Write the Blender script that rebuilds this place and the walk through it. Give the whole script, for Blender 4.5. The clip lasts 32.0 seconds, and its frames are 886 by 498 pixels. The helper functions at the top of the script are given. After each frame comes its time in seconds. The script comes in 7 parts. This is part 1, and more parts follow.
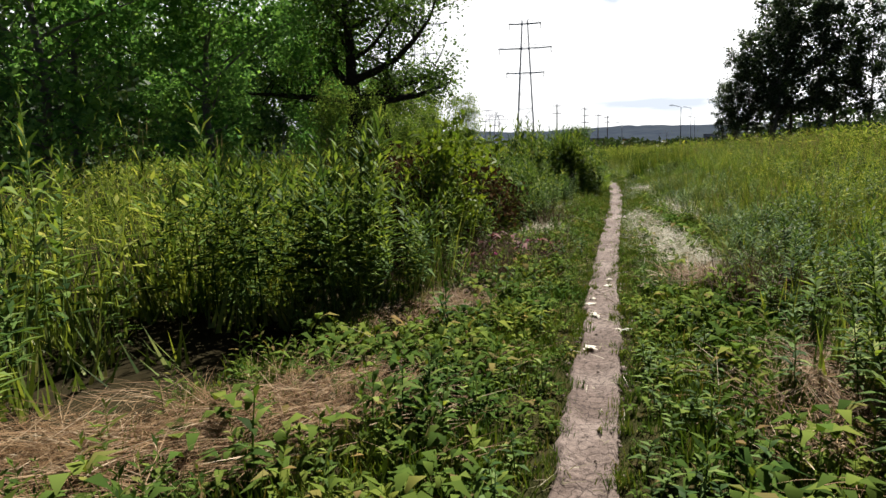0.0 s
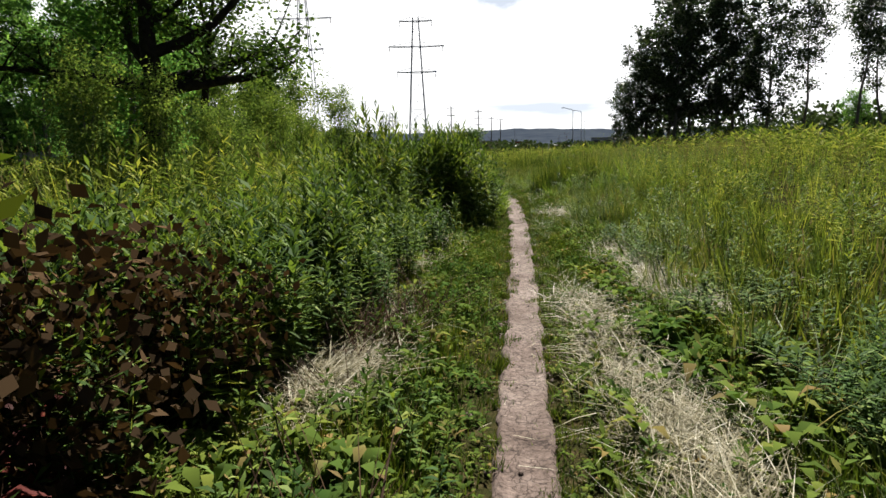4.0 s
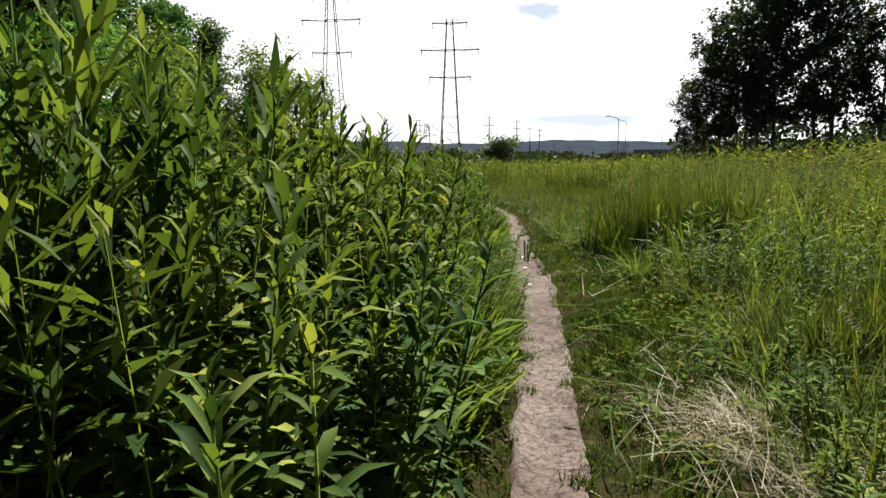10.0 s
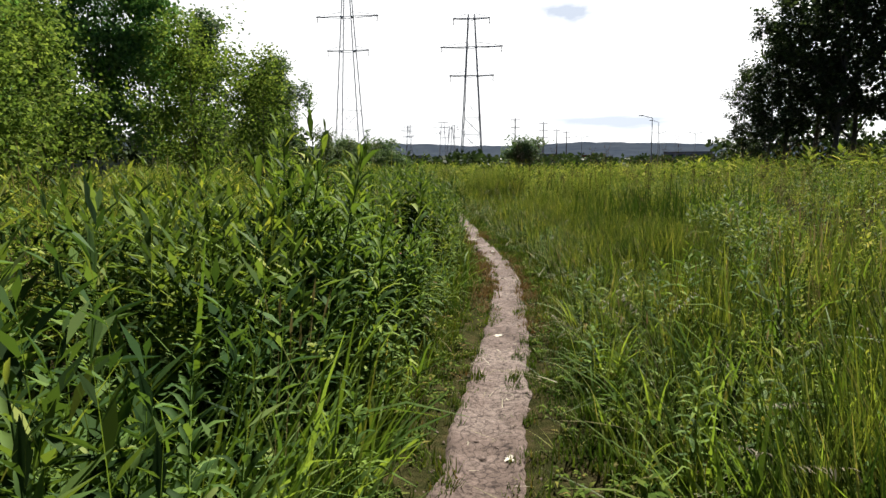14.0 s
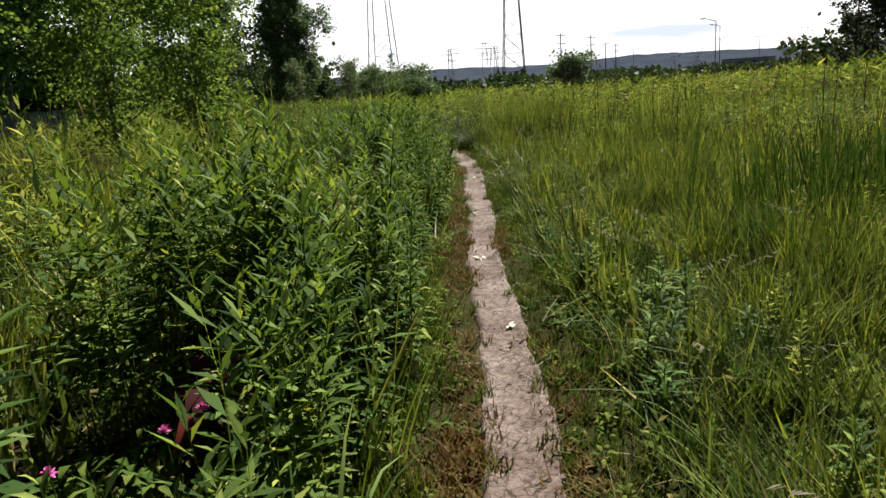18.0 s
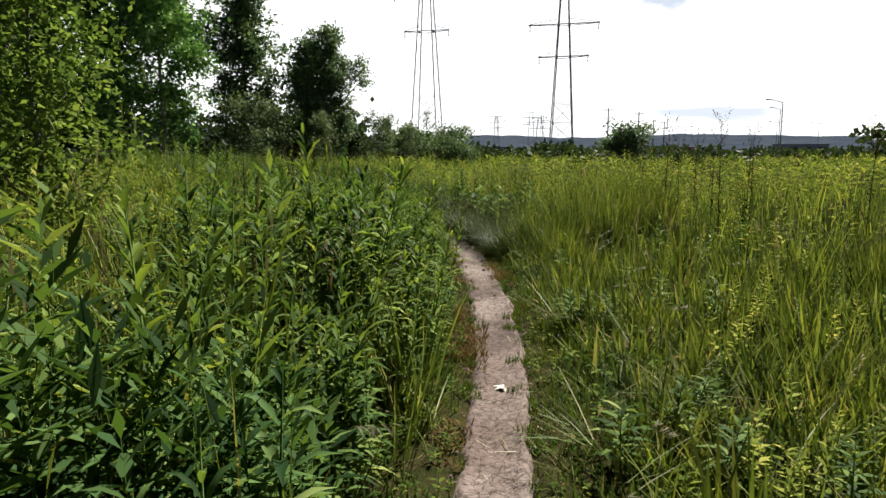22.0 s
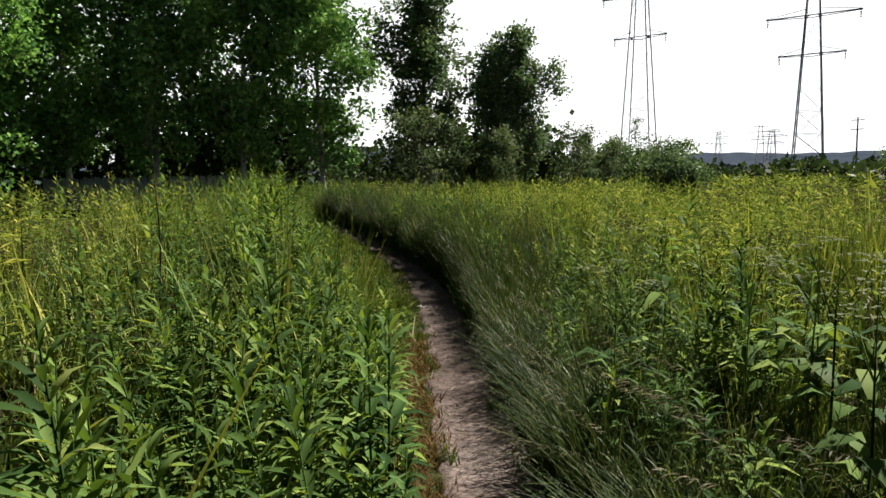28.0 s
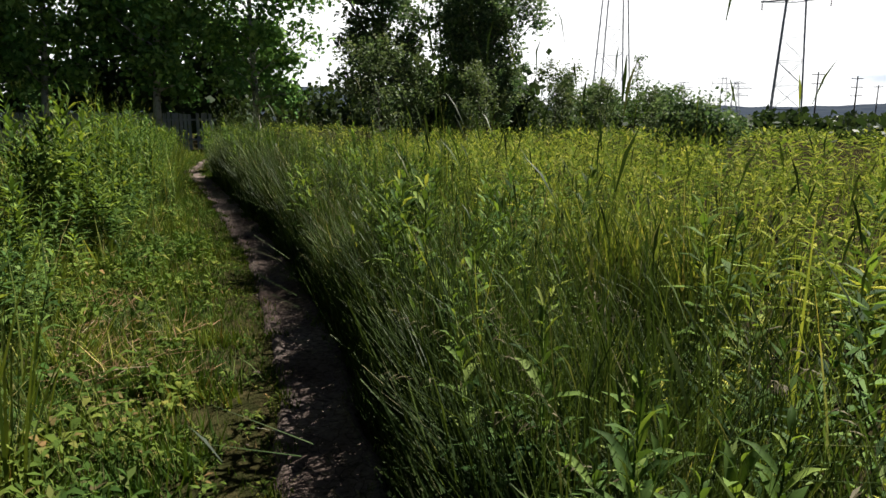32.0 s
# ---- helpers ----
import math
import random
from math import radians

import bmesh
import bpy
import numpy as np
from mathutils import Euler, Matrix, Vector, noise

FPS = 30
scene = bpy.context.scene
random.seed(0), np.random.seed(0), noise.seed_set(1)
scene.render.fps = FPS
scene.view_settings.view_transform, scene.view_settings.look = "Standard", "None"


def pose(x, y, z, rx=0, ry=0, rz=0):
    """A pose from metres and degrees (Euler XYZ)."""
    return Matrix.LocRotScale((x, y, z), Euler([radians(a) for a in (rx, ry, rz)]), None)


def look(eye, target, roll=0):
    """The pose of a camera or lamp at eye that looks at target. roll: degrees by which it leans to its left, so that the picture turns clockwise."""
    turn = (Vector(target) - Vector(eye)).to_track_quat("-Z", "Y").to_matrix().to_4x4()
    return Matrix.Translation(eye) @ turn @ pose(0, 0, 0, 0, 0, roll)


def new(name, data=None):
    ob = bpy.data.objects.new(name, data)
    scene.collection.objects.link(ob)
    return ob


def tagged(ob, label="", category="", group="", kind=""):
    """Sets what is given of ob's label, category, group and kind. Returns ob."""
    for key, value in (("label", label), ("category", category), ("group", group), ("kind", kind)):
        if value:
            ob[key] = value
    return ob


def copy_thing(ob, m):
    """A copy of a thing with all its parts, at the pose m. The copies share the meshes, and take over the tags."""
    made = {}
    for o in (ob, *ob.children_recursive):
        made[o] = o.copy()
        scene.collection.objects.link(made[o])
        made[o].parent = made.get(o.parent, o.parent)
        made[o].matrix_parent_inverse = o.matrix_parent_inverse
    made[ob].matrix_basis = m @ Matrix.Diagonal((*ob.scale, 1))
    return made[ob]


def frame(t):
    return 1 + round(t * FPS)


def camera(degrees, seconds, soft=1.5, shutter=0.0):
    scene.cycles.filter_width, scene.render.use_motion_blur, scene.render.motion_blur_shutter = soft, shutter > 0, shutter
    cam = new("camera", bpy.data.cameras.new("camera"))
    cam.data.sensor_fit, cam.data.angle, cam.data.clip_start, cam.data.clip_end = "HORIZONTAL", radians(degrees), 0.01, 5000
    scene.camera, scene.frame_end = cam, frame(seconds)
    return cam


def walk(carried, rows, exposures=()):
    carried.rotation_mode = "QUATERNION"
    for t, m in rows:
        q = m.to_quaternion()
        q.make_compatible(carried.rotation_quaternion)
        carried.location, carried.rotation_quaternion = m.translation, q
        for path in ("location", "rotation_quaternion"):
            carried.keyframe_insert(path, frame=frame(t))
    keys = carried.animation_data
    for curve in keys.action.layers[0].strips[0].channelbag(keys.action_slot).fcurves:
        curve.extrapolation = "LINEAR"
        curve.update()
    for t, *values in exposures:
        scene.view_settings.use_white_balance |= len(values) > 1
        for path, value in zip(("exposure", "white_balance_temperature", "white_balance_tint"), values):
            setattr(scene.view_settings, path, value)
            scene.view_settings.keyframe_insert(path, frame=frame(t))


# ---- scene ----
cam = camera(66.62, 32.0)
PATH = [
    (0.0, (0.000, -0.000, 1.487), (-2.260, 9.629, 0.014), -1.62),
    (0.5, (-0.076, 0.996, 1.512), (-2.168, 10.677, 0.132), -1.49),
    (1.0, (-0.112, 1.958, 1.513), (-2.605, 11.521, -0.013), -3.70),
    (1.5, (-0.057, 2.862, 1.497), (-1.323, 12.669, 0.007), -2.42),
    (2.0, (-0.035, 3.744, 1.481), (-1.271, 13.520, -0.226), -1.57),
    (2.5, (-0.031, 4.627, 1.476), (-1.019, 14.407, -0.360), -1.55),
    (3.0, (-0.024, 5.519, 1.489), (-0.403, 15.365, -0.219), -0.32),
    (3.5, (-0.009, 6.398, 1.504), (-0.749, 16.241, -0.100), -1.01),
    (4.0, (-0.006, 7.257, 1.506), (-0.766, 17.116, 0.017), -1.13),
    (4.5, (-0.007, 8.105, 1.507), (-0.671, 18.000, 0.224), -1.11),
    (5.0, (-0.004, 8.949, 1.511), (-0.550, 18.873, 0.408), -0.98),
    (5.5, (0.012, 9.795, 1.516), (-0.490, 19.725, 0.450), -0.76),
    (6.0, (0.055, 10.650, 1.511), (-0.535, 20.546, 0.199), 0.10),
    (6.5, (0.110, 11.527, 1.501), (-0.429, 21.353, -0.276), -1.49),
    (7.0, (0.138, 12.456, 1.511), (-0.551, 22.272, -0.271), 0.14),
    (7.5, (0.201, 13.407, 1.499), (-0.432, 23.208, -0.382), 0.10),
    (8.0, (0.270, 14.387, 1.475), (-0.306, 24.211, -0.300), 0.96),
    (8.5, (0.310, 15.407, 1.481), (-0.437, 25.244, -0.154), 0.89),
    (9.0, (0.357, 16.397, 1.474), (0.034, 26.211, -0.418), 0.10),
    (9.5, (0.384, 17.378, 1.473), (0.172, 27.167, -0.558), 0.23),
    (10.0, (0.389, 18.344, 1.466), (-0.911, 28.169, 0.131), -0.37),
    (10.5, (0.402, 19.331, 1.464), (-0.770, 29.114, -0.247), -0.21),
    (11.0, (0.400, 20.353, 1.479), (-1.236, 30.130, 0.161), 0.17),
    (11.5, (0.456, 21.389, 1.498), (-0.839, 31.181, -0.062), -0.87),
    (12.0, (0.521, 22.402, 1.492), (-0.693, 32.230, 0.102), 0.22),
    (12.5, (0.555, 23.421, 1.495), (-1.546, 33.122, 0.283), 0.26),
    (13.0, (0.569, 24.439, 1.494), (-0.683, 34.169, -0.443), -0.82),
    (13.5, (0.543, 25.453, 1.508), (-0.840, 35.255, 0.092), 1.69),
    (14.0, (0.505, 26.440, 1.518), (-1.178, 36.212, 0.222), -0.45),
    (14.5, (0.443, 27.376, 1.508), (-1.539, 37.069, 0.053), -1.45),
    (15.0, (0.371, 28.280, 1.502), (-1.818, 37.891, -0.184), -1.90),
    (15.5, (0.308, 29.162, 1.502), (-2.163, 38.615, -0.629), -2.49),
    (16.0, (0.251, 30.027, 1.506), (-2.347, 39.336, -1.060), -3.02),
    (16.5, (0.212, 30.879, 1.512), (-2.153, 40.191, -1.263), -3.32),
    (17.0, (0.188, 31.721, 1.510), (-0.542, 41.277, -1.346), -3.66),
    (17.5, (0.129, 32.565, 1.521), (-2.019, 42.114, -0.530), -4.43),
    (18.0, (0.063, 33.402, 1.535), (-2.343, 42.825, -0.793), -4.03),
    (18.5, (-0.011, 34.213, 1.519), (-2.539, 43.530, -1.090), -2.07),
    (19.0, (-0.122, 35.023, 1.481), (-2.486, 44.341, -1.275), -0.77),
    (19.5, (-0.270, 35.910, 1.476), (-2.605, 45.240, -1.264), -1.34),
    (20.0, (-0.455, 36.822, 1.482), (-3.251, 46.171, -0.703), -0.63),
    (20.5, (-0.669, 37.748, 1.483), (-3.741, 46.978, -0.833), -1.13),
    (21.0, (-0.870, 38.698, 1.487), (-3.962, 48.037, -0.309), 0.68),
    (21.5, (-1.084, 39.625, 1.485), (-4.538, 48.964, 0.561), 0.17),
    (22.0, (-1.302, 40.557, 1.488), (-4.221, 50.017, 0.077), -0.11),
    (22.5, (-1.518, 41.499, 1.477), (-4.294, 50.981, -0.066), -1.13),
    (23.0, (-1.731, 42.477, 1.476), (-5.215, 51.766, 0.222), -1.03),
    (23.5, (-1.938, 43.482, 1.484), (-5.079, 52.845, -0.089), -0.80),
    (24.0, (-2.177, 44.469, 1.486), (-5.049, 53.907, -0.150), 0.71),
    (24.5, (-2.395, 45.453, 1.495), (-5.744, 54.708, -0.275), 0.32),
    (25.0, (-2.618, 46.411, 1.511), (-5.843, 55.745, -0.066), -0.60),
    (25.5, (-2.876, 47.286, 1.509), (-6.814, 56.384, 0.194), 1.15),
    (26.0, (-3.165, 48.101, 1.504), (-7.296, 57.118, 0.230), 0.98),
    (26.5, (-3.483, 48.871, 1.500), (-7.793, 57.803, 0.218), -0.07),
    (27.0, (-3.827, 49.611, 1.499), (-8.334, 58.444, 0.205), -1.21),
    (27.5, (-4.196, 50.332, 1.499), (-8.950, 59.038, 0.231), -1.65),
    (28.0, (-4.586, 51.045, 1.502), (-10.252, 59.216, 0.437), -1.09),
    (28.5, (-4.965, 51.771, 1.503), (-11.112, 59.586, 0.431), -0.87),
    (29.0, (-5.373, 52.475, 1.492), (-11.627, 60.158, 0.130), -0.83),
    (29.5, (-5.853, 53.152, 1.491), (-12.792, 60.289, 0.532), -0.52),
    (30.0, (-6.365, 53.821, 1.495), (-13.422, 60.842, 0.545), -0.94),
    (30.5, (-6.855, 54.497, 1.498), (-13.735, 61.708, 0.682), -0.24),
    (31.0, (-7.358, 55.176, 1.499), (-13.739, 62.804, 0.448), 0.90),
    (31.5, (-7.879, 55.855, 1.500), (-13.685, 63.842, -0.082), 0.50),
    (32.0, (-8.355, 56.533, 1.500), (-13.455, 64.931, -0.360), 0.37),
]
walk(cam, [(t, look(eye, target, roll)) for t, eye, target, roll in PATH])

# ---- world, sun, exposure ----
SUN_AZ, SUN_EL = radians(13.0), radians(46.0)      # azimuth from +y towards +x
world = bpy.data.worlds.new("sky_world")
scene.world = world
world.use_nodes = True
wn, wl = world.node_tree.nodes, world.node_tree.links
wn.clear()
w_out = wn.new("ShaderNodeOutputWorld")
w_bg = wn.new("ShaderNodeBackground")
w_bg.inputs["Strength"].default_value = 0.05
sky = wn.new("ShaderNodeTexSky")
sky.sky_type = 'NISHITA'
sky.sun_disc = False
sky.sun_elevation = SUN_EL
sky.sun_rotation = SUN_AZ
sky.dust_density = 0.1
sky.air_density = 0.1
w_tc = wn.new("ShaderNodeTexCoord")
w_map = wn.new("ShaderNodeMapping")
w_map.inputs["Scale"].default_value = (1.0, 1.0, 3.2)
w_noise = wn.new("ShaderNodeTexNoise")
w_noise.inputs["Scale"].default_value = 3.1
w_noise.inputs["Detail"].default_value = 7.0
w_noise.inputs["Roughness"].default_value = 0.55
w_ramp = wn.new("ShaderNodeValToRGB")
w_ramp.color_ramp.elements[0].position, w_ramp.color_ramp.elements[0].color = 0.36, (0.0, 0.0, 0.0, 1)
w_ramp.color_ramp.elements[1].position, w_ramp.color_ramp.elements[1].color = 0.66, (0.03, 0.03, 0.03, 1)
w_mix = wn.new("ShaderNodeMixRGB")
w_mix.inputs[2].default_value = (11.0, 11.1, 11.2, 1)   # sunlit thin cloud
wl.new(w_tc.outputs["Generated"], w_map.inputs["Vector"])
wl.new(w_map.outputs["Vector"], w_noise.inputs["Vector"])
wl.new(w_noise.outputs["Fac"], w_ramp.inputs["Fac"])
w_sep = wn.new("ShaderNodeSeparateXYZ")
w_low = wn.new("ShaderNodeMapRange")                     # bright haze low over the land
w_low.inputs["From Min"].default_value, w_low.inputs["From Max"].default_value = 0.42, 0.2
w_max = wn.new("ShaderNodeMath")
w_max.operation = 'MAXIMUM'
wl.new(w_tc.outputs["Generated"], w_sep.inputs["Vector"])
wl.new(w_sep.outputs["Z"], w_low.inputs["Value"])
w_dot = wn.new("ShaderNodeVectorMath")                   # the haze is brightest on the sun's side
w_dot.operation = 'DOT_PRODUCT'
w_dot.inputs[1].default_value = (math.sin(radians(-14)), math.cos(radians(-14)), 0.0)
w_side = wn.new("ShaderNodeMapRange")
w_side.inputs["From Min"].default_value, w_side.inputs["From Max"].default_value = -0.1, 0.4
w_side.inputs["To Min"].default_value = 0.01
w_mul = wn.new("ShaderNodeMath")
w_mul.operation = 'MULTIPLY'
wl.new(w_tc.outputs["Generated"], w_dot.inputs[0])
wl.new(w_dot.outputs["Value"], w_side.inputs["Value"])
wl.new(w_low.outputs["Result"], w_mul.inputs[0])
wl.new(w_side.outputs["Result"], w_mul.inputs[1])
wl.new(w_mul.outputs["Value"], w_max.inputs[0])
wl.new(w_ramp.outputs["Color"], w_max.inputs[1])
wl.new(w_max.outputs["Value"], w_mix.inputs[0])
wl.new(sky.outputs["Color"], w_mix.inputs[1])


def cloud_patch(before, az, el, wide, high, tone, seed):
    """A soft blue-grey cloud shadowed from below, at a bearing and height in the sky."""
    a, e = radians(az), radians(el)
    sub_ = wn.new("ShaderNodeVectorMath")
    sub_.operation = 'SUBTRACT'
    sub_.inputs[1].default_value = (math.sin(a) * math.cos(e), math.cos(a) * math.cos(e), math.sin(e))
    div = wn.new("ShaderNodeVectorMath")
    div.operation = 'DIVIDE'
    div.inputs[1].default_value = (math.tan(radians(wide)), 0.6, math.tan(radians(high)))
    ln = wn.new("ShaderNodeVectorMath")
    ln.operation = 'LENGTH'
    nz = wn.new("ShaderNodeTexNoise")
    nz.inputs["Scale"].default_value = 1.4
    nz.inputs["Detail"].default_value = 5.0
    add_ = wn.new("ShaderNodeMath")
    add_.operation = 'MULTIPLY_ADD'
    add_.inputs[1].default_value = 1.5
    rng = wn.new("ShaderNodeMapRange")
    rng.inputs["From Min"].default_value, rng.inputs["From Max"].default_value = 1.75, 1.2
    mx = wn.new("ShaderNodeMixRGB")
    mx.inputs[2].default_value = (*tone, 1)
    wl.new(w_tc.outputs["Generated"], sub_.inputs[0])
    wl.new(sub_.outputs[0], div.inputs[0])
    wl.new(div.outputs[0], ln.inputs[0])
    wl.new(div.outputs[0], nz.inputs["Vector"])
    wl.new(nz.outputs["Fac"], add_.inputs[0])
    wl.new(ln.outputs["Value"], add_.inputs[2])
    wl.new(add_.outputs[0], rng.inputs["Value"])
    wl.new(rng.outputs["Result"], mx.inputs[0])
    wl.new(before, mx.inputs[1])
    return mx.outputs["Color"]


tinted = cloud_patch(w_mix.outputs["Color"], 0.5, 11.6, 2.6, 1.0, (6.0, 6.6, 7.7), 1)
tinted = cloud_patch(tinted, 4.5, 3.0, 6.5, 0.8, (6.8, 7.4, 8.3), 2)
wl.new(tinted, w_bg.inputs["Color"])
wl.new(w_bg.outputs["Background"], w_out.inputs["Surface"])

sun = new("sun", bpy.data.lights.new("sun", "SUN"))
sun.data.energy = 5.0
sun.data.angle = radians(0.6)
sun.data.color = (1.0, 0.95, 0.86)
sun_dir = Vector((math.sin(SUN_AZ) * math.cos(SUN_EL), math.cos(SUN_AZ) * math.cos(SUN_EL), math.sin(SUN_EL)))
sun.matrix_world = look(sun_dir * 60, (0, 0, 0))
scene.view_settings.exposure = 1.28

# ---- materials ----
def node_mat(name):
    m = bpy.data.materials.new(name)
    m.use_nodes = True
    nt = m.node_tree
    for n in list(nt.nodes):
        nt.nodes.remove(n)
    out = nt.nodes.new("ShaderNodeOutputMaterial")
    return m, nt, out


def ramp(nt, fac, stops):
    r = nt.nodes.new("ShaderNodeValToRGB")
    els = r.color_ramp.elements
    while len(els) < len(stops):
        els.new(0.5)
    for e, (p, c) in zip(els, stops):
        e.position, e.color = p, (*c, 1)
    nt.links.new(fac, r.inputs["Fac"])
    return r.outputs["Color"]


def noise_fac(nt, scale, detail=4.0, rough=0.6, coord="Object"):
    tc = nt.nodes.new("ShaderNodeTexCoord")
    n = nt.nodes.new("ShaderNodeTexNoise")
    n.inputs["Scale"].default_value = scale
    n.inputs["Detail"].default_value = detail
    n.inputs["Roughness"].default_value = rough
    nt.links.new(tc.outputs[coord], n.inputs["Vector"])
    return n.outputs["Fac"]


def leaf_mat(name, stops, patch, trans=0.45, rough=0.52, patch_scale=0.55, spec=0.04, tint=(1.45, 1.38, 0.45)):
    """Living leaves: colour per leaf, drifting from patch to patch, with light shining through the blade."""
    m, nt, out = node_mat(name)
    geo = nt.nodes.new("ShaderNodeNewGeometry")
    base = ramp(nt, geo.outputs["Random Per Island"], stops)
    big = ramp(nt, noise_fac(nt, patch_scale, 3.0), [(0.35, patch[0]), (0.65, patch[1])])
    mul = nt.nodes.new("ShaderNodeMixRGB")
    mul.blend_type = 'MULTIPLY'
    mul.inputs[0].default_value = 1.0
    nt.links.new(base, mul.inputs[1])
    nt.links.new(big, mul.inputs[2])
    p = nt.nodes.new("ShaderNodeBsdfPrincipled")
    p.inputs["Roughness"].default_value = rough
    p.inputs["Specular IOR Level"].default_value = spec
    nt.links.new(mul.outputs[0], p.inputs["Base Color"])
    t = nt.nodes.new("ShaderNodeBsdfTranslucent")
    tm = nt.nodes.new("ShaderNodeMixRGB")
    tm.blend_type = 'MULTIPLY'
    tm.inputs[0].default_value = 1.0
    tm.inputs[2].default_value = (*tint, 1)
    nt.links.new(mul.outputs[0], tm.inputs[1])
    nt.links.new(tm.outputs[0], t.inputs["Color"])
    mix = nt.nodes.new("ShaderNodeMixShader")
    mix.inputs[0].default_value = trans
    nt.links.new(p.outputs[0], mix.inputs[1])
    nt.links.new(t.outputs[0], mix.inputs[2])
    nt.links.new(mix.outputs[0], out.inputs["Surface"])
    return m


def solid_mat(name, stops, scale=6.0, rough=0.8, metal=0.0, bump=0.0, bump_scale=None, coord="Object", spec=0.3):
    m, nt, out = node_mat(name)
    col = ramp(nt, noise_fac(nt, scale, 6.0, 0.65, coord), stops)
    p = nt.nodes.new("ShaderNodeBsdfPrincipled")
    p.inputs["Roughness"].default_value = rough
    p.inputs["Metallic"].default_value = metal
    p.inputs["Specular IOR Level"].default_value = spec
    nt.links.new(col, p.inputs["Base Color"])
    if bump:
        b = nt.nodes.new("ShaderNodeBump")
        b.inputs["Strength"].default_value = bump
        b.inputs["Distance"].default_value = 0.02
        nt.links.new(noise_fac(nt, bump_scale or scale * 5, 6.0, 0.7, coord), b.inputs["Height"])
        nt.links.new(b.outputs["Normal"], p.inputs["Normal"])
    nt.links.new(p.outputs[0], out.inputs["Surface"])
    return m


def island_mat(name, stops, rough=0.8, trans=0.0):
    m, nt, out = node_mat(name)
    geo = nt.nodes.new("ShaderNodeNewGeometry")
    col = ramp(nt, geo.outputs["Random Per Island"], stops)
    p = nt.nodes.new("ShaderNodeBsdfPrincipled")
    p.inputs["Roughness"].default_value = rough
    p.inputs["Specular IOR Level"].default_value = 0.08
    nt.links.new(col, p.inputs["Base Color"])
    if trans:
        t = nt.nodes.new("ShaderNodeBsdfTranslucent")
        nt.links.new(col, t.inputs["Color"])
        mix = nt.nodes.new("ShaderNodeMixShader")
        mix.inputs[0].default_value = trans
        nt.links.new(p.outputs[0], mix.inputs[1])
        nt.links.new(t.outputs[0], mix.inputs[2])
        nt.links.new(mix.outputs[0], out.inputs["Surface"])
    else:
        nt.links.new(p.outputs[0], out.inputs["Surface"])
    return m


M_HERB = leaf_mat("willowherb_leaf", [(0.0, (0.02428, 0.0455, 0.01618)), (0.5, (0.07239, 0.122, 0.03806)), (0.9, (0.1639, 0.2314, 0.06852)), (1.0, (0.2732, 0.3055, 0.1047))],
                  ((0.6, 0.74, 0.8), (1.2, 1.14, 0.9)), trans=0.3, tint=(1.42, 1.36, 0.5), spec=0.012, patch_scale=0.9, rough=0.5)
M_WEED = leaf_mat("bright_weed_leaf", [(0.0, (0.02925, 0.05525, 0.01745)), (0.5, (0.088, 0.148, 0.04148)), (0.9, (0.1875, 0.2687, 0.07015)), (1.0, (0.275, 0.3375, 0.1067))],
                  ((0.6, 0.74, 0.8), (1.2, 1.14, 0.9)), trans=0.3, tint=(1.42, 1.36, 0.5), spec=0.012, patch_scale=0.9, rough=0.5)
M_GRASS = leaf_mat("grass_blade", [(0.0, (0.03144, 0.04691, 0.01685)), (0.5, (0.1208, 0.1584, 0.04764)), (0.9, (0.2894, 0.3125, 0.09642)), (1.0, (0.4073, 0.3289, 0.1723))],
                   ((0.5, 0.64, 0.74), (1.3, 1.22, 0.9)), trans=0.2, tint=(1.2, 1.28, 0.5), spec=0.05, rough=0.48, patch_scale=2.4)
# darker than the other grass: the shade on the bend's bank is in its colour
M_SHADED_BANK = leaf_mat("shaded_bank_grass", [(0.0, (0.02633, 0.04389, 0.01668)), (0.5, (0.04828, 0.07608, 0.02409)), (0.88, (0.07902, 0.1122, 0.03335)), (1.0, (0.1493, 0.1463, 0.08342))],
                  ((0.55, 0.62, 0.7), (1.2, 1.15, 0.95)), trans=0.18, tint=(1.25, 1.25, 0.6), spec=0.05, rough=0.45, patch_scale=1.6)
M_TURF = leaf_mat("short_turf", [(0.0, (0.03817, 0.066, 0.01903)), (0.6, (0.08757, 0.132, 0.03221)), (0.88, (0.146, 0.18, 0.04685)), (1.0, (0.1909, 0.13, 0.0732))],
                  ((0.6, 0.76, 0.72), (1.25, 1.14, 0.88)), trans=0.2, patch_scale=1.3, tint=(1.25, 1.32, 0.5), spec=0.0)
M_FIELD = leaf_mat("field_weeds", [(0.0, (0.04348, 0.06488, 0.01718)), (0.5, (0.158, 0.1999, 0.04687)), (1.0, (0.3874, 0.3852, 0.1203))],
                   ((0.52, 0.68, 0.78), (1.3, 1.18, 0.9)), patch_scale=1.8, spec=0.0, tint=(1.08, 1.2, 0.55), trans=0.3)
M_LIME = leaf_mat("lime_leaf", [(0.0, (0.064, 0.1105, 0.022)), (0.5, (0.096, 0.1487, 0.0275)), (1.0, (0.152, 0.1955, 0.0385))], ((0.85, 0.9, 0.9), (1.1, 1.05, 0.95)), trans=0.35)
M_BROAD = leaf_mat("broad_grass_blade", [(0.0, (0.0672, 0.1232, 0.03416)), (0.5, (0.1288, 0.2072, 0.05466)), (1.0, (0.2128, 0.2912, 0.09565))], ((0.7, 0.8, 0.8), (1.2, 1.12, 0.9)), trans=0.36, tint=(1.35, 1.3, 0.45), spec=0.03, rough=0.5, patch_scale=2.0)
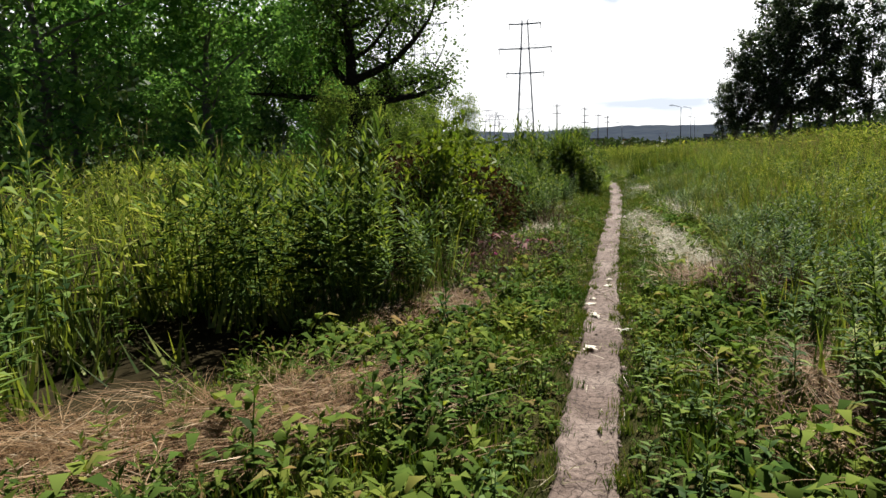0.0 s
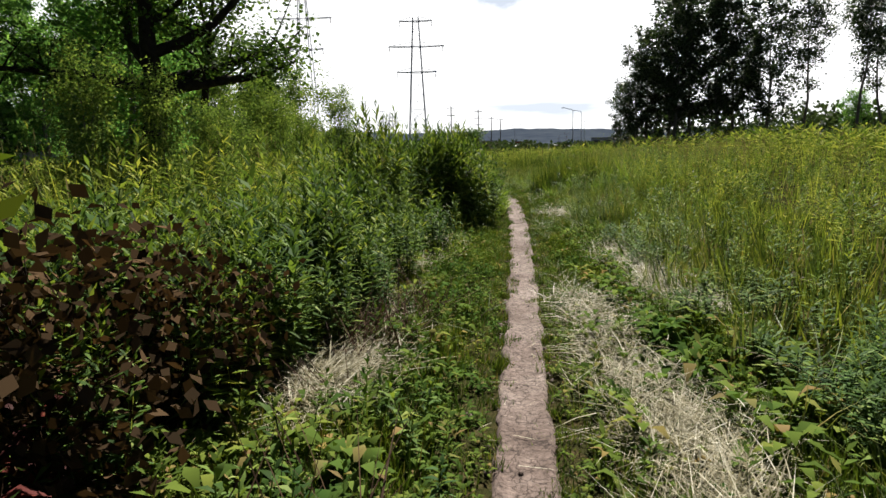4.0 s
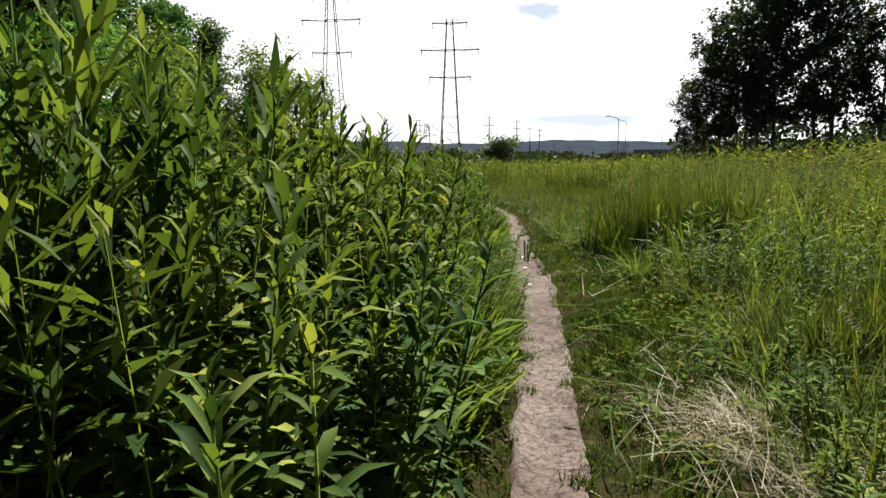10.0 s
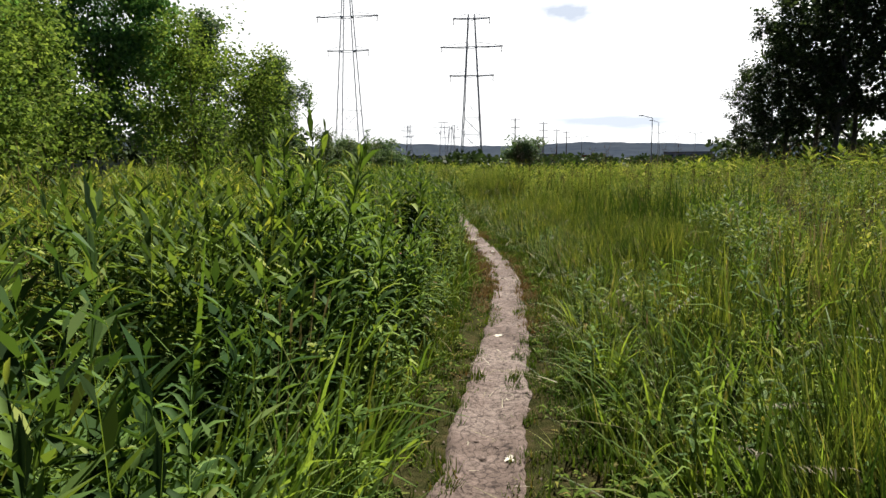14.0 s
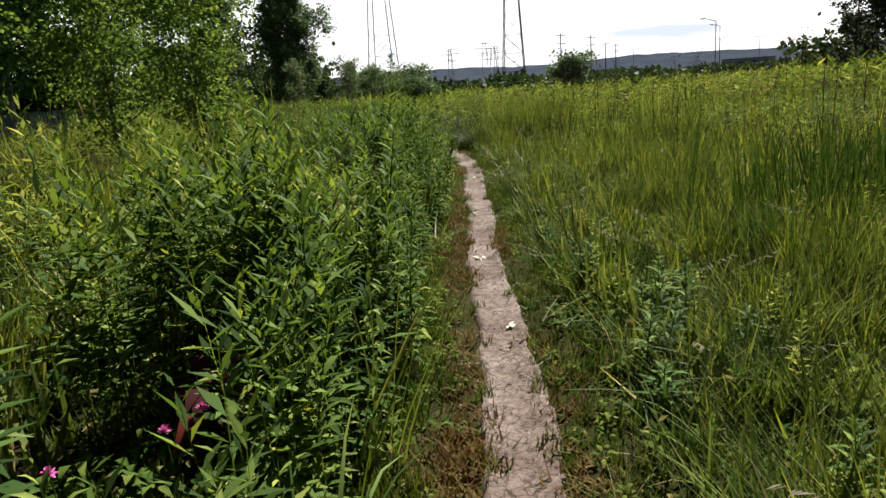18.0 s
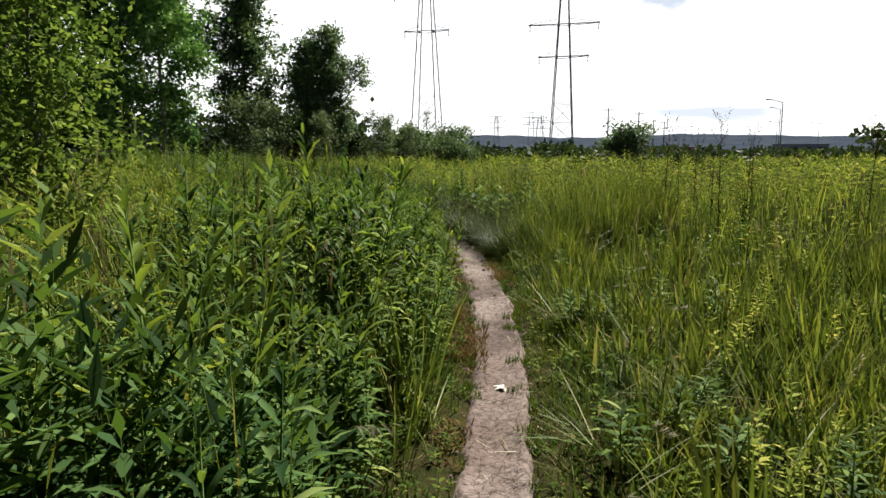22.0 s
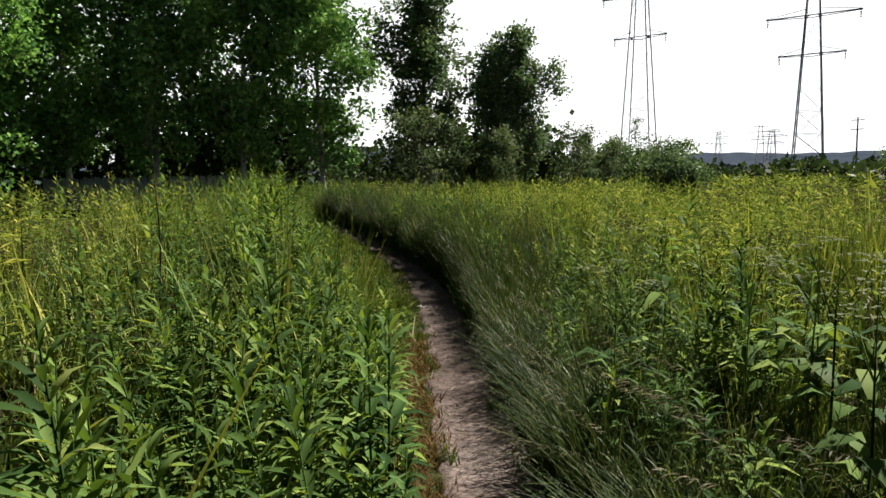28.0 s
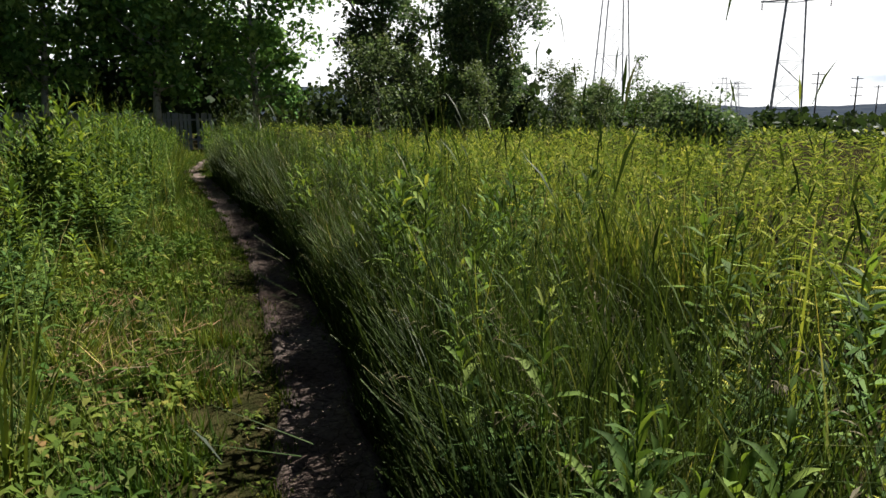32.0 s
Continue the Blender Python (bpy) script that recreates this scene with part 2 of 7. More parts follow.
M_DOCK = leaf_mat("dock_leaf", [(0.0, (0.02, 0.03, 0.012)), (1.0, (0.05, 0.055, 0.02))], ((0.85, 0.9, 0.9), (1.1, 1.05, 0.95)), trans=0.2, spec=0.0)
M_REED = leaf_mat("reed_blade", [(0.0, (0.03, 0.06, 0.018)), (0.6, (0.06, 0.1, 0.028)), (1.0, (0.1, 0.15, 0.045))], ((0.75, 0.85, 0.85), (1.15, 1.1, 0.95)), trans=0.15, tint=(1.2, 1.25, 0.5))
M_DARKSEED = island_mat("dark_dock_seed", [(0.0, (0.03, 0.018, 0.012)), (0.6, (0.06, 0.032, 0.02)), (1.0, (0.1, 0.055, 0.032))], 0.8, 0.1)
M_WITHER = leaf_mat("withered_leaf", [(0.0, (0.022, 0.016, 0.01)), (0.6, (0.05, 0.033, 0.02)), (1.0, (0.11, 0.07, 0.04))], ((0.8, 0.85, 0.85), (1.15, 1.08, 1.0)), trans=0.12, tint=(1.2, 1.0, 0.6), spec=0.0)
M_RUST = island_mat("rusty_turf", [(0.0, (0.09, 0.055, 0.02)), (0.5, (0.165, 0.09, 0.03)), (1.0, (0.13, 0.12, 0.035))], 0.8, 0.25)
M_SEED = island_mat("seed_heads", [(0.0, (0.08, 0.07, 0.04)), (0.5, (0.125, 0.11, 0.06)), (1.0, (0.18, 0.155, 0.095))], 0.6, 0.25)
M_DRY = island_mat("dry_stalks", [(0.0, (0.1, 0.085, 0.03)), (0.5, (0.17, 0.14, 0.055)), (0.85, (0.24, 0.2, 0.09)), (1.0, (0.13, 0.075, 0.04))], 0.7, 0.3)
M_FALLEN = island_mat("fallen_grass", [(0.0, (0.07, 0.11, 0.035)), (0.5, (0.12, 0.15, 0.05)), (0.75, (0.18, 0.175, 0.07)), (1.0, (0.26, 0.22, 0.11))], 0.5, 0.2)
M_STRAW = island_mat("dry_straw", [(0.0, (0.08, 0.042, 0.022)), (0.45, (0.2, 0.12, 0.06)), (0.85, (0.34, 0.23, 0.13)), (1.0, (0.5, 0.41, 0.29))], 0.6, 0.15)
M_PALE = island_mat("bleached_straw", [(0.0, (0.1, 0.09, 0.045)), (0.4, (0.24, 0.21, 0.12)), (0.8, (0.4, 0.37, 0.26)), (1.0, (0.56, 0.53, 0.42))], 0.5, 0.15)
M_BROWN = island_mat("withered_stalks", [(0.0, (0.035, 0.02, 0.013)), (0.6, (0.07, 0.04, 0.025)), (1.0, (0.15, 0.095, 0.055))], 0.8, 0.1)
M_OAK = leaf_mat("oak_leaf", [(0.0, (0.03645, 0.0729, 0.02228)), (0.7, (0.06885, 0.1215, 0.0324)), (1.0, (0.1316, 0.2126, 0.04455))], ((0.85, 0.9, 0.85), (1.1, 1.05, 0.95)), trans=0.3, tint=(1.15, 1.2, 0.5))
M_WOOD = leaf_mat("broad_leaf", [(0.0, (0.07423, 0.1604, 0.05292)), (0.6, (0.1634, 0.312, 0.08503)), (1.0, (0.3119, 0.5062, 0.1418))], ((0.7, 0.82, 0.85), (1.15, 1.08, 0.9)), trans=0.34, tint=(1.05, 1.1, 0.7), spec=0.0)
M_SHRUB = leaf_mat("shrub_leaf", [(0.0, (0.07134, 0.1172, 0.03308)), (0.6, (0.1585, 0.2233, 0.05513)), (1.0, (0.3012, 0.3584, 0.09649))], ((0.75, 0.82, 0.85), (1.12, 1.06, 0.9)), trans=0.36, tint=(1.08, 1.15, 0.66), spec=0.0)
M_BIRCH = leaf_mat("birch_leaf", [(0.0, (0.08359, 0.1701, 0.05962)), (0.6, (0.1811, 0.324, 0.1043)), (1.0, (0.3344, 0.5184, 0.1864))], ((0.7, 0.82, 0.85), (1.2, 1.1, 0.9)), trans=0.12, tint=(1.05, 1.1, 0.7), spec=0.0)
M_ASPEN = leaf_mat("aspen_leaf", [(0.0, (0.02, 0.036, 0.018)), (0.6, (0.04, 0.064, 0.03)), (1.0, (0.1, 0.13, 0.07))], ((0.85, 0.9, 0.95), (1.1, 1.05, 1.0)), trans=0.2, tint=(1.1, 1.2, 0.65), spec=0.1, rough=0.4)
M_POPLAR = leaf_mat("poplar_leaf", [(0.0, (0.05775, 0.0945, 0.04725)), (0.6, (0.1207, 0.1732, 0.084)), (1.0, (0.231, 0.2835, 0.168))], ((0.7, 0.82, 0.9), (1.2, 1.1, 1.0)), trans=0.28, tint=(1.05, 1.18, 0.7), spec=0.02, rough=0.4, patch_scale=0.4)
M_BARK = solid_mat("dark_bark", [(0.3, (0.014, 0.011, 0.009)), (0.7, (0.042, 0.034, 0.027))], 5.0, 0.95, spec=0.1, bump=0.8, bump_scale=14)
M_BIRCHBARK = solid_mat("pale_bark", [(0.38, (0.05, 0.045, 0.04)), (0.5, (0.4, 0.38, 0.34)), (0.8, (0.55, 0.53, 0.48))], 3.0, 0.8, bump=0.4)
M_GREYBARK = solid_mat("grey_bark", [(0.3, (0.07, 0.065, 0.055)), (0.7, (0.17, 0.155, 0.13))], 5.0, 0.9, bump=0.5)
M_UMBEL = island_mat("cream_flowers", [(0.0, (0.08, 0.1, 0.045)), (1.0, (0.15, 0.165, 0.09))], 0.8, 0.3)
M_STEEL = solid_mat("galvanised_steel", [(0.3, (0.22, 0.23, 0.25)), (0.7, (0.36, 0.37, 0.4))], 2.0, 0.6, 0.2)
M_GLASSY = solid_mat("brown_porcelain", [(0.3, (0.05, 0.03, 0.025)), (0.7, (0.09, 0.05, 0.04))], 3.0, 0.35)
M_POLE = solid_mat("weathered_pole", [(0.3, (0.06, 0.055, 0.05)), (0.7, (0.12, 0.11, 0.1))], 4.0, 0.85)
M_LEAFDRY = island_mat("bleached_leaf", [(0.0, (0.5, 0.46, 0.38)), (1.0, (0.7, 0.67, 0.58))], 0.7, 0.1)
M_TWIG = solid_mat("dry_twig", [(0.3, (0.09, 0.065, 0.045)), (0.7, (0.2, 0.15, 0.1))], 20.0, 0.9)
M_SILVER = leaf_mat("silvery_leaf", [(0.0, (0.05, 0.075, 0.035)), (0.6, (0.09, 0.125, 0.06)), (1.0, (0.19, 0.22, 0.13))], ((0.8, 0.88, 0.9), (1.12, 1.06, 1.0)), trans=0.32, tint=(1.1, 1.15, 0.7))
M_PINK = island_mat("pink_petals", [(0.0, (0.5, 0.08, 0.28)), (1.0, (0.65, 0.2, 0.45))], 0.6, 0.2)
# distance haze is put into this blue-grey hill colour
M_HILL = solid_mat("haze_tinted_hills", [(0.35, (0.032, 0.042, 0.062)), (0.65, (0.05, 0.062, 0.08))], 0.02, 1.0, spec=0.0)
M_FARTREE = leaf_mat("far_trees", [(0.0, (0.03, 0.05, 0.03)), (1.0, (0.06, 0.085, 0.045))], ((0.8, 0.9, 0.9), (1.1, 1.05, 1.0)), trans=0.2, patch_scale=0.02, tint=(1.15, 1.2, 0.5))
M_WALLW = solid_mat("white_cladding", [(0.3, (0.3, 0.32, 0.35)), (0.7, (0.42, 0.43, 0.45))], 0.4, 0.6)
M_WALLB = solid_mat("blue_cladding", [(0.3, (0.08, 0.13, 0.28)), (0.7, (0.11, 0.17, 0.33))], 0.4, 0.6)
M_RED = solid_mat("red_cladding", [(0.3, (0.35, 0.03, 0.03)), (0.7, (0.42, 0.05, 0.05))], 0.4, 0.6)
M_ROOF = solid_mat("grey_roofing", [(0.3, (0.16, 0.17, 0.18)), (0.7, (0.24, 0.25, 0.26))], 0.5, 0.8)
M_DARKGLASS = solid_mat("dark_window", [(0.3, (0.02, 0.025, 0.03)), (0.7, (0.04, 0.05, 0.06))], 1.0, 0.15)
M_RUBBER = solid_mat("black_rubber", [(0.3, (0.015, 0.015, 0.015)), (0.7, (0.03, 0.03, 0.03))], 8.0, 0.85)
M_FENCE = solid_mat("weathered_white_boards", [(0.3, (0.2, 0.21, 0.22)), (0.7, (0.4, 0.41, 0.42))], 2.5, 0.85, bump=0.3)


def soil_mats():
    """Bare trodden earth and the soil under the plants, dark enough to read as shade."""
    m, nt, out = node_mat("trodden_earth")
    p = nt.nodes.new("ShaderNodeBsdfPrincipled")
    p.inputs["Roughness"].default_value = 0.92
    p.inputs["Specular IOR Level"].default_value = 0.2
    big = ramp(nt, noise_fac(nt, 1.1, 5.0, 0.6), [(0.3, (0.06, 0.04, 0.032)), (0.46, (0.14, 0.104, 0.09)), (0.72, (0.25, 0.205, 0.186))])
    small = ramp(nt, noise_fac(nt, 26.0, 6.0, 0.75), [(0.34, (0.22, 0.19, 0.17)), (0.46, (0.78, 0.76, 0.74)), (0.58, (1.08, 1.07, 1.06)), (0.7, (1.55, 1.55, 1.52))])
    mul = nt.nodes.new("ShaderNodeMixRGB")
    mul.blend_type = 'MULTIPLY'
    mul.inputs[0].default_value = 1.0
    nt.links.new(big, mul.inputs[1])
    nt.links.new(small, mul.inputs[2])
    tc = nt.nodes.new("ShaderNodeTexCoord")
    warp = nt.nodes.new("ShaderNodeTexNoise")
    warp.inputs["Scale"].default_value = 9.0
    add = nt.nodes.new("ShaderNodeMixRGB")
    add.blend_type = 'ADD'
    add.inputs[0].default_value = 0.12
    nt.links.new(tc.outputs["Object"], warp.inputs["Vector"])
    nt.links.new(tc.outputs["Object"], add.inputs[1])
    nt.links.new(warp.outputs["Color"], add.inputs[2])
    vor = nt.nodes.new("ShaderNodeTexVoronoi")
    vor.feature = 'DISTANCE_TO_EDGE'
    vor.inputs["Scale"].default_value = 13.0
    nt.links.new(add.outputs[0], vor.inputs["Vector"])
    crack = ramp(nt, vor.outputs["Distance"], [(0.0, (0.16, 0.13, 0.12)), (0.05, (1, 1, 1))])
    mul2 = nt.nodes.new("ShaderNodeMixRGB")
    mul2.blend_type = 'MULTIPLY'
    mul2.inputs[0].default_value = 0.85
    nt.links.new(mul.outputs[0], mul2.inputs[1])
    nt.links.new(crack, mul2.inputs[2])
    nt.links.new(mul2.outputs[0], p.inputs["Base Color"])
    b = nt.nodes.new("ShaderNodeBump")
    b.inputs["Strength"].default_value = 0.9
    b.inputs["Distance"].default_value = 0.02
    nt.links.new(mul2.outputs[0], b.inputs["Height"])
    nt.links.new(b.outputs["Normal"], p.inputs["Normal"])
    nt.links.new(p.outputs[0], out.inputs["Surface"])
    # near-black: dense shade in the plant gaps is put into the soil colour
    soil = solid_mat("shade_dark_soil", [(0.3, (0.014, 0.012, 0.007)), (0.55, (0.026, 0.022, 0.012)), (0.8, (0.046, 0.037, 0.02))], 2.2, 1.0, bump=0.7, bump_scale=22, spec=0.0)
    verge = solid_mat("littered_soil", [(0.28, (0.018, 0.022, 0.008)), (0.5, (0.036, 0.036, 0.014)), (0.66, (0.062, 0.05, 0.024)), (0.85, (0.11, 0.082, 0.05))], 9.0, 1.0, bump=0.9, bump_scale=40, spec=0.0)
    return m, soil, verge


M_EARTH, M_SOIL, M_VERGE = soil_mats()

# ---- plan: the trodden line, the lie of the land, the plant heights ----
LINE = np.array([(-0.25, -9), (-0.12, -2), (-0.06, 2.9), (0.01, 5), (0.04, 7), (0.1, 9.6), (0.2, 12), (0.28, 14), (0.36, 16), (0.43, 19), (0.46, 21),
                 (0.5, 23), (0.48, 25), (0.36, 27), (0.2, 28.7), (0.12, 30), (0.1, 31.3), (0.04, 33), (-0.1, 34.5), (-0.3, 36), (-0.66, 37.6), (-1.18, 39.8),
                 (-1.55, 41.8), (-1.85, 43), (-2.3, 45.2), (-2.78, 47), (-3.45, 49), (-3.98, 50.4), (-4.85, 52.1), (-6.0, 53.5), (-7.06, 54.84), (-8.2, 56.3),
                 (-9.25, 57.64), (-11.14, 59.55), (-13.55, 61.45), (-16.8, 63.7), (-22, 67.3), (-28, 72.5), (-34, 79)])


def smooth_line(pts, step=0.05):
    a = np.concatenate([[0], np.cumsum(np.hypot(*np.diff(pts, axis=0).T))])
    s = np.arange(0, a[-1], step)
    xy = np.stack([np.interp(s, a, pts[:, 0]), np.interp(s, a, pts[:, 1])], 1)
    k = np.ones(25) / 25
    for i in (0, 1):
        xy[:, i] = np.convolve(np.pad(xy[:, i], 12, mode="reflect", reflect_type="odd"), k, "valid")
    return xy


TRACK = smooth_line(LINE)
TAN = np.gradient(TRACK, axis=0)
TAN /= np.hypot(TAN[:, 0], TAN[:, 1])[:, None]
NOR = np.stack([TAN[:, 1], -TAN[:, 0]], 1)          # to the right of the walker


def side_of(xy):
    """Index along the track and signed distance to its right for each place."""
    idx = np.empty(len(xy), int)
    sub = TRACK[::6]
    for i in range(0, len(xy), 20000):
        c = xy[i:i + 20000]
        idx[i:i + 20000] = ((c[:, None, 0] - sub[None, :, 0]) ** 2 + (c[:, None, 1] - sub[None, :, 1]) ** 2).argmin(1) * 6
    d = ((xy - TRACK[idx]) * NOR[idx]).sum(1)
    far = np.hypot(*(xy - TRACK[idx]).T)
    return idx, np.where(d < 0, -far, far)


def wave(x, y, f, seed):
    """Cheap smooth noise in -1..1."""
    r = np.random.RandomState(seed)
    v = 0
    for k in range(5):
        a, ph = r.uniform(0, 6.28, 2)
        g = f * (0.6 + 0.5 * k)
        v = v + np.sin((x * np.cos(a) + y * np.sin(a)) * g + ph + 1.7 * np.sin((x * np.sin(a * 1.7) + y * np.cos(a * 1.3)) * g * 0.53 + ph * 2)) / (1 + 0.35 * k)
    return v / 2.6


def land(x, y):
    """Height of the ground: flat by the path, a low bank on the right."""
    x, y = np.asarray(x, float), np.asarray(y, float)
    z = 1.15 * np.exp(-(((x - 17) / 9.5) ** 2 + ((y - 56) / 17) ** 2))
    z = z + 0.6 * np.exp(-(((x - 14) / 8) ** 2 + ((y - 36) / 10) ** 2))
    z = z + 0.35 * np.exp(-(((x + 20) / 8) ** 2 + ((y - 64) / 7) ** 2))
    return z


LY = np.array([-9, 3.7, 4.6, 5.4, 6.6, 10, 16.6, 18.0, 19.1, 19.5, 21, 22.3, 23.5, 25, 27, 33, 36, 40, 50, 54, 56, 57.5, 59, 61, 63, 80])
L_EDGE = np.array([3.1, 3.1, 2.6, 1.85, 1.5, 1.5, 1.15, 1.15, 1.2, .55, .5, .42, .33, .33, .45, .65, .6, .5, .42, .42, .8, 1.1, 1.5, 1.6, .7, .5])
L_TALL = np.array([1.6, 1.6, 1.6, 1.6, 1.45, 1.2, 1.25, 1.85, 1.95, 1.95, 1.9, 1.75, 1.0, .75, 1.5, 1.4, 1.35, 1.38, 1.1, 1.1, 1.1, 1.2, 1.25, 1.25, 1.3, 1.3])
L_HERB = np.array([.95, .95, .95, .95, .95, .95, .95, .95, .95, .95, .9, .8, .45, .3, .75, .85, .78, .9, .7, .85, .8, .7, .7, .7, .7, .7])
RY = np.array([-9, 3, 5, 9, 14, 20, 25, 27, 30, 36, 40, 46, 49, 52, 60, 80])
R_EDGE = np.array([1.3, 1.3, 1.3, 1.5, 1.35, 1.05, 1.5, 1.3, .65, .65, .6, .6, .55, .6, .42, .42])
R_TALL = np.array([1.25, 1.25, 1.2, .8, .7, .72, .85, 1.35, 1.1, .62, .58, .68, .9, 1.0, 1.05, 1.1])
R_HERB = np.array([.8, .8, .75, .6, .45, .32, .15, .15, .08, .05, .05, .06, .15, .45, .75, .75])


def plant_height(y, d):
    left = d < 0
    a = np.abs(d)
    edge = np.where(left, np.interp(y, LY, L_EDGE), np.interp(y, RY, R_EDGE))
    tall = np.where(left, np.interp(y, LY, L_TALL), np.interp(y, RY, R_TALL))
    far = np.where(left, np.interp(y, [22, 26, 33, 38], [1.42, 1.6, 1.6, 1.3]), np.interp(y, [16, 24, 30, 36, 46, 54], [0.92, 1.25, 1.25, 0.95, 0.95, 1.25]))
    tall = tall + (far - tall) * np.clip((a - 4) / 5, 0, 1)
    low = np.where(left, 0.62, np.interp(y, [0, 44, 50, 56, 57.5], [0.5, 0.55, 0.5, 0.5, 0.85]))
    rise = low + (1 - low) * np.clip((a - edge) / np.where(left, 0.7, 1.5), 0, 1)
    return edge, tall * rise


def part(name, bm, material, parent, label=""):
    me = bpy.data.meshes.new(name)
    bm.to_mesh(me)
    bm.free()
    me.materials.append(material)
    ob = new(name, me)
    if parent is not None:
        ob.parent = parent
    if label:
        ob["label"] = label
    return ob


def raw_mesh(name, v, q, material, smooth=False):
    """One mesh from arrays of places and faces of three or four corners."""
    me = bpy.data.meshes.new(name)
    v = np.ascontiguousarray(v, np.float32)
    q = np.ascontiguousarray(q, np.int32)
    me.vertices.add(len(v))
    me.vertices.foreach_set("co", v.ravel())
    me.loops.add(q.size)
    me.loops.foreach_set("vertex_index", q.ravel())
    me.polygons.add(len(q))
    me.polygons.foreach_set("loop_start", np.arange(0, q.size, q.shape[1], dtype=np.int32))
    if smooth:
        me.polygons.foreach_set("use_smooth", np.ones(len(q), bool))
    me.update(calc_edges=True)
    me.materials.append(material)
    return me


def trodden(v, q):
    """Leaves out the faces that hang over the middle of the trodden line above shin height."""
    c = v[q].mean(1)
    near = np.where((c[:, 2] > 0.22) & (c[:, 2] < 2.2))[0]
    if not len(near):
        return q
    _, d = side_of(c[near, :2])
    drop = near[np.abs(d + np.interp(c[near, 1], [50, 52, 54, 56], [0, 0.16, 0.12, 0])) < 0.21]
    keep = np.ones(len(q), bool)
    keep[drop] = False
    return q[keep]


def stuff(name, v, q, material, label, category):
    return tagged(new(name, raw_mesh(name, v, q, material)), label, category, kind="stuff")


# ---- ground and path ----
def grid_axis(near0, near1, step, far0, far1, grow=1.22):
    a = list(np.arange(near0, near1 + 1e-6, step))
    g = step
    while a[-1] < far1:
        g *= grow
        a.append(a[-1] + g)
    g = step
    while a[0] > far0:
        g *= grow
        a.insert(0, a[0] - g)
    return np.array(a)


def build_ground():
    gx = grid_axis(-24, 24, 1.0, -3000, 3000)
    gy = grid_axis(-8, 92, 1.0, -800, 3500)
    X, Y = np.meshgrid(gx, gy)
    Z = land(X, Y) + 0.03 * wave(X, Y, 1.3, 3) * (np.hypot(X, Y - 40) < 120)
    flat = np.stack([X.ravel(), Y.ravel()], 1)
    _, d = side_of(flat)
    v = np.stack([X.ravel(), Y.ravel(), Z.ravel() - 0.03 - 0.09 * (np.abs(d) < 2.2)], 1)
    n = len(gx)
    i = (np.arange(len(gy) - 1)[:, None] * n + np.arange(n - 1)[None, :]).ravel()
    q = np.stack([i, i + 1, i + 1 + n, i + n], 1)
    return tagged(new("ground", raw_mesh("ground", v, q, M_SOIL, True)), "dark uneven soil of an overgrown meadow, shade between plants put into its colour", "ground", kind="structure")


def build_path():
    idx = np.arange(0, len(TRACK))
    ys = TRACK[idx, 1]
    half = np.interp(ys, [-9, 5, 12, 18, 24, 26.5, 29.5, 33, 37, 43, 46, 52, 56, 62, 80], [.16, .15, .15, .16, .19, .24, .22, .18, .165, .16, .19, .26, .25, .18, .17])
    u = np.linspace(-1, 1, 13)
    s = idx * 0.05
    left = half * (1 + 0.13 * wave(s, 0 * s, 2.1, 5) + 0.13 * wave(s, 0 * s, 13, 6))
    right = half * (1 + 0.13 * wave(s, 0 * s, 1.8, 7) + 0.13 * wave(s, 0 * s, 11, 8))
    w = np.where(u[None, :] < 0, left[:, None] * u[None, :], right[:, None] * u[None, :]) * 1.06
    X = TRACK[idx, 0, None] + NOR[idx, 0, None] * w
    Y = TRACK[idx, 1, None] + NOR[idx, 1, None] * w
    Z = land(X, Y) + 0.012 - 0.03 * (1 - u[None, :] ** 2) + 0.012 * wave(X, Y, 9, 9) + 0.009 * wave(X, Y, 24, 10) - 0.05 * (np.abs(u[None, :]) > 0.99)
    v = np.stack([X.ravel(), Y.ravel(), Z.ravel()], 1)
    n = len(u)
    i = (np.arange(len(idx) - 1)[:, None] * n + np.arange(n - 1)[None, :]).ravel()
    q = np.stack([i, i + 1, i + 1 + n, i + n], 1)
    return tagged(new("footpath", raw_mesh("footpath", v, q, M_EARTH, True)), "narrow trodden footpath of dry cracked pinkish-grey earth", "path", kind="structure")


def build_verges():
    """The littered strips of soil on both sides of the bare path."""
    idx = np.arange(0, len(TRACK), 2)
    u = np.concatenate([[0.0, 0.03], np.linspace(0.07, 1, 15)])
    for side, name in ((-1, "verge_1"), (1, "verge_2")):
        w = side * (0.1 + u[None, :] * 1.9 * np.ones((len(idx), 1)))
        X = TRACK[idx, 0, None] + NOR[idx, 0, None] * w
        Y = TRACK[idx, 1, None] + NOR[idx, 1, None] * w
        edge = np.clip((np.abs(w) - 0.12) / 0.16, 0, 1)
        Z = land(X, Y) - 0.05 + 0.045 * edge + 0.012 * wave(X, Y, 6, 12) * edge + 0.008 * wave(X, Y, 19, 13) * edge - 0.09 * (u[None, :] > 0.97)
        v = np.stack([X.ravel(), Y.ravel(), Z.ravel()], 1)
        n = len(u)
        i = (np.arange(len(idx) - 1)[:, None] * n + np.arange(n - 1)[None, :]).ravel()
        q = np.stack([i, i + 1, i + 1 + n, i + n], 1)
        tagged(new(name, raw_mesh(name, v, q, M_VERGE, True)), "brown littered soil strip under low plants beside the path", "verge", kind="structure")


build_ground()
build_path()
build_verges()

# ---- plant patterns ----
RNG = np.random.RandomState(11)


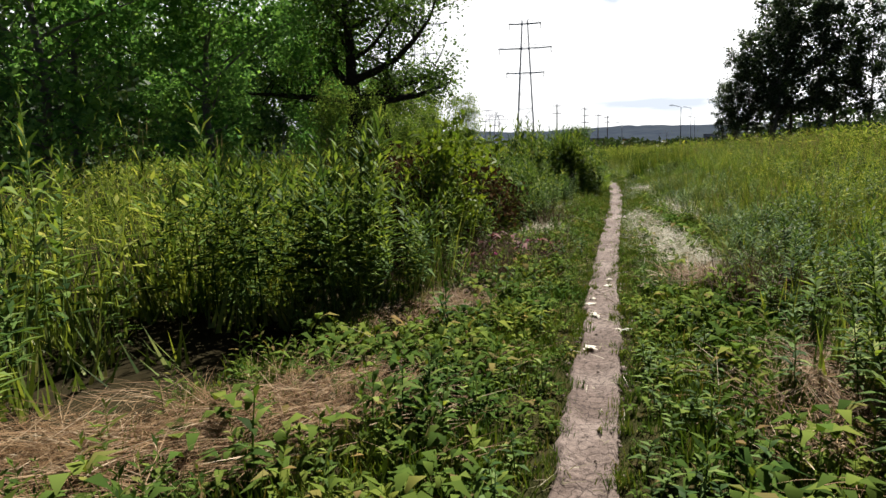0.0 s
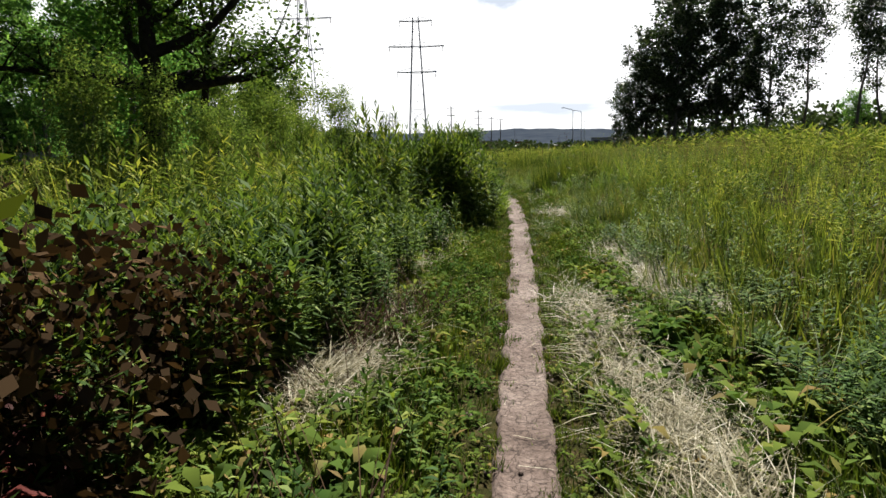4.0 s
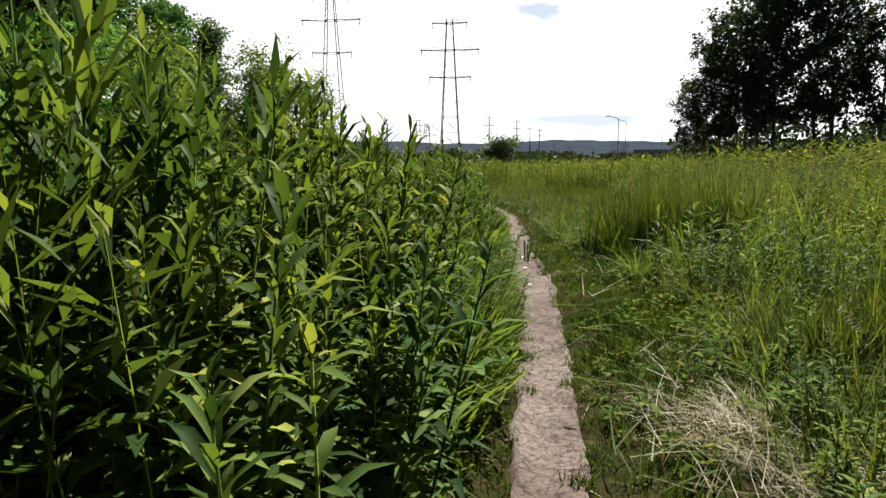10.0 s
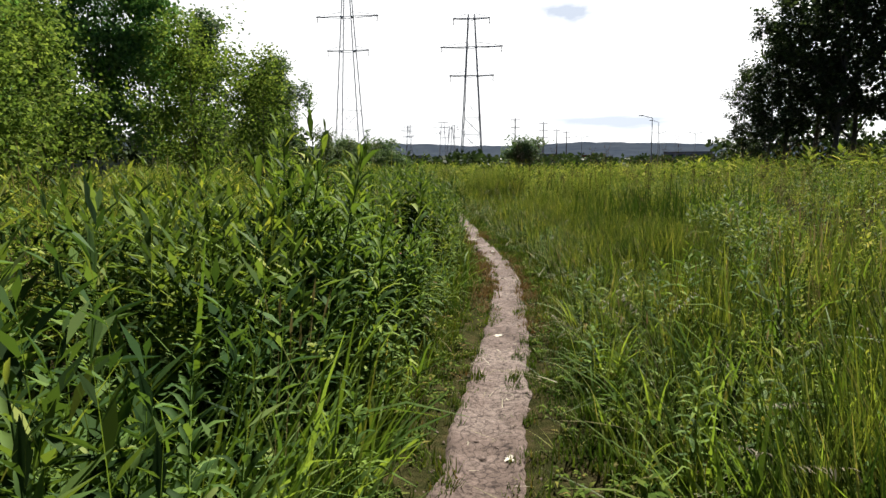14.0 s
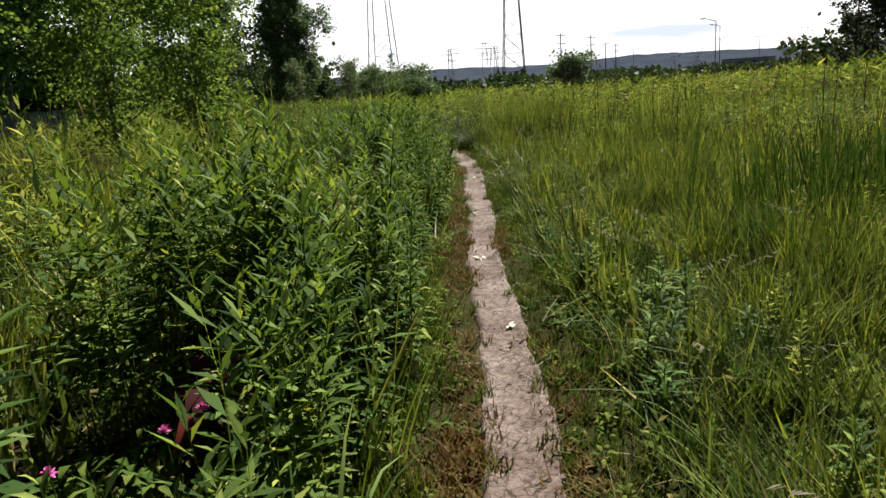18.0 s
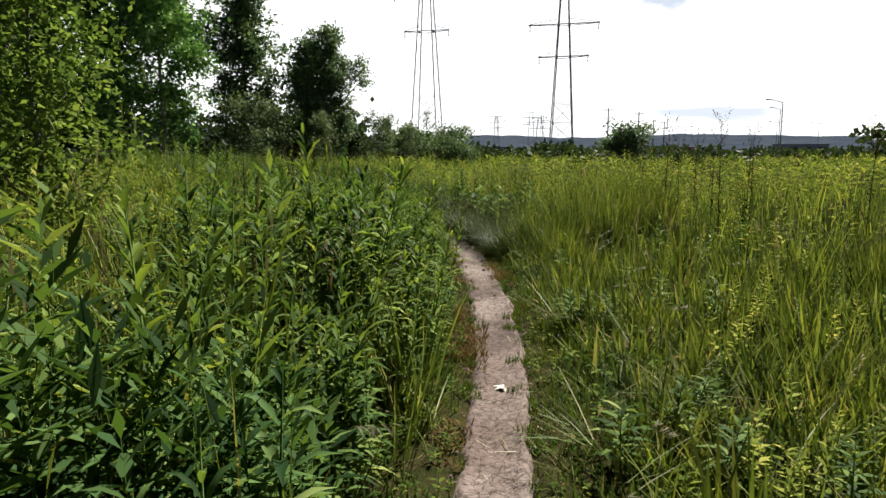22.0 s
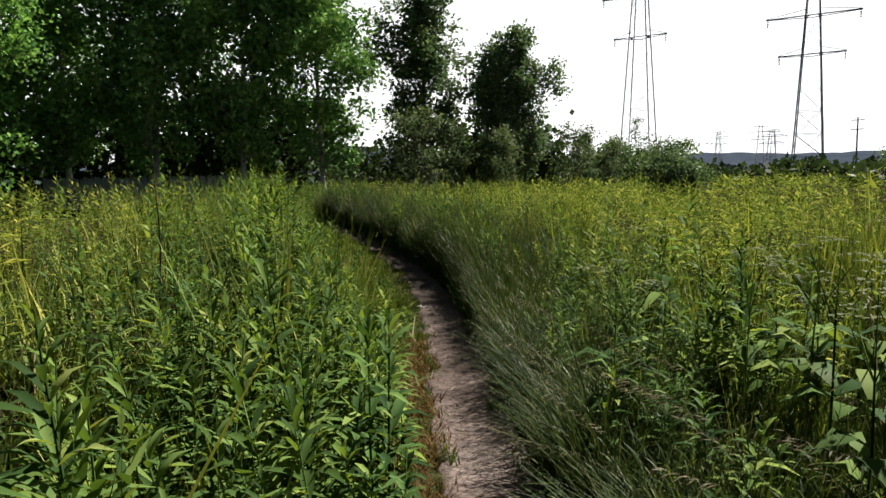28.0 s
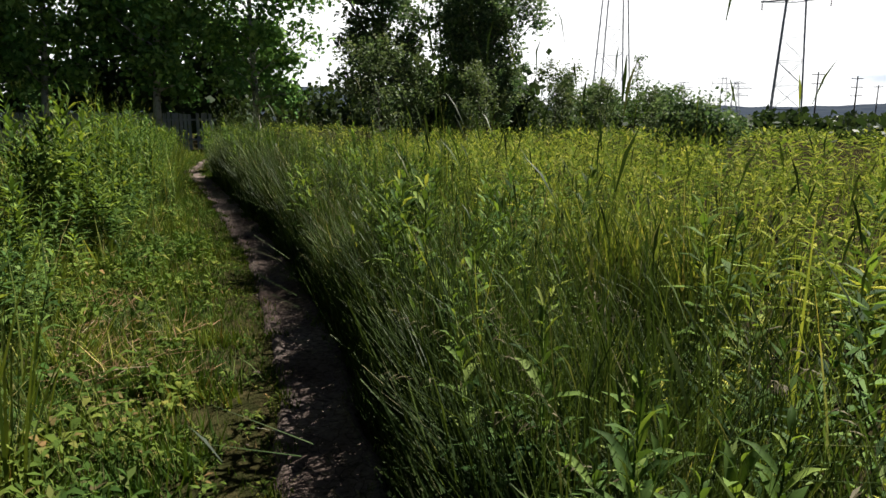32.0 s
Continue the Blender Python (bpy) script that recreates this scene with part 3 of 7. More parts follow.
def blade(base, yaw, length, width, lean, bend, segs):
    """A grass blade: a tapering strip that bows outwards."""
    t = np.linspace(0, 1, segs + 1)
    ang = lean + bend * t
    seg = length / segs
    r = np.concatenate([[0], np.cumsum(np.sin(ang[:-1] + 0.5 * bend / segs) * seg)])
    z = np.concatenate([[0], np.cumsum(np.cos(ang[:-1] + 0.5 * bend / segs) * seg)])
    w = width * np.clip(1.0 - t ** 1.6, 0.06, 1) * 0.5
    c, s = np.cos(yaw), np.sin(yaw)
    tw = RNG.uniform(-0.6, 0.6)
    px_, py_ = -s * np.cos(tw), c * np.cos(tw)
    lft = np.stack([base[0] + r * c + px_ * w, base[1] + r * s + py_ * w, base[2] + z + w * np.sin(tw)], 1)
    rgt = np.stack([base[0] + r * c - px_ * w, base[1] + r * s - py_ * w, base[2] + z - w * np.sin(tw)], 1)
    v = np.empty((2 * (segs + 1), 3))
    v[0::2], v[1::2] = lft, rgt
    q = [(2 * k, 2 * k + 1, 2 * k + 3, 2 * k + 2) for k in range(segs)]
    return v, np.array(q)


def leaf(base, yaw, pitch, length, width, droop, simple=False):
    """A lance-shaped leaf folded along its midrib."""
    c, s = np.cos(yaw), np.sin(yaw)
    d = np.array([c * np.cos(pitch), s * np.cos(pitch), np.sin(pitch)])
    side = np.array([-s, c, 0.0])
    up = np.cross(d, side)
    b = np.array(base)
    m = b + d * length * 0.45
    tip = b + d * length - np.array([0, 0, droop * length])
    l_, r_ = m + side * width * 0.5 + up * width * 0.16, m - side * width * 0.5 + up * width * 0.16
    if simple:
        return np.array([b, r_, tip, l_]), np.array([(0, 1, 2, 3)])
    tip = tip - np.array([0, 0, 0.12 * length])
    n0, n1 = side * width * 0.14, side * width * 0.04
    return np.array([b + n0, b - n0, r_, l_, tip - n1, tip + n1]), np.array([(0, 1, 2, 3), (3, 2, 4, 5)])


def lance_leaf(base, yaw, pitch, length, width, droop):
    """A longer-drawn lance leaf: bowed along its length, folded along the midrib, pointed."""
    c, s = np.cos(yaw), np.sin(yaw)
    d = np.array([c * np.cos(pitch), s * np.cos(pitch), np.sin(pitch)])
    side = np.array([-s, c, 0.0])
    up = np.cross(d, side)
    v = []
    for f, w in ((0.0, 0.16), (0.28, 0.9), (0.62, 0.8), (1.0, 0.03)):
        m = np.array(base) + d * length * f + np.array([0, 0, length * (0.1 * math.sin(f * 3.0) - (droop + 0.14) * f * f)])
        v += [m + side * width * 0.5 * w + up * width * 0.2 * w, m, m - side * width * 0.5 * w + up * width * 0.2 * w]
    q = []
    for k in range(3):
        o = 3 * k
        q += [(o, o + 1, o + 4, o + 3), (o + 1, o + 2, o + 5, o + 4)]
    return np.array(v), np.array(q)


def tube(pts, radii, sides=5):
    pts = np.array(pts, float)
    n = len(pts)
    tang = np.gradient(pts, axis=0)
    tang /= np.linalg.norm(tang, axis=1)[:, None] + 1e-9
    ref = np.where(np.abs(tang[:, 2:3]) > 0.9, np.array([[1.0, 0, 0]]), np.array([[0, 0, 1.0]]))
    a = np.cross(tang, ref)
    a /= np.linalg.norm(a, axis=1)[:, None] + 1e-9
    b = np.cross(tang, a)
    th = np.arange(sides) / sides * 2 * np.pi
    v = (pts[:, None, :] + np.array(radii)[:, None, None] * (a[:, None, :] * np.cos(th)[None, :, None] + b[:, None, :] * np.sin(th)[None, :, None])).reshape(-1, 3)
    q = [(i * sides + k, i * sides + (k + 1) % sides, (i + 1) * sides + (k + 1) % sides, (i + 1) * sides + k) for i in range(n - 1) for k in range(sides)]
    return v, np.array(q)


def merge(pieces):
    vs, qs, o = [], [], 0
    for v, q in pieces:
        vs.append(v)
        qs.append(q + o)
        o += len(v)
    return np.concatenate(vs), np.concatenate(qs)


def herb(h, n, ll, simple=False, slim=0.24, start=0.22, fine=False):
    """An upright willowherb: one stem, lance leaves all the way, a tuft at the tip."""
    out = []
    lean = RNG.uniform(0, 0.12)
    la = RNG.uniform(0, 6.28)
    top = np.array([np.cos(la) * lean * h, np.sin(la) * lean * h, h])
    if simple:
        out.append(blade((0, 0, 0), la, h, 0.009, lean, 0.0, 1))
    else:
        out.append(tube([(0, 0, 0), top * 0.55 + np.array([0.01, 0.0, 0]), top], [0.006, 0.005, 0.002], 3))
    a = RNG.uniform(0, 6.28)
    for k in range(n):
        f = start + (1 - start) * (k + RNG.uniform(0, 0.7)) / n
        a += 2.4 + RNG.uniform(-0.4, 0.4)
        up = 0.05 + 0.95 * f ** 2.0 + RNG.uniform(-0.3, 0.3)
        size = ll * (0.75 + 0.5 * math.sin(min(1, f * 1.1) * 3.0)) * RNG.uniform(0.75, 1.2) * (0.62 if f > 0.93 else 1)
        at, wide, droop = top * f * (1 if f > 0.3 else 0.98), size * slim * RNG.uniform(0.82, 1.18), RNG.uniform(0.05, 0.3) * (1 - f * 0.7)
        out.append(lance_leaf(at, a, up, size, wide, droop) if fine else leaf(at, a, up, size, wide, droop, simple))
    return merge(out)


def tuft(n, h, w, spread, bend, segs, heads=0):
    out = []
    for k in range(n):
        a, r = RNG.uniform(0, 6.28), spread * math.sqrt(RNG.uniform(0, 1))
        out.append(blade((r * math.cos(a), r * math.sin(a), -0.01), a + RNG.uniform(-1.2, 1.2), h * RNG.uniform(0.55, 1.1), w * RNG.uniform(0.7, 1.3),
                         RNG.uniform(0.02, 0.3), RNG.uniform(0.2, 1.0) * bend, segs))
    for k in range(heads):
        a, r = RNG.uniform(0, 6.28), spread * math.sqrt(RNG.uniform(0, 1))
        v, q = blade((r * math.cos(a), r * math.sin(a), 0), a, h * RNG.uniform(1.05, 1.3), 0.004, RNG.uniform(0, 0.15), RNG.uniform(0.25, 0.6) * bend, 3)
        out.append((v, q))
        e, d = v[-1], v[-1] - v[-3]
        d = d / (np.linalg.norm(d) + 1e-9)
        out.append(leaf(e - d * 0.03, math.atan2(d[1], d[0]), math.asin(max(-1, min(1, d[2]))), 0.1, 0.007, 0.1))
    return merge(out)


def rosette(n, ll, ratio, rise):
    out = []
    for k in range(n):
        a = k * 2.4 + RNG.uniform(-0.5, 0.5)
        st = RNG.uniform(0.0, rise)
        out.append(leaf((0.02 * math.cos(a), 0.02 * math.sin(a), st), a, RNG.uniform(0.05, 0.9), ll * RNG.uniform(0.6, 1.15), ll * ratio * RNG.uniform(0.8, 1.1), RNG.uniform(0.1, 0.4)))
    return merge(out)


def umbel(h):
    """Cow-parsley kind: branched stem, feathery leaves, flat cream heads."""
    green, cream = [], []
    green.append(tube([(0, 0, 0), (0.02, 0.01, h * 0.5), (0.03, 0.0, h * 0.82)], [0.007, 0.006, 0.004], 3))
    for k in range(9):
        a, f = RNG.uniform(0, 6.28), RNG.uniform(0.1, 0.7)
        green.append(leaf((0.02 * f, 0.01 * f, h * f), a, RNG.uniform(0.0, 0.7), RNG.uniform(0.16, 0.3), RNG.uniform(0.06, 0.11), 0.25))
    for k in range(4):
        a = k * 1.6 + RNG.uniform(-0.4, 0.4)
        e = np.array([0.03 + math.cos(a) * 0.14, math.sin(a) * 0.14, h * RNG.uniform(0.92, 1.06)])
        if k == 0:
            e = np.array([0.03, 0, h * 1.05])
        green.append(tube([(0.03, 0.0, h * 0.75), e], [0.003, 0.002], 3))
        for j in range(12):
            b, r = RNG.uniform(0, 6.28), 0.058 * math.sqrt(RNG.uniform(0, 1))
            c = e + np.array([r * math.cos(b), r * math.sin(b), 0.02 - r * 0.2])
            cream.append(leaf(c, b, RNG.uniform(-0.1, 0.3), 0.024, 0.022, 0, True))
    return merge(green), merge(cream)


def scatter(patterns, xy, z, scale, lean=0.0, zscale=None, yaw=None, push=None):
    """Lays the patterns out over the given places, turned and sized at random, as arrays for one mesh."""
    vs, qs, o = [], [], 0
    n = len(xy)
    pick = RNG.randint(0, len(patterns), n)
    yaw = RNG.uniform(0, 2 * np.pi, n) if yaw is None else yaw
    zs = scale if zscale is None else zscale
    tilt = RNG.normal(0, 1, (n, 2)) * lean
    if push is not None:
        tilt = tilt + push
    for k, (v, q) in enumerate(patterns):
        i = np.where(pick == k)[0]
        if not len(i):
            continue
        c, s = np.cos(yaw[i])[:, None], np.sin(yaw[i])[:, None]
        vx = (v[None, :, 0] * c - v[None, :, 1] * s) * scale[i, None]
        vy = (v[None, :, 0] * s + v[None, :, 1] * c) * scale[i, None]
        vz = v[None, :, 2] * zs[i, None]
        vx = vx + xy[i, 0, None] + vz * tilt[i, 0, None]
        vy = vy + xy[i, 1, None] + vz * tilt[i, 1, None]
        vz = vz + z[i, None]
        vs.append(np.stack([vx, vy, vz], -1).reshape(-1, 3))
        m = len(v)
        qs.append((q[None] + (np.arange(len(i)) * m)[:, None, None] + o).reshape(-1, q.shape[1]))
        o += m * len(i)
    return np.concatenate(vs), np.concatenate(qs)


def along(n, d0, d1, y0=-2.0, y1=76.0, power=1.0):
    """n places beside the path between two distances, with their y along it and signed distance."""
    i = RNG.randint(0, len(TRACK), n)
    d = d0 + (d1 - d0) * RNG.uniform(0, 1, n) ** power
    keep = (TRACK[i, 1] > y0) & (TRACK[i, 1] < y1)
    i, d = i[keep], d[keep]
    xy = TRACK[i] + NOR[i] * d[:, None] + RNG.uniform(-0.03, 0.03, (len(i), 2))
    return xy, TRACK[i, 1], d

# ---- vegetation beside the path ----
HERBS = [herb(1.0, n, l, f, w, 0.3) for n, l, f, w in ((36, 0.13, False, 0.21), (44, 0.115, True, 0.22), (34, 0.14, False, 0.21), (44, 0.115, True, 0.22), (34, 0.14, False, 0.2), (36, 0.125, False, 0.22), (30, 0.165, False, 0.21), (30, 0.155, True, 0.22))]
NEAR_HERBS = [herb(1.0, n, l, False, w, 0.22, True) for n, l, w in ((38, 0.13, 0.21), (42, 0.12, 0.22), (34, 0.15, 0.2), (36, 0.14, 0.21), (30, 0.165, 0.21), (44, 0.115, 0.2))]
DEEP = [herb(1.0, n, 0.125, True, w, 0.1) for n, w in ((24, 0.19), (27, 0.2), (25, 0.22))]
MINIS = [herb(0.26, n, l, True, w, 0.02) for n, l, w in ((15, 0.06, 0.36), (18, 0.05, 0.4), (14, 0.07, 0.3), (17, 0.055, 0.42))]
HOLLOWS_FIRST = [(-2.6, 4.7, .6), (-2.1, 4.7, .5), (-3.1, 4.7, .6), (-3.7, 4.9, .5), (1.9, 5.4, .5), (2.5, 5.5, .5), (3.1, 5.9, .5), (2.0, 9.8, .45), (2.6, 10.1, .45),
                 (-1.9, 7.3, .55), (-2.2, 9.6, .5), (-1.6, 8.2, .5), (-1.55, 9.3, .45), (-1.9, 10.4, .4), (-2.5, 8.3, .5), (-1.4, 10.1, .3), (-2.1, 12.4, .55), (-3.0, 11.4, .5), (-1.5, 14.2, .45), (-.95, 18.0, .55), (-1.35, 17.1, .55), (-.8, 18.9, .42),
                 (-1.5, 19.2, .4), (2.2, 19.0, .5), (2.6, 22.5, .45), (4.2, 23.5, .6), (-.75, 25.8, .32), (-1.35, 18.7, .5), (-1.4, 15.0, .5), (-1.25, 16.0, .45), (-1.8, 16.2, .5), (-2.3, 16.6, .45), (2.2, 28.2, .5), (2.7, 28.9, .5)]
HOLLOWS_LATER = [(1.9, 27.9, .5), (2.5, 27.3, .45), (-1.15, 28.4, .45), (-1.8, 28.3, .42), (-2.3, 29.2, .45), (-1.7, 29.1, .55), (-2.3, 29.9, .55), (.9, 34.6, .35), (1.35, 35.3, .45), (1.9, 34.7, .45), (-1.2, 34.6, .4), (-1.6, 35.5, .5), (-2.4, 36.6, .55),
                 (1.2, 36.6, .45), (1.7, 37.4, .45), (.95, 38.1, .4), (.45, 39.3, .35), (.6, 40.3, .42), (.55, 43.2, .4), (-5.6, 47.0, .5), (1.2, 47.2, .4), (-6.2, 49.2, .5), (-5.2, 49.4, .4), (-2.9, 49.8, .3), (-2.5, 52.4, .35), (-9.6, 60.6, .5), (.5, 40.0, .35), (.9, 41.4, .45), (1.5, 34.3, .4), (2.3, 36.3, .5), (-2.0, 50.0, .35), (-1.5, 53.2, .45),
                 (-4.4, 55.6, .4), (-5.0, 58.2, .45), (-4.2, 45.6, .4), (-5.4, 45.3, .45), (-7.3, 49.8, .45),
                 (-1.15, 21.7, .32), (-1.55, 22.2, .4), (-1.05, 22.4, .25), (-.8, 25.2, .35), (-1.25, 25.8, .42), (-.78, 26.6, .42), (-1.3, 26.9, .5), (-.95, 26.0, .38), (-1.75, 27.4, .5), (1.75, 27.2, .45), (2.3, 27.8, .6), (2.9, 27.6, .5), (1.95, 26.7, .35),
                 (-1.25, 34.0, .42), (-1.35, 34.9, .5), (-1.8, 35.4, .5), (-1.65, 36.1, .45), (.78, 35.9, .32), (-2.3, 41.5, .35), (-2.75, 40.8, .4), (-5.55, 48.6, .45), (-4.95, 48.5, .38),
                 (-2.75, 49.2, .28), (-2.5, 48.7, .25), (-2.85, 50.3, .28), (-2.0, 51.3, .42), (-1.55, 51.0, .42), (-2.35, 50.6, .3), (-1.4, 51.7, .4)]
HOLLOWS = np.array(HOLLOWS_FIRST + HOLLOWS_LATER)


def bare_floor(xy):
    """True on the shaded bare strip in front of the first thicket."""
    return (xy[:, 1] > 1.5) & (xy[:, 1] < 6.4) & (xy[:, 1] > 4.0) & (xy[:, 0] < -1.35) & (xy[:, 0] > -3.4) & (RNG.uniform(0, 1, len(xy)) < 0.55)


def open_spots(xy):
    """True where no hollow is left in the standing growth."""
    r = np.hypot(xy[:, None, 0] - HOLLOWS[None, :, 0], xy[:, None, 1] - HOLLOWS[None, :, 1])
    return (r > HOLLOWS[None, :, 2] * (0.75 + 0.5 * RNG.uniform(0, 1, r.shape))).all(1)


TUFTS = [tuft(9, 1.0, 0.015, 0.08, 0.62, 3, heads=h) for h in (1, 2, 1, 3, 0, 2)]
FINES = [tuft(15, 1.0, 0.0075, 0.075, 1.25, 3, heads=h) for h in (2, 1, 3, 2)]
BROADS = [tuft(10, 1.0, 0.03, 0.11, 1.9, 4) for _ in range(5)]


def sward(n, h, w, spread):
    """A pinch of short turf: upright pointed blades, one three-cornered face each."""
    v, q = [], []
    for k in range(n):
        a, r = RNG.uniform(0, 6.28), spread * math.sqrt(RNG.uniform(0, 1))
        b = np.array([r * math.cos(a), r * math.sin(a), -0.01])
        yaw, out, hh, ww = RNG.uniform(0, 6.28), RNG.uniform(0.1, 0.9), h * RNG.uniform(0.5, 1.2), w * RNG.uniform(0.7, 1.4) * 0.5
        side = np.array([-math.sin(yaw), math.cos(yaw), 0]) * ww
        v += [b - side, b + side, b + np.array([math.cos(yaw) * out * hh, math.sin(yaw) * out * hh, hh])]
        q.append((3 * k, 3 * k + 1, 3 * k + 2))
    return np.array(v), np.array(q)


TURFS = [sward(24, 0.12, 0.013, 0.105) for _ in range(6)]
LOWS = [rosette(n, l, r, s) for n, l, r, s in ((8, 0.07, 0.42, 0.06), (10, 0.055, 0.5, 0.08), (7, 0.085, 0.33, 0.1), (11, 0.045, 0.6, 0.05), (9, 0.065, 0.45, 0.12))]
FAR_HERBS = [herb(1.0, n, 0.14, True, 0.22) for n in (20, 22, 21, 23)]
FAR_TUFTS = [tuft(12, 1.0, 0.019, 0.2, 0.7, 2, heads=2) for _ in range(5)]
MID_TUFTS = [tuft(9, 1.0, 0.022, 0.14, 0.85, 2, heads=1) for _ in range(4)]


def keep_share(p):
    return RNG.uniform(0, 1, len(p)) < p


def half_width(y):
    return np.interp(y, [-9, 5, 12, 18, 24, 26.5, 29.5, 33, 37, 43, 46, 52, 56, 62, 80], [.16, .15, .15, .16, .19, .24, .22, .18, .165, .16, .19, .26, .25, .18, .17])


def beyond_edge(n, mean, inset=1.0, seed=22, y0=-2.0, y1=72.0):
    """Places on both sides, thickest at the front of the standing growth and thinning away from the path."""
    i = RNG.randint(0, len(TRACK), n)
    side = np.where(RNG.uniform(0, 1, n) < 0.5, -1.0, 1.0)
    y = TRACK[i, 1]
    edge, _ = plant_height(y, side)
    p = TRACK[i]
    edge = edge * inset * (1 + 0.16 * wave(p[:, 0] + side * 9, p[:, 1], 2.6, seed))
    a = edge + np.minimum(RNG.exponential(mean, n), RNG.uniform(0, 4.4, n) + 0.5)
    d = a * side
    ok = (y > y0) & (y < y1)
    xy = (TRACK[i] + NOR[i] * d[:, None])[ok]
    keep = open_spots(xy)
    return xy[keep], y[ok][keep], d[ok][keep]


def gaps(xy):
    """Close-set rise and fall of the growth: clumps of plants with dark gaps between."""
    return wave(xy[:, 0], xy[:, 1], 7.5, 24)


def build_herbs():
    xy, y, d = beyond_edge(12500, 0.6)
    _, hh = plant_height(y, d)
    share = np.where(d < 0, np.interp(y, LY, L_HERB), np.interp(y, RY, R_HERB))
    clump = 0.5 + 1.3 * wave(xy[:, 0], xy[:, 1], 2.9, 21)
    ok = keep_share(np.clip(share * (0.45 + clump), 0.04, 1) * np.clip(0.62 + 1.3 * gaps(xy), 0.04, 1) * np.interp(y, [4, 7, 9], [0.5, 0.55, 1]))
    xy, hh = xy[ok], hh[ok]
    more, my, md = beyond_edge(8500, 0.9, 1.0, 22, 6.0, 25.0)
    pick = (md < 0) & keep_share(np.clip(0.7 + 1.2 * gaps(more), 0.06, 1)) & keep_share(np.interp(my, [6, 9, 23.5, 25], [0.3, 1, 1, 0.1]))
    _, mh = plant_height(my[pick], md[pick])
    xy, hh = np.concatenate([xy, more[pick]]), np.concatenate([hh, mh])
    wall = np.interp(xy[:, 1], [16.6, 18.0, 21, 22.5], [0, 1, 1, 0]) * (xy[:, 0] < 0)
    size = hh * (RNG.uniform(0.6, 1.1, len(xy)) * (1 - wall) + RNG.uniform(0.78, 1.06, len(xy)) * wall) * (1 + (0.26 - 0.16 * wall) * wave(xy[:, 0], xy[:, 1], 2.9, 21) + 0.2 * gaps(xy))
    _, off = side_of(xy)
    size = np.minimum(size, 0.95 + 0.8 * np.abs(off))
    first = RNG.uniform(0, 1, len(xy)) > np.interp(xy[:, 1], [25, 26.5, 32, 34, 40, 45], [0, 0.75, 0.75, 0.1, 0.15, 0.4])
    for pick, name, mat, label in ((first, "willowherb_thicket", M_HERB, "dense thicket of tall green willowherb with lance leaves"),
                                   (~first, "bright_weeds", M_WEED, "bright yellow-green leafy weeds standing in the grass")):
        p, sz = xy[pick], size[pick]
        _, off = side_of(p)
        close = np.abs(off) < 1.25
        sets = []
        for sel, pats in ((close, NEAR_HERBS), (~close, HERBS)):
            sets.append(scatter(pats, p[sel], land(*p[sel].T) - 0.04, np.clip(sz[sel], 0.85, 1.4), 0.09, sz[sel]))
        v, q = merge(sets)
        stuff(name, v, q, mat, label, "weeds")
    # the depth of the thicket behind its front
    xy, y, d = beyond_edge(11500, 1.5)
    edge, hh = plant_height(y, d)
    share = np.where(d < 0, np.interp(y, LY, L_HERB), np.interp(y, RY, R_HERB))
    ok = keep_share(np.clip(0.35 + 0.65 * share, 0, 1)) & (np.abs(d) > edge + 0.15)
    ok &= keep_share(np.where(d < 0, np.clip(0.25 + share, 0, 1), np.clip(share * 1.2, 0, 1)))
    ok &= keep_share(np.clip(0.6 + 1.3 * gaps(xy), 0.05, 1) * np.interp(y, [4, 7, 9], [0.55, 0.6, 1]))
    xy, hh = xy[ok], hh[ok]
    size = hh * RNG.uniform(0.4, 1.0, len(xy)) * (1 + 0.2 * wave(xy[:, 0], xy[:, 1], 1.6, 23) + 0.15 * gaps(xy))
    # thick clumps standing on the sunny side of each hollow
    clumps = []
    for hx, hy, hr in HOLLOWS[HOLLOWS[:, 1] > 4.5]:
        n = 24 if hy < 7 else 50 if 15.5 < hy < 20 else 84
        clumps.append(np.stack([hx + RNG.uniform(-1.2, 1.2, n) * hr, hy + hr * 0.9 + RNG.uniform(0, 0.8, n)], 1))
    clumps = np.concatenate(clumps)
    i_, off = side_of(clumps)
    edge, tall = plant_height(TRACK[i_, 1], off)
    keep = np.abs(off) > edge + 0.05
    gap = np.hypot(clumps[:, None, 0] - HOLLOWS[None, :, 0], clumps[:, None, 1] - HOLLOWS[None, :, 1]) > 0.8 * HOLLOWS[None, :, 2]
    keep &= gap.all(1)
    clumps, tall = clumps[keep], tall[keep] * RNG.uniform(0.75, 1.08, keep.sum())
    weedy = (off[keep] < 0) | (clumps[:, 1] < 13)
    grassy, gsize = clumps[~weedy], tall[~weedy] * 1.12
    v, q = scatter(TUFTS, grassy, land(*grassy.T) - 0.04, np.clip(gsize, 0.8, 1.2), 0.1, gsize)
    stuff("grass_clumps", v, trodden(v, q), M_GRASS, "thick upright clumps of green grass", "grass")
    xy, size = np.concatenate([xy, clumps[weedy]]), np.concatenate([size, tall[weedy]])
    v, q = scatter(DEEP, xy, land(*xy.T) - 0.04, np.clip(size, 0.9, 1.3), 0.09, size)
    stuff("deep_weeds", v, q, M_HERB, "close-grown green weeds filling the thicket", "weeds")


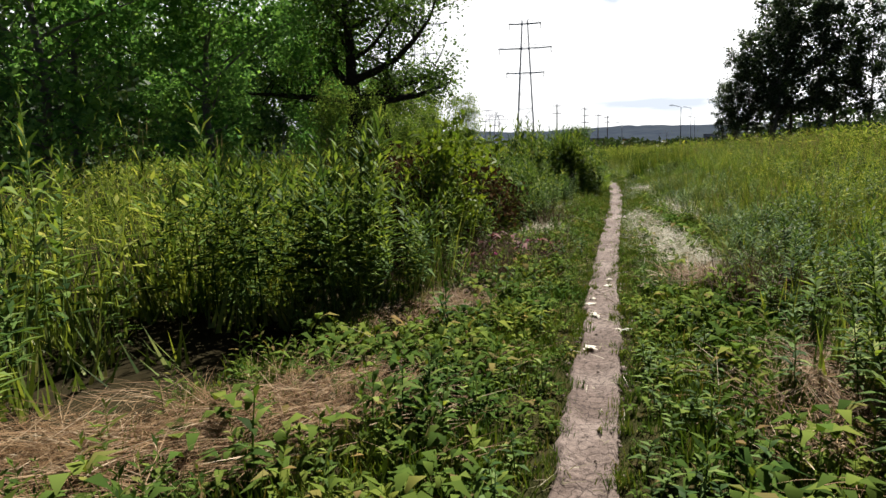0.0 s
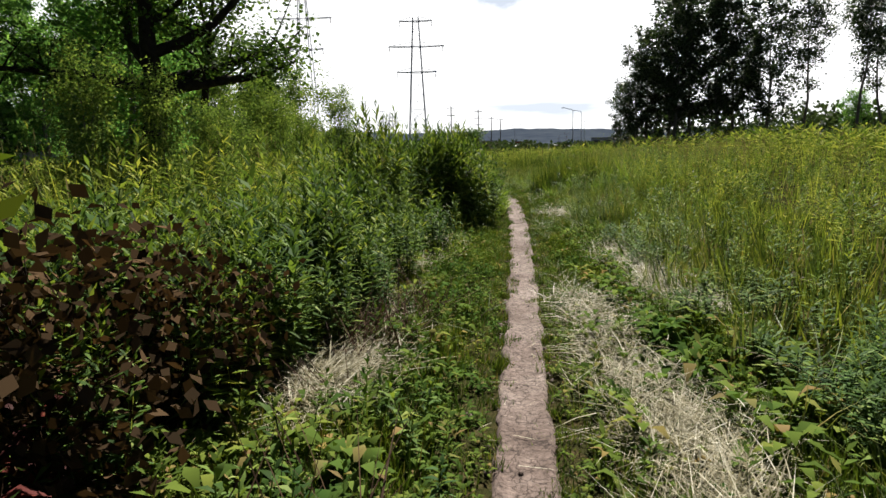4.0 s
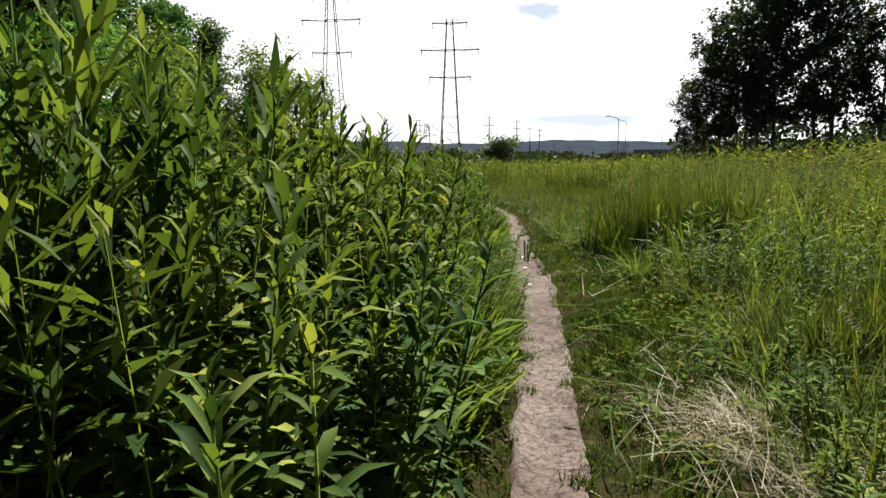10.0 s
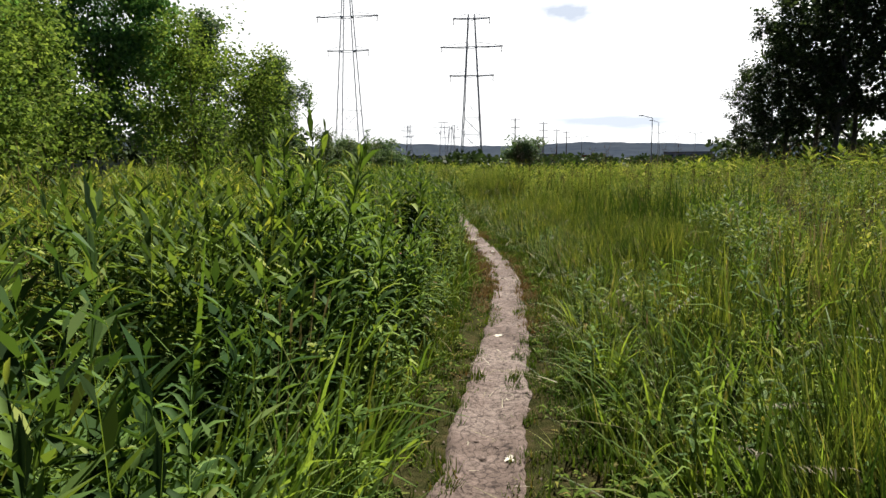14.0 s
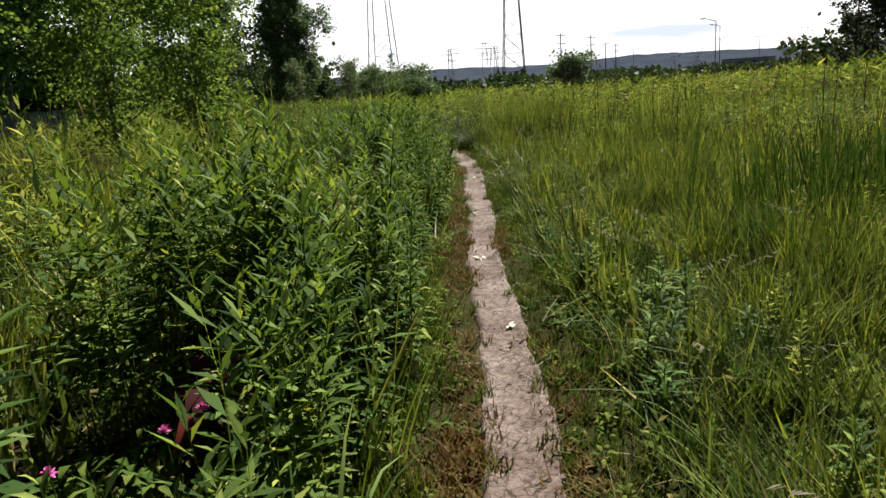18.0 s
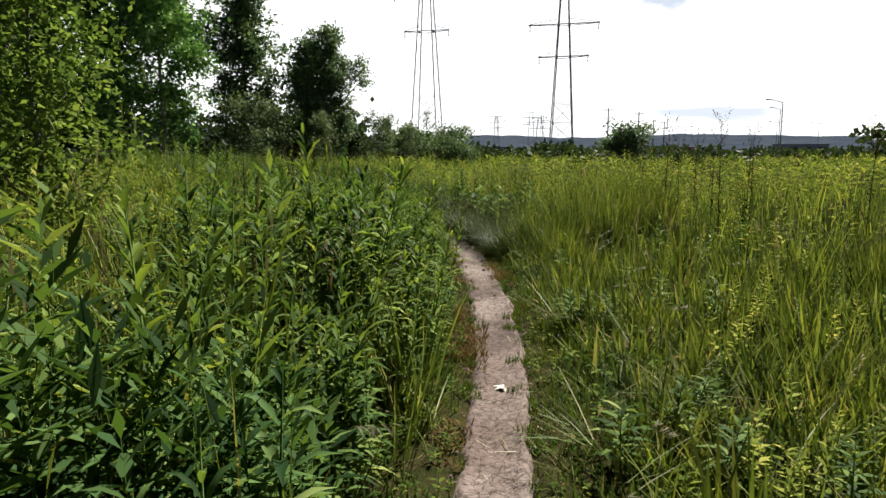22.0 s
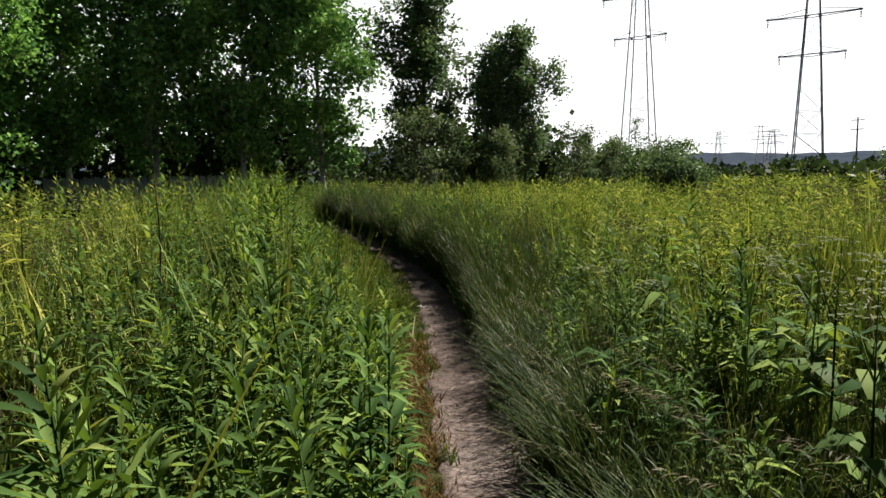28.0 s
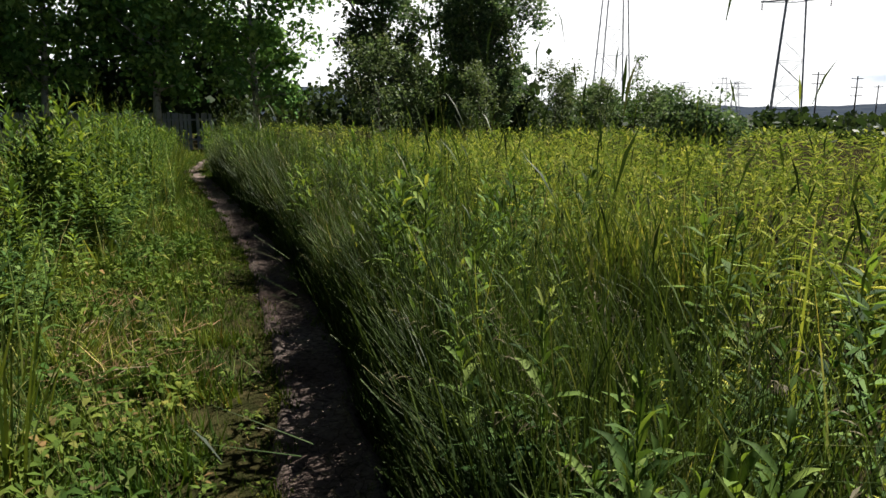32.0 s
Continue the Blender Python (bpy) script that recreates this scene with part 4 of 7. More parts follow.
def build_tall_grass():
    xy, y, d = beyond_edge(10500, 0.7, 0.9, 32)
    _, hh = plant_height(y, d)
    share = 1.03 - np.where(d < 0, np.interp(y, LY, L_HERB), np.interp(y, RY, R_HERB))
    clump = 0.5 + 1.4 * wave(xy[:, 0], xy[:, 1], 3.2, 31)
    ok = keep_share(np.clip(share * (0.45 + clump), 0, 1) * np.clip(0.6 + 1.5 * gaps(xy), 0.03, 1))
    xy, hh, d = xy[ok], hh[ok], d[ok]
    size = hh * RNG.uniform(0.55, 1.08, len(xy)) * (1 + 0.32 * wave(xy[:, 0], xy[:, 1], 3.2, 31) + 0.32 * gaps(xy))
    size = np.minimum(size, 0.72 + 0.6 * np.abs(d))
    over = np.where(d > 0, np.interp(xy[:, 1], [46, 52], [0.0, -0.05]), 0.05) * (np.abs(d) < 1.5)
    i_, _ = side_of(xy)
    v, q = scatter(TUFTS, xy, land(*xy.T) - 0.04, np.clip(size, 0.7, 1.2), 0.12, size, push=NOR[i_] * over[:, None])
    stuff("tall_meadow_grass", v, trodden(v, q), M_GRASS, "tall green meadow grass with thin seed heads beside the path", "grass")
    # thinner-drawn grass further in
    xy, y, d = beyond_edge(14500, 2.0, 1.1, 36)
    edge, hh = plant_height(y, d)
    share = np.where(d < 0, np.interp(y, LY, L_HERB), np.interp(y, RY, R_HERB))
    ok = keep_share(np.clip(1.0 - share, 0, 1) * np.clip(0.75 + 1.2 * wave(xy[:, 0], xy[:, 1], 2.3, 34), 0.1, 1) * np.clip(0.6 + 1.5 * gaps(xy), 0.03, 1)) & (np.abs(d) > edge + 0.3)
    xy, hh = xy[ok], hh[ok]
    size = hh * RNG.uniform(0.55, 1.05, len(xy)) * (1 + 0.34 * wave(xy[:, 0], xy[:, 1], 2.3, 34))
    v, q = scatter(MID_TUFTS, xy, land(*xy.T) - 0.04, np.clip(size, 0.7, 1.2), 0.12, size)
    stuff("meadow_grass", v, trodden(v, q), M_GRASS, "deep green meadow grass standing behind the verge", "grass")
    # broad-bladed reed-like grass on the left of one stretch and in bunches elsewhere
    xy, y, d = beyond_edge(28000, 0.9, 0.95, 35, 19.0, 36.0)
    _, hh = plant_height(y, d)
    want = np.where(d < 0, np.interp(y, [21.2, 22.4, 27, 28.3, 30], [0, 1, 1, 0.35, 0.04]), np.interp(y, [20, 26, 30, 36], [0.12, 0.35, 0.2, 0.1]))
    ok = keep_share(want)
    xy, hh, d = xy[ok], hh[ok], d[ok]
    size = np.minimum(hh * RNG.uniform(0.6, 1.1, len(xy)), 0.72 + 0.6 * np.abs(d))
    i_, _ = side_of(xy)
    v, q = scatter(BROADS, xy, land(*xy.T) - 0.04, np.clip(size, 0.5, 1.2), 0.12, size, push=NOR[i_] * np.where(d < 0, 0.06, -0.03)[:, None])
    stuff("broad_grass", v, trodden(v, q), M_BROAD, "bright broad-bladed grass arching towards the path", "grass")


def build_reeds():
    """Tall dark upright blades standing out of the fine grass on the right."""
    pats = [tuft(9, 1.0, 0.026, 0.16, 0.22, 3) for _ in range(4)]
    spots = [np.stack([x + RNG.normal(0, 0.5, n), y + RNG.normal(0, 0.45, n)], 1) for x, y, n in ((2.1, 40.4, 26), (2.8, 41.0, 22), (1.4, 39.6, 10), (3.4, 40.0, 14), (0.9, 52.4, 8), (1.5, 27.9, 10), (2.6, 29.2, 14))]
    xy = np.concatenate(spots)
    size = RNG.uniform(0.85, 1.18, len(xy))
    v, q = scatter(pats, xy, land(*xy.T) - 0.03, np.full(len(xy), 1.0), 0.05, size)
    stuff("reed_blades", v, trodden(v, q), M_REED, "tall dark upright reed blades standing out of the grass", "reeds")


def build_undergrowth():
    """Coarse low growth that fills the ground between the standing plants."""
    pats = [sward(15, 0.34, 0.035, 0.2) for _ in range(5)]
    xy, y, d = along(15000, -5.2, 5.2)
    edge, hh = plant_height(y, d)
    ok = (np.abs(d) > edge + 0.12) & keep_share(np.full(len(d), 0.8)) & open_spots(xy)
    xy, hh = xy[ok], hh[ok]
    size = RNG.uniform(0.6, 1.5, len(xy))
    v, q = scatter(pats, xy, land(*xy.T) - 0.04, np.full(len(xy), 1.0), 0.1, size)
    floor, y, d = along(11000, 0.6, 4.6, 26.0, 56.0)
    edge, _ = plant_height(y, d)
    floor = floor[(d > edge) & (d > 0)]
    v3, q3 = scatter(pats, floor, land(*floor.T) - 0.04, np.full(len(floor), 0.9), 0.1, RNG.uniform(0.35, 0.9, len(floor)))
    v, q = merge([(v, q), (v3, q3)])
    bank, y, d = along(11000, 0.36, 1.1, 56.6, 66.0)
    side, y, d = along(9000, 0.75, 2.1, 49.5, 54.8)
    bank = np.concatenate([bank, side])
    fine = [sward(34, 0.34, 0.014, 0.2) for _ in range(5)]
    v2, q2 = scatter(fine, bank, land(*bank.T) - 0.04, np.full(len(bank), 0.8), 0.16, RNG.uniform(0.9, 1.7, len(bank)))
    stuff("undergrowth", v, q, M_GRASS, "coarse dark undergrowth between the standing plants", "undergrowth")
    # fill along the bank in the grass colour darkened for shade
    stuff("bank_growth", v2, q2, M_SHADED_BANK, "close grass packed along the bank of the bend, its shade put into the colour", "grass")


def build_overhang():
    """Close tall grass on the right of the last bend, leaning over the path, and pale seed heads."""
    n = 12500
    i = RNG.randint(0, len(TRACK), n)
    y = TRACK[i, 1]
    a = np.interp(y, [47, 52, 60], [.45, .42, .45]) + RNG.exponential(0.42, n)
    ok = (y > 49.5) & (y < 66)
    i, a = i[ok], a[ok]
    front = RNG.uniform(0, 1, len(a)) < 0.35
    a = np.where(front, RNG.uniform(0.38, 0.6, len(a)), a + 0.1)
    xy = TRACK[i] + NOR[i] * a[:, None]
    size = np.interp(TRACK[i, 1], [49, 53, 54.6, 55.6, 57.0, 62], [0.5, 0.66, 0.66, 0.75, 1.12, 1.15]) * RNG.uniform(0.6, 1.1, len(xy)) * np.where(front, 1.05, 1 + 0.25 * wave(xy[:, 0], xy[:, 1], 3.0, 37)) * (1 + 0.28 * gaps(xy))
    pats = [tuft(12, 1.0, 0.0115, 0.09, 1.3, 3, heads=h) for h in (2, 1, 3, 2)]
    over = np.interp(TRACK[i, 1], [52, 57], [-0.04, -0.09])
    v, q = scatter(pats, xy, land(*xy.T) - 0.04, np.full(len(xy), 0.9), 0.12, size, push=NOR[i] * over[:, None])
    # leaning grass takes the same shade-darkened colour
    stuff("leaning_grass", v, trodden(v, q), M_SHADED_BANK, "thick tall grass leaning over the path's bend", "grass")
    pats = []
    for _ in range(5):
        v, q = blade((0, 0, 0), 0.0, 1.0, 0.004, RNG.uniform(0.05, 0.2), RNG.uniform(0.7, 1.2), 4)
        out = [(v, q)]
        for k in range(12):
            f = k / 11
            p = v[-1] * f + v[-3] * (1 - f)
            out.append(leaf(p, RNG.uniform(-0.7, 0.7), RNG.uniform(-0.7, 0.3), 0.05, 0.007, 0.1, True))
        pats.append(merge(out))
    xy, y, d = beyond_edge(2600, 0.7, 1.0, 38, 2.0, 64.0)
    ok = keep_share(np.where(d > 0, np.interp(y, [0, 20, 45, 54, 60], [0.15, 0.25, 0.35, 1, 1]), 0.15))
    xy, y, d = xy[ok], y[ok], d[ok]
    _, hh = plant_height(y, d)
    i_, _ = side_of(xy)
    head = np.arctan2(-NOR[i_, 1], -NOR[i_, 0])
    yaw = np.where(y > 50, head + RNG.normal(0, 0.6, len(xy)), RNG.uniform(0, 6.28, len(xy)))
    size = (hh + 0.25) * RNG.uniform(0.8, 1.15, len(xy))
    v, q = scatter(pats, xy, land(*xy.T) - 0.03, np.full(len(xy), 1.0), 0.08, size, yaw=yaw)
    stuff("grass_seed_heads", v, trodden(v, q), M_SEED, "pale arching grass stalks with feathery seed heads", "grass")


BROWN_SPOTS = [(-2.0, 3.0, 0.28, 0.5, 0.5), (-1.6, 3.5, 0.2, 0.4, 0.9), (-2.5, 2.6, 0.28, 0.45, 0.4), (-1.35, 5.8, 0.16, 0.4, 1.2), (1.4, 3.9, 0.26, 0.5, 1.2), (1.65, 4.6, 0.26, 0.35, 0.6), (1.05, 7.4, 0.12, 0.22, 1.0)]
PALE_SPOTS = [(0.95, 8.8, 0.13, 0.6, 1.65), (0.95, 9.9, 0.13, 0.6, 1.6), (0.92, 11.2, 0.13, 0.7, 1.6), (0.85, 12.8, 0.1, 0.6, 1.6), (1.25, 8.0, 0.2, 0.4, 1.9), (1.7, 13.8, 0.15, 0.5, 1.8),
              (1.75, 14.9, 0.15, 0.6, 1.75), (1.85, 16.2, 0.15, 0.6, 1.7), (-1.05, 11.4, 0.18, 0.5, 1.4), (-1.3, 12.8, 0.18, 0.5, 1.3), (-0.85, 17.0, 0.12, 0.7, 1.6), (1.6, 21.5, 0.2, 0.5, 1.9),
              (-1.0, 15.7, 0.14, 0.5, 1.4), (2.25, 17.1, 0.2, 0.6, 1.2), (2.75, 18.4, 0.2, 0.5, 1.15)]


def on_straw(xy, wide=1.7):
    """True where fallen straw covers the ground."""
    hit = np.zeros(len(xy), bool)
    for x, y, sx, sy, head in BROWN_SPOTS + PALE_SPOTS:
        c, s_ = math.cos(head), math.sin(head)
        u, w = (xy[:, 0] - x) * c + (xy[:, 1] - y) * s_, -(xy[:, 0] - x) * s_ + (xy[:, 1] - y) * c
        hit |= (u / (sy * wide)) ** 2 + (w / (sx * wide)) ** 2 < 1
    return hit


def build_turf():
    xy, y, d = along(48000, -2.4, 2.4)
    edge, hh = plant_height(y, d)
    half = half_width(y)
    a = np.abs(d)
    bare = wave(xy[:, 0], xy[:, 1], 2.4, 41) * 0.5 + 0.5
    ok = (a > half * 0.8) & (a < edge + 0.25) & keep_share(np.clip(0.45 + 0.8 * bare, 0, 1) * np.clip(0.4 + (a - half) / 0.12, 0.05, 1))
    ok &= ~((y > 31) & (y < 56) & (d < 0) & (a < half + 0.2) & keep_share(np.full(len(a), 0.75)))
    ok &= ~bare_floor(xy) & ~(on_straw(xy) & keep_share(np.full(len(xy), 0.7)))
    xy, a, edge, half = xy[ok], a[ok], edge[ok], half[ok]
    size = np.clip(0.4 + 1.0 * (a - half) / 0.45, 0.35, 1.35) * RNG.uniform(0.65, 1.3, len(xy))
    v, q = scatter(TURFS, xy, land(*xy.T) - 0.03, np.clip(size, 0.8, 1.3), 0.1, size)
    stuff("short_turf", v, q, M_TURF, "short trampled green turf along the path edges", "grass")
    # knee-high grass tufts on the trampled corner by the last bend
    xy, y, d = along(5200, -2.1, -0.4, 55.5, 64.0)
    ok = keep_share(np.clip(0.3 + 1.0 * wave(xy[:, 0], xy[:, 1], 3.4, 45), 0, 1) * np.clip((np.abs(d) - 0.3) / 0.9, 0.15, 1))
    xy, d = xy[ok], d[ok]
    size = (0.16 + 0.2 * np.abs(d)) * RNG.uniform(0.5, 1.2, len(xy))
    v, q = scatter(FINES, xy, land(*xy.T) - 0.03, np.clip(size * 1.8, 0.5, 0.9), 0.2, size)
    stuff("corner_grass", v, trodden(v, q), M_GRASS, "loose knee-high grass tufts on the trampled corner", "grass")
    # shin-high tussocks on the verges
    xy, y, d = along(9000, -0.9, 2.2, 7.0, 56.0)
    edge, _ = plant_height(y, d)
    a = np.abs(d)
    ok = (a > half_width(y) + 0.12) & (a < edge + 0.6) & keep_share(np.where(d > 0, 0.8, 0.35) * np.clip(0.2 + 1.4 * wave(xy[:, 0], xy[:, 1], 5.0, 49), 0.02, 1)) & ~on_straw(xy)
    xy, a, y = xy[ok], a[ok], y[ok]
    size = np.clip(0.15 + 0.17 * (a - half_width(y)), 0.12, 0.4) * RNG.uniform(0.6, 1.3, len(xy))
    v, q = scatter(FINES, xy, land(*xy.T) - 0.03, np.clip(size * 2.0, 0.5, 0.95), 0.2, size)
    stuff("verge_tussocks", v, trodden(v, q), M_GRASS, "shin-high tussocks of fine green grass on the verge", "grass")
    # broad-leaved low weeds
    xy, y, d = along(30000, -2.2, 2.2)
    edge, hh = plant_height(y, d)
    a = np.abs(d)
    half = half_width(y)
    ok = (a > half + 0.04) & (a < edge + 0.55) & keep_share(np.clip(0.65 + 0.6 * wave(xy[:, 0], xy[:, 1], 2.9, 42), 0.25, 1))
    ok &= ~bare_floor(xy) & ~(on_straw(xy) & keep_share(np.full(len(xy), 0.7)))
    xy, a, half, y = xy[ok], a[ok], half[ok], y[ok]
    size = (0.5 + 0.95 * np.clip((a - half) / 0.6, 0, 1)) * RNG.uniform(0.6, 1.35, len(xy)) * np.interp(y, [0, 12, 20, 40], [1.4, 1.25, 1.0, 0.85])
    v, q = scatter(LOWS, xy, land(*xy.T) - 0.02, size, 0.1)
    stuff("low_broadleaf_weeds", v, q, M_TURF, "low broad-leaved weeds and clover by the path", "weeds")
    # low leaves on the floor of the hollows
    c = np.repeat(HOLLOWS, 28, axis=0)
    c = c[(c[:, 1] > 6.5) & keep_share(np.full(len(c), 0.9))]
    p = c[:, :2] + RNG.normal(0, 0.55, (len(c), 2)) * c[:, 2:]
    p = p[(np.abs(side_of(p)[1]) > 0.34) & ~on_straw(p)]
    v, q = scatter(LOWS, p, land(*p.T) - 0.02, RNG.uniform(0.8, 1.7, len(p)), 0.12)
    stuff("hollow_floor_weeds", v, q, M_TURF, "low broad leaves on the shaded ground between tall growth", "weeds")
    p = c[:, :2] + RNG.normal(0, 0.6, (len(c), 2)) * c[:, 2:]
    p = p[(np.abs(side_of(p)[1]) > 0.34)]
    v, q = scatter(TURFS, p, land(*p.T) - 0.03, RNG.uniform(0.9, 1.4, len(p)), 0.15, RNG.uniform(0.7, 1.6, len(p)))
    stuff("hollow_floor_grass", v, q, M_TURF, "short shaded grass on the ground between tall growth", "grass")
    # small leafy weeds standing on the verges
    xy, y, d = along(24000, -2.4, 2.4)
    edge, hh = plant_height(y, d)
    a = np.abs(d)
    half = half_width(y)
    want = np.where(d < 0, np.interp(y, [-8, 8, 14, 22, 34, 60], [1.0, 1.0, 0.9, 0.5, 0.35, 0.35]), np.interp(y, [-8, 8, 14, 60], [0.75, 0.55, 0.15, 0.15]))
    ok = (a > half + 0.09) & (a < edge + 0.4) & keep_share(np.clip(want * (0.75 + 0.8 * wave(xy[:, 0], xy[:, 1], 2.1, 44)), 0.03, 1))
    ok &= ~bare_floor(xy) & ~(on_straw(xy) & keep_share(np.full(len(xy), 0.7)))
    xy, a, half, y = xy[ok], a[ok], half[ok], y[ok]
    size = (0.35 + 0.75 * np.clip((a - half) / 0.5, 0, 1)) * RNG.uniform(0.6, 1.3, len(xy))
    v, q = scatter(MINIS, xy, land(*xy.T) - 0.03, np.clip(size, 0.7, 1.3), 0.1, size)
    stuff("small_verge_weeds", v, q, M_TURF, "small leafy green weeds along the path", "weeds")
    # lush knee-high leafy weeds along the first metres
    xy, y, d = along(9000, -1.5, 1.0, 1.0, 13.0)
    a = np.abs(d)
    ok = (a > np.where(d < 0, 0.3, 0.28)) & keep_share(np.interp(y, [1, 8, 13], [0.9, 0.7, 0.15]) * np.clip(0.35 + 0.9 * wave(xy[:, 0], xy[:, 1], 3.1, 48), 0.05, 1)) & ~on_straw(xy) & open_spots(xy)
    xy, a, d = xy[ok], a[ok], d[ok]
    size = np.where(d < 0, 0.45 + 0.6 * a, 0.4 + 0.4 * a) * RNG.uniform(0.6, 1.25, len(xy))
    lush = [herb(0.36, n, l, False, w, 0.05) for n, l, w in ((16, 0.09, 0.34), (18, 0.08, 0.4), (14, 0.1, 0.3), (15, 0.11, 0.26))]
    v, q = scatter(lush, xy, land(*xy.T) - 0.03, np.clip(size, 0.8, 1.2), 0.12, size)
    stuff("lush_verge_weeds", v, trodden(v, q), M_HERB, "lush knee-high leafy weeds beside the path", "weeds")
    # long blades fallen flat over the low growth
    xy, y, d = along(1500, -1.6, 2.4, 6.0, 58.0)
    edge, _ = plant_height(y, d)
    ok = (np.abs(d) > half_width(y) + 0.1) & (np.abs(d) < edge + 0.7) & keep_share(np.where(d > 0, 0.9, 0.35))
    xy = xy[ok]
    pats = []
    for _ in range(5):
        out = [blade((RNG.uniform(-0.08, 0.08), RNG.uniform(-0.08, 0.08), RNG.uniform(0.02, 0.07)), RNG.normal(0, 0.7), RNG.uniform(0.25, 0.6), 0.007 * RNG.uniform(0.6, 1.5), RNG.uniform(1.0, 1.45), RNG.uniform(0.0, 0.4), 3) for k in range(5)]
        pats.append(merge(out))
    v, q = scatter(pats, xy, land(*xy.T) + RNG.uniform(0, 0.08, len(xy)), RNG.uniform(0.7, 1.2, len(xy)), 0.1)
    stuff("fallen_grass", v, trodden(v, q), M_FALLEN, "long green and straw-coloured grass blades fallen over the verge", "grass")
    # small dark tufts biting into the edges of the bare earth
    xy, y, d = along(26000, -0.34, 0.34)
    half = half_width(y)
    a = np.abs(d)
    bite = wave(xy[:, 0] + 7 * np.sign(d), xy[:, 1], 11.0, 46)
    ok = (a > half * (0.86 - 0.42 * np.clip(bite, 0, 1))) & (a < half * 1.15) & keep_share(np.clip(0.3 + 0.9 * bite, 0, 1))
    xy = xy[ok]
    v, q = scatter([sward(16, 0.075, 0.008, 0.05) for _ in range(4)], xy, land(*xy.T) - 0.015, RNG.uniform(0.7, 1.25, len(xy)), 0.15, RNG.uniform(0.4, 1.3, len(xy)))
    stuff("edge_tufts", v, q, M_TURF, "small dark tufts biting into the path edges", "grass")
    # crumbs of earth along the path
    xy, y, d = along(11000, -0.38, 0.38)
    half = half_width(y)
    ok = keep_share(np.clip(1 - np.abs(np.abs(d) - half) / 0.09, 0.16, 1))
    xy = xy[ok]
    pats = []
    for _ in range(3):
        c = np.array([(-1, -1, 0), (1, -1, 0), (1, 1, 0), (-1, 1, 0), (-.6, -.5, .8), (.6, -.6, .9), (.5, .6, .7), (-.6, .5, .9)]) * 0.012 + RNG.normal(0, 0.002, (8, 3))
        pats.append((c, np.array([(4, 5, 6, 7), (0, 1, 5, 4), (1, 2, 6, 5), (2, 3, 7, 6), (3, 0, 4, 7)])))
    v, q = scatter(pats, xy, land(*xy.T) - 0.02, RNG.uniform(0.3, 1.1, len(xy)) * np.where(RNG.uniform(0, 1, len(xy)) < 0.08, 2.0, 1.0))
    stuff("earth_crumbs", v, q, M_EARTH, "small dark crumbs of earth beside the bare path", "soil")
    # rusty trodden turf along both path edges further on
    xy, y, d = along(22000, -0.6, 0.5, 31.0, 56.0)
    half = half_width(y)
    a = np.abs(d)
    ok = (a > half * 0.95) & (a < half + np.where(d < 0, 0.24, 0.12)) & keep_share(np.clip(0.2 + 0.8 * wave(xy[:, 0], xy[:, 1], 2.0, 43) + np.where(d < 0, np.interp(y, [31, 37, 50], [-0.15, 0.2, 0.35]), -0.1), 0, 1))
    xy = xy[ok]
    size = RNG.uniform(0.3, 0.65, len(xy))
    v, q = scatter(TURFS, xy, land(*xy.T) - 0.01, np.full(len(xy), 1.0), 0.1, size)
    stuff("rusty_turf", v, q, M_RUST, "short rust-brown trodden turf on the path edge", "grass")


def straw_patch(name, spots, count, mat, label, length=0.45, flat=0.16, width=0.0042):
    """Cut or fallen stalks lying about: spots are x, y, spread across, spread along, heading."""
    pats = []
    for _ in range(5):
        out = []
        for k in range(12):
            a = RNG.normal(0, 0.6)
            b = (RNG.uniform(-0.14, 0.14), RNG.uniform(-0.14, 0.14), RNG.uniform(0.0, 0.06))
            out.append(blade(b, a, length * RNG.uniform(0.5, 1.2), width * RNG.uniform(0.6, 1.6), 1.5 - RNG.uniform(0, flat * 2), RNG.uniform(-0.1, 0.35), 2))
        pats.append(merge(out))
    pts, yaws = [], []
    for x, y, sx, sy, head in spots:
        m = count // len(spots)
        c, s = math.cos(head), math.sin(head)
        u, w = RNG.normal(0, sy, m), RNG.normal(0, sx, m)
        pts.append(np.stack([x + u * c - w * s, y + u * s + w * c], 1))
        yaws.append(head + RNG.normal(0, 0.55, m) + np.pi * RNG.randint(0, 2, m))
    xy = np.concatenate(pts)
    yaw = np.concatenate(yaws)
    _, d = side_of(xy)
    ok = np.abs(d) > 0.24
    xy, yaw = xy[ok], yaw[ok]
    v, q = scatter(pats, xy, land(*xy.T) + RNG.uniform(0, 0.07, len(xy)), RNG.uniform(0.7, 1.3, len(xy)), 0.0, yaw=yaw)
    stuff(name, v, q, mat, label, "straw")


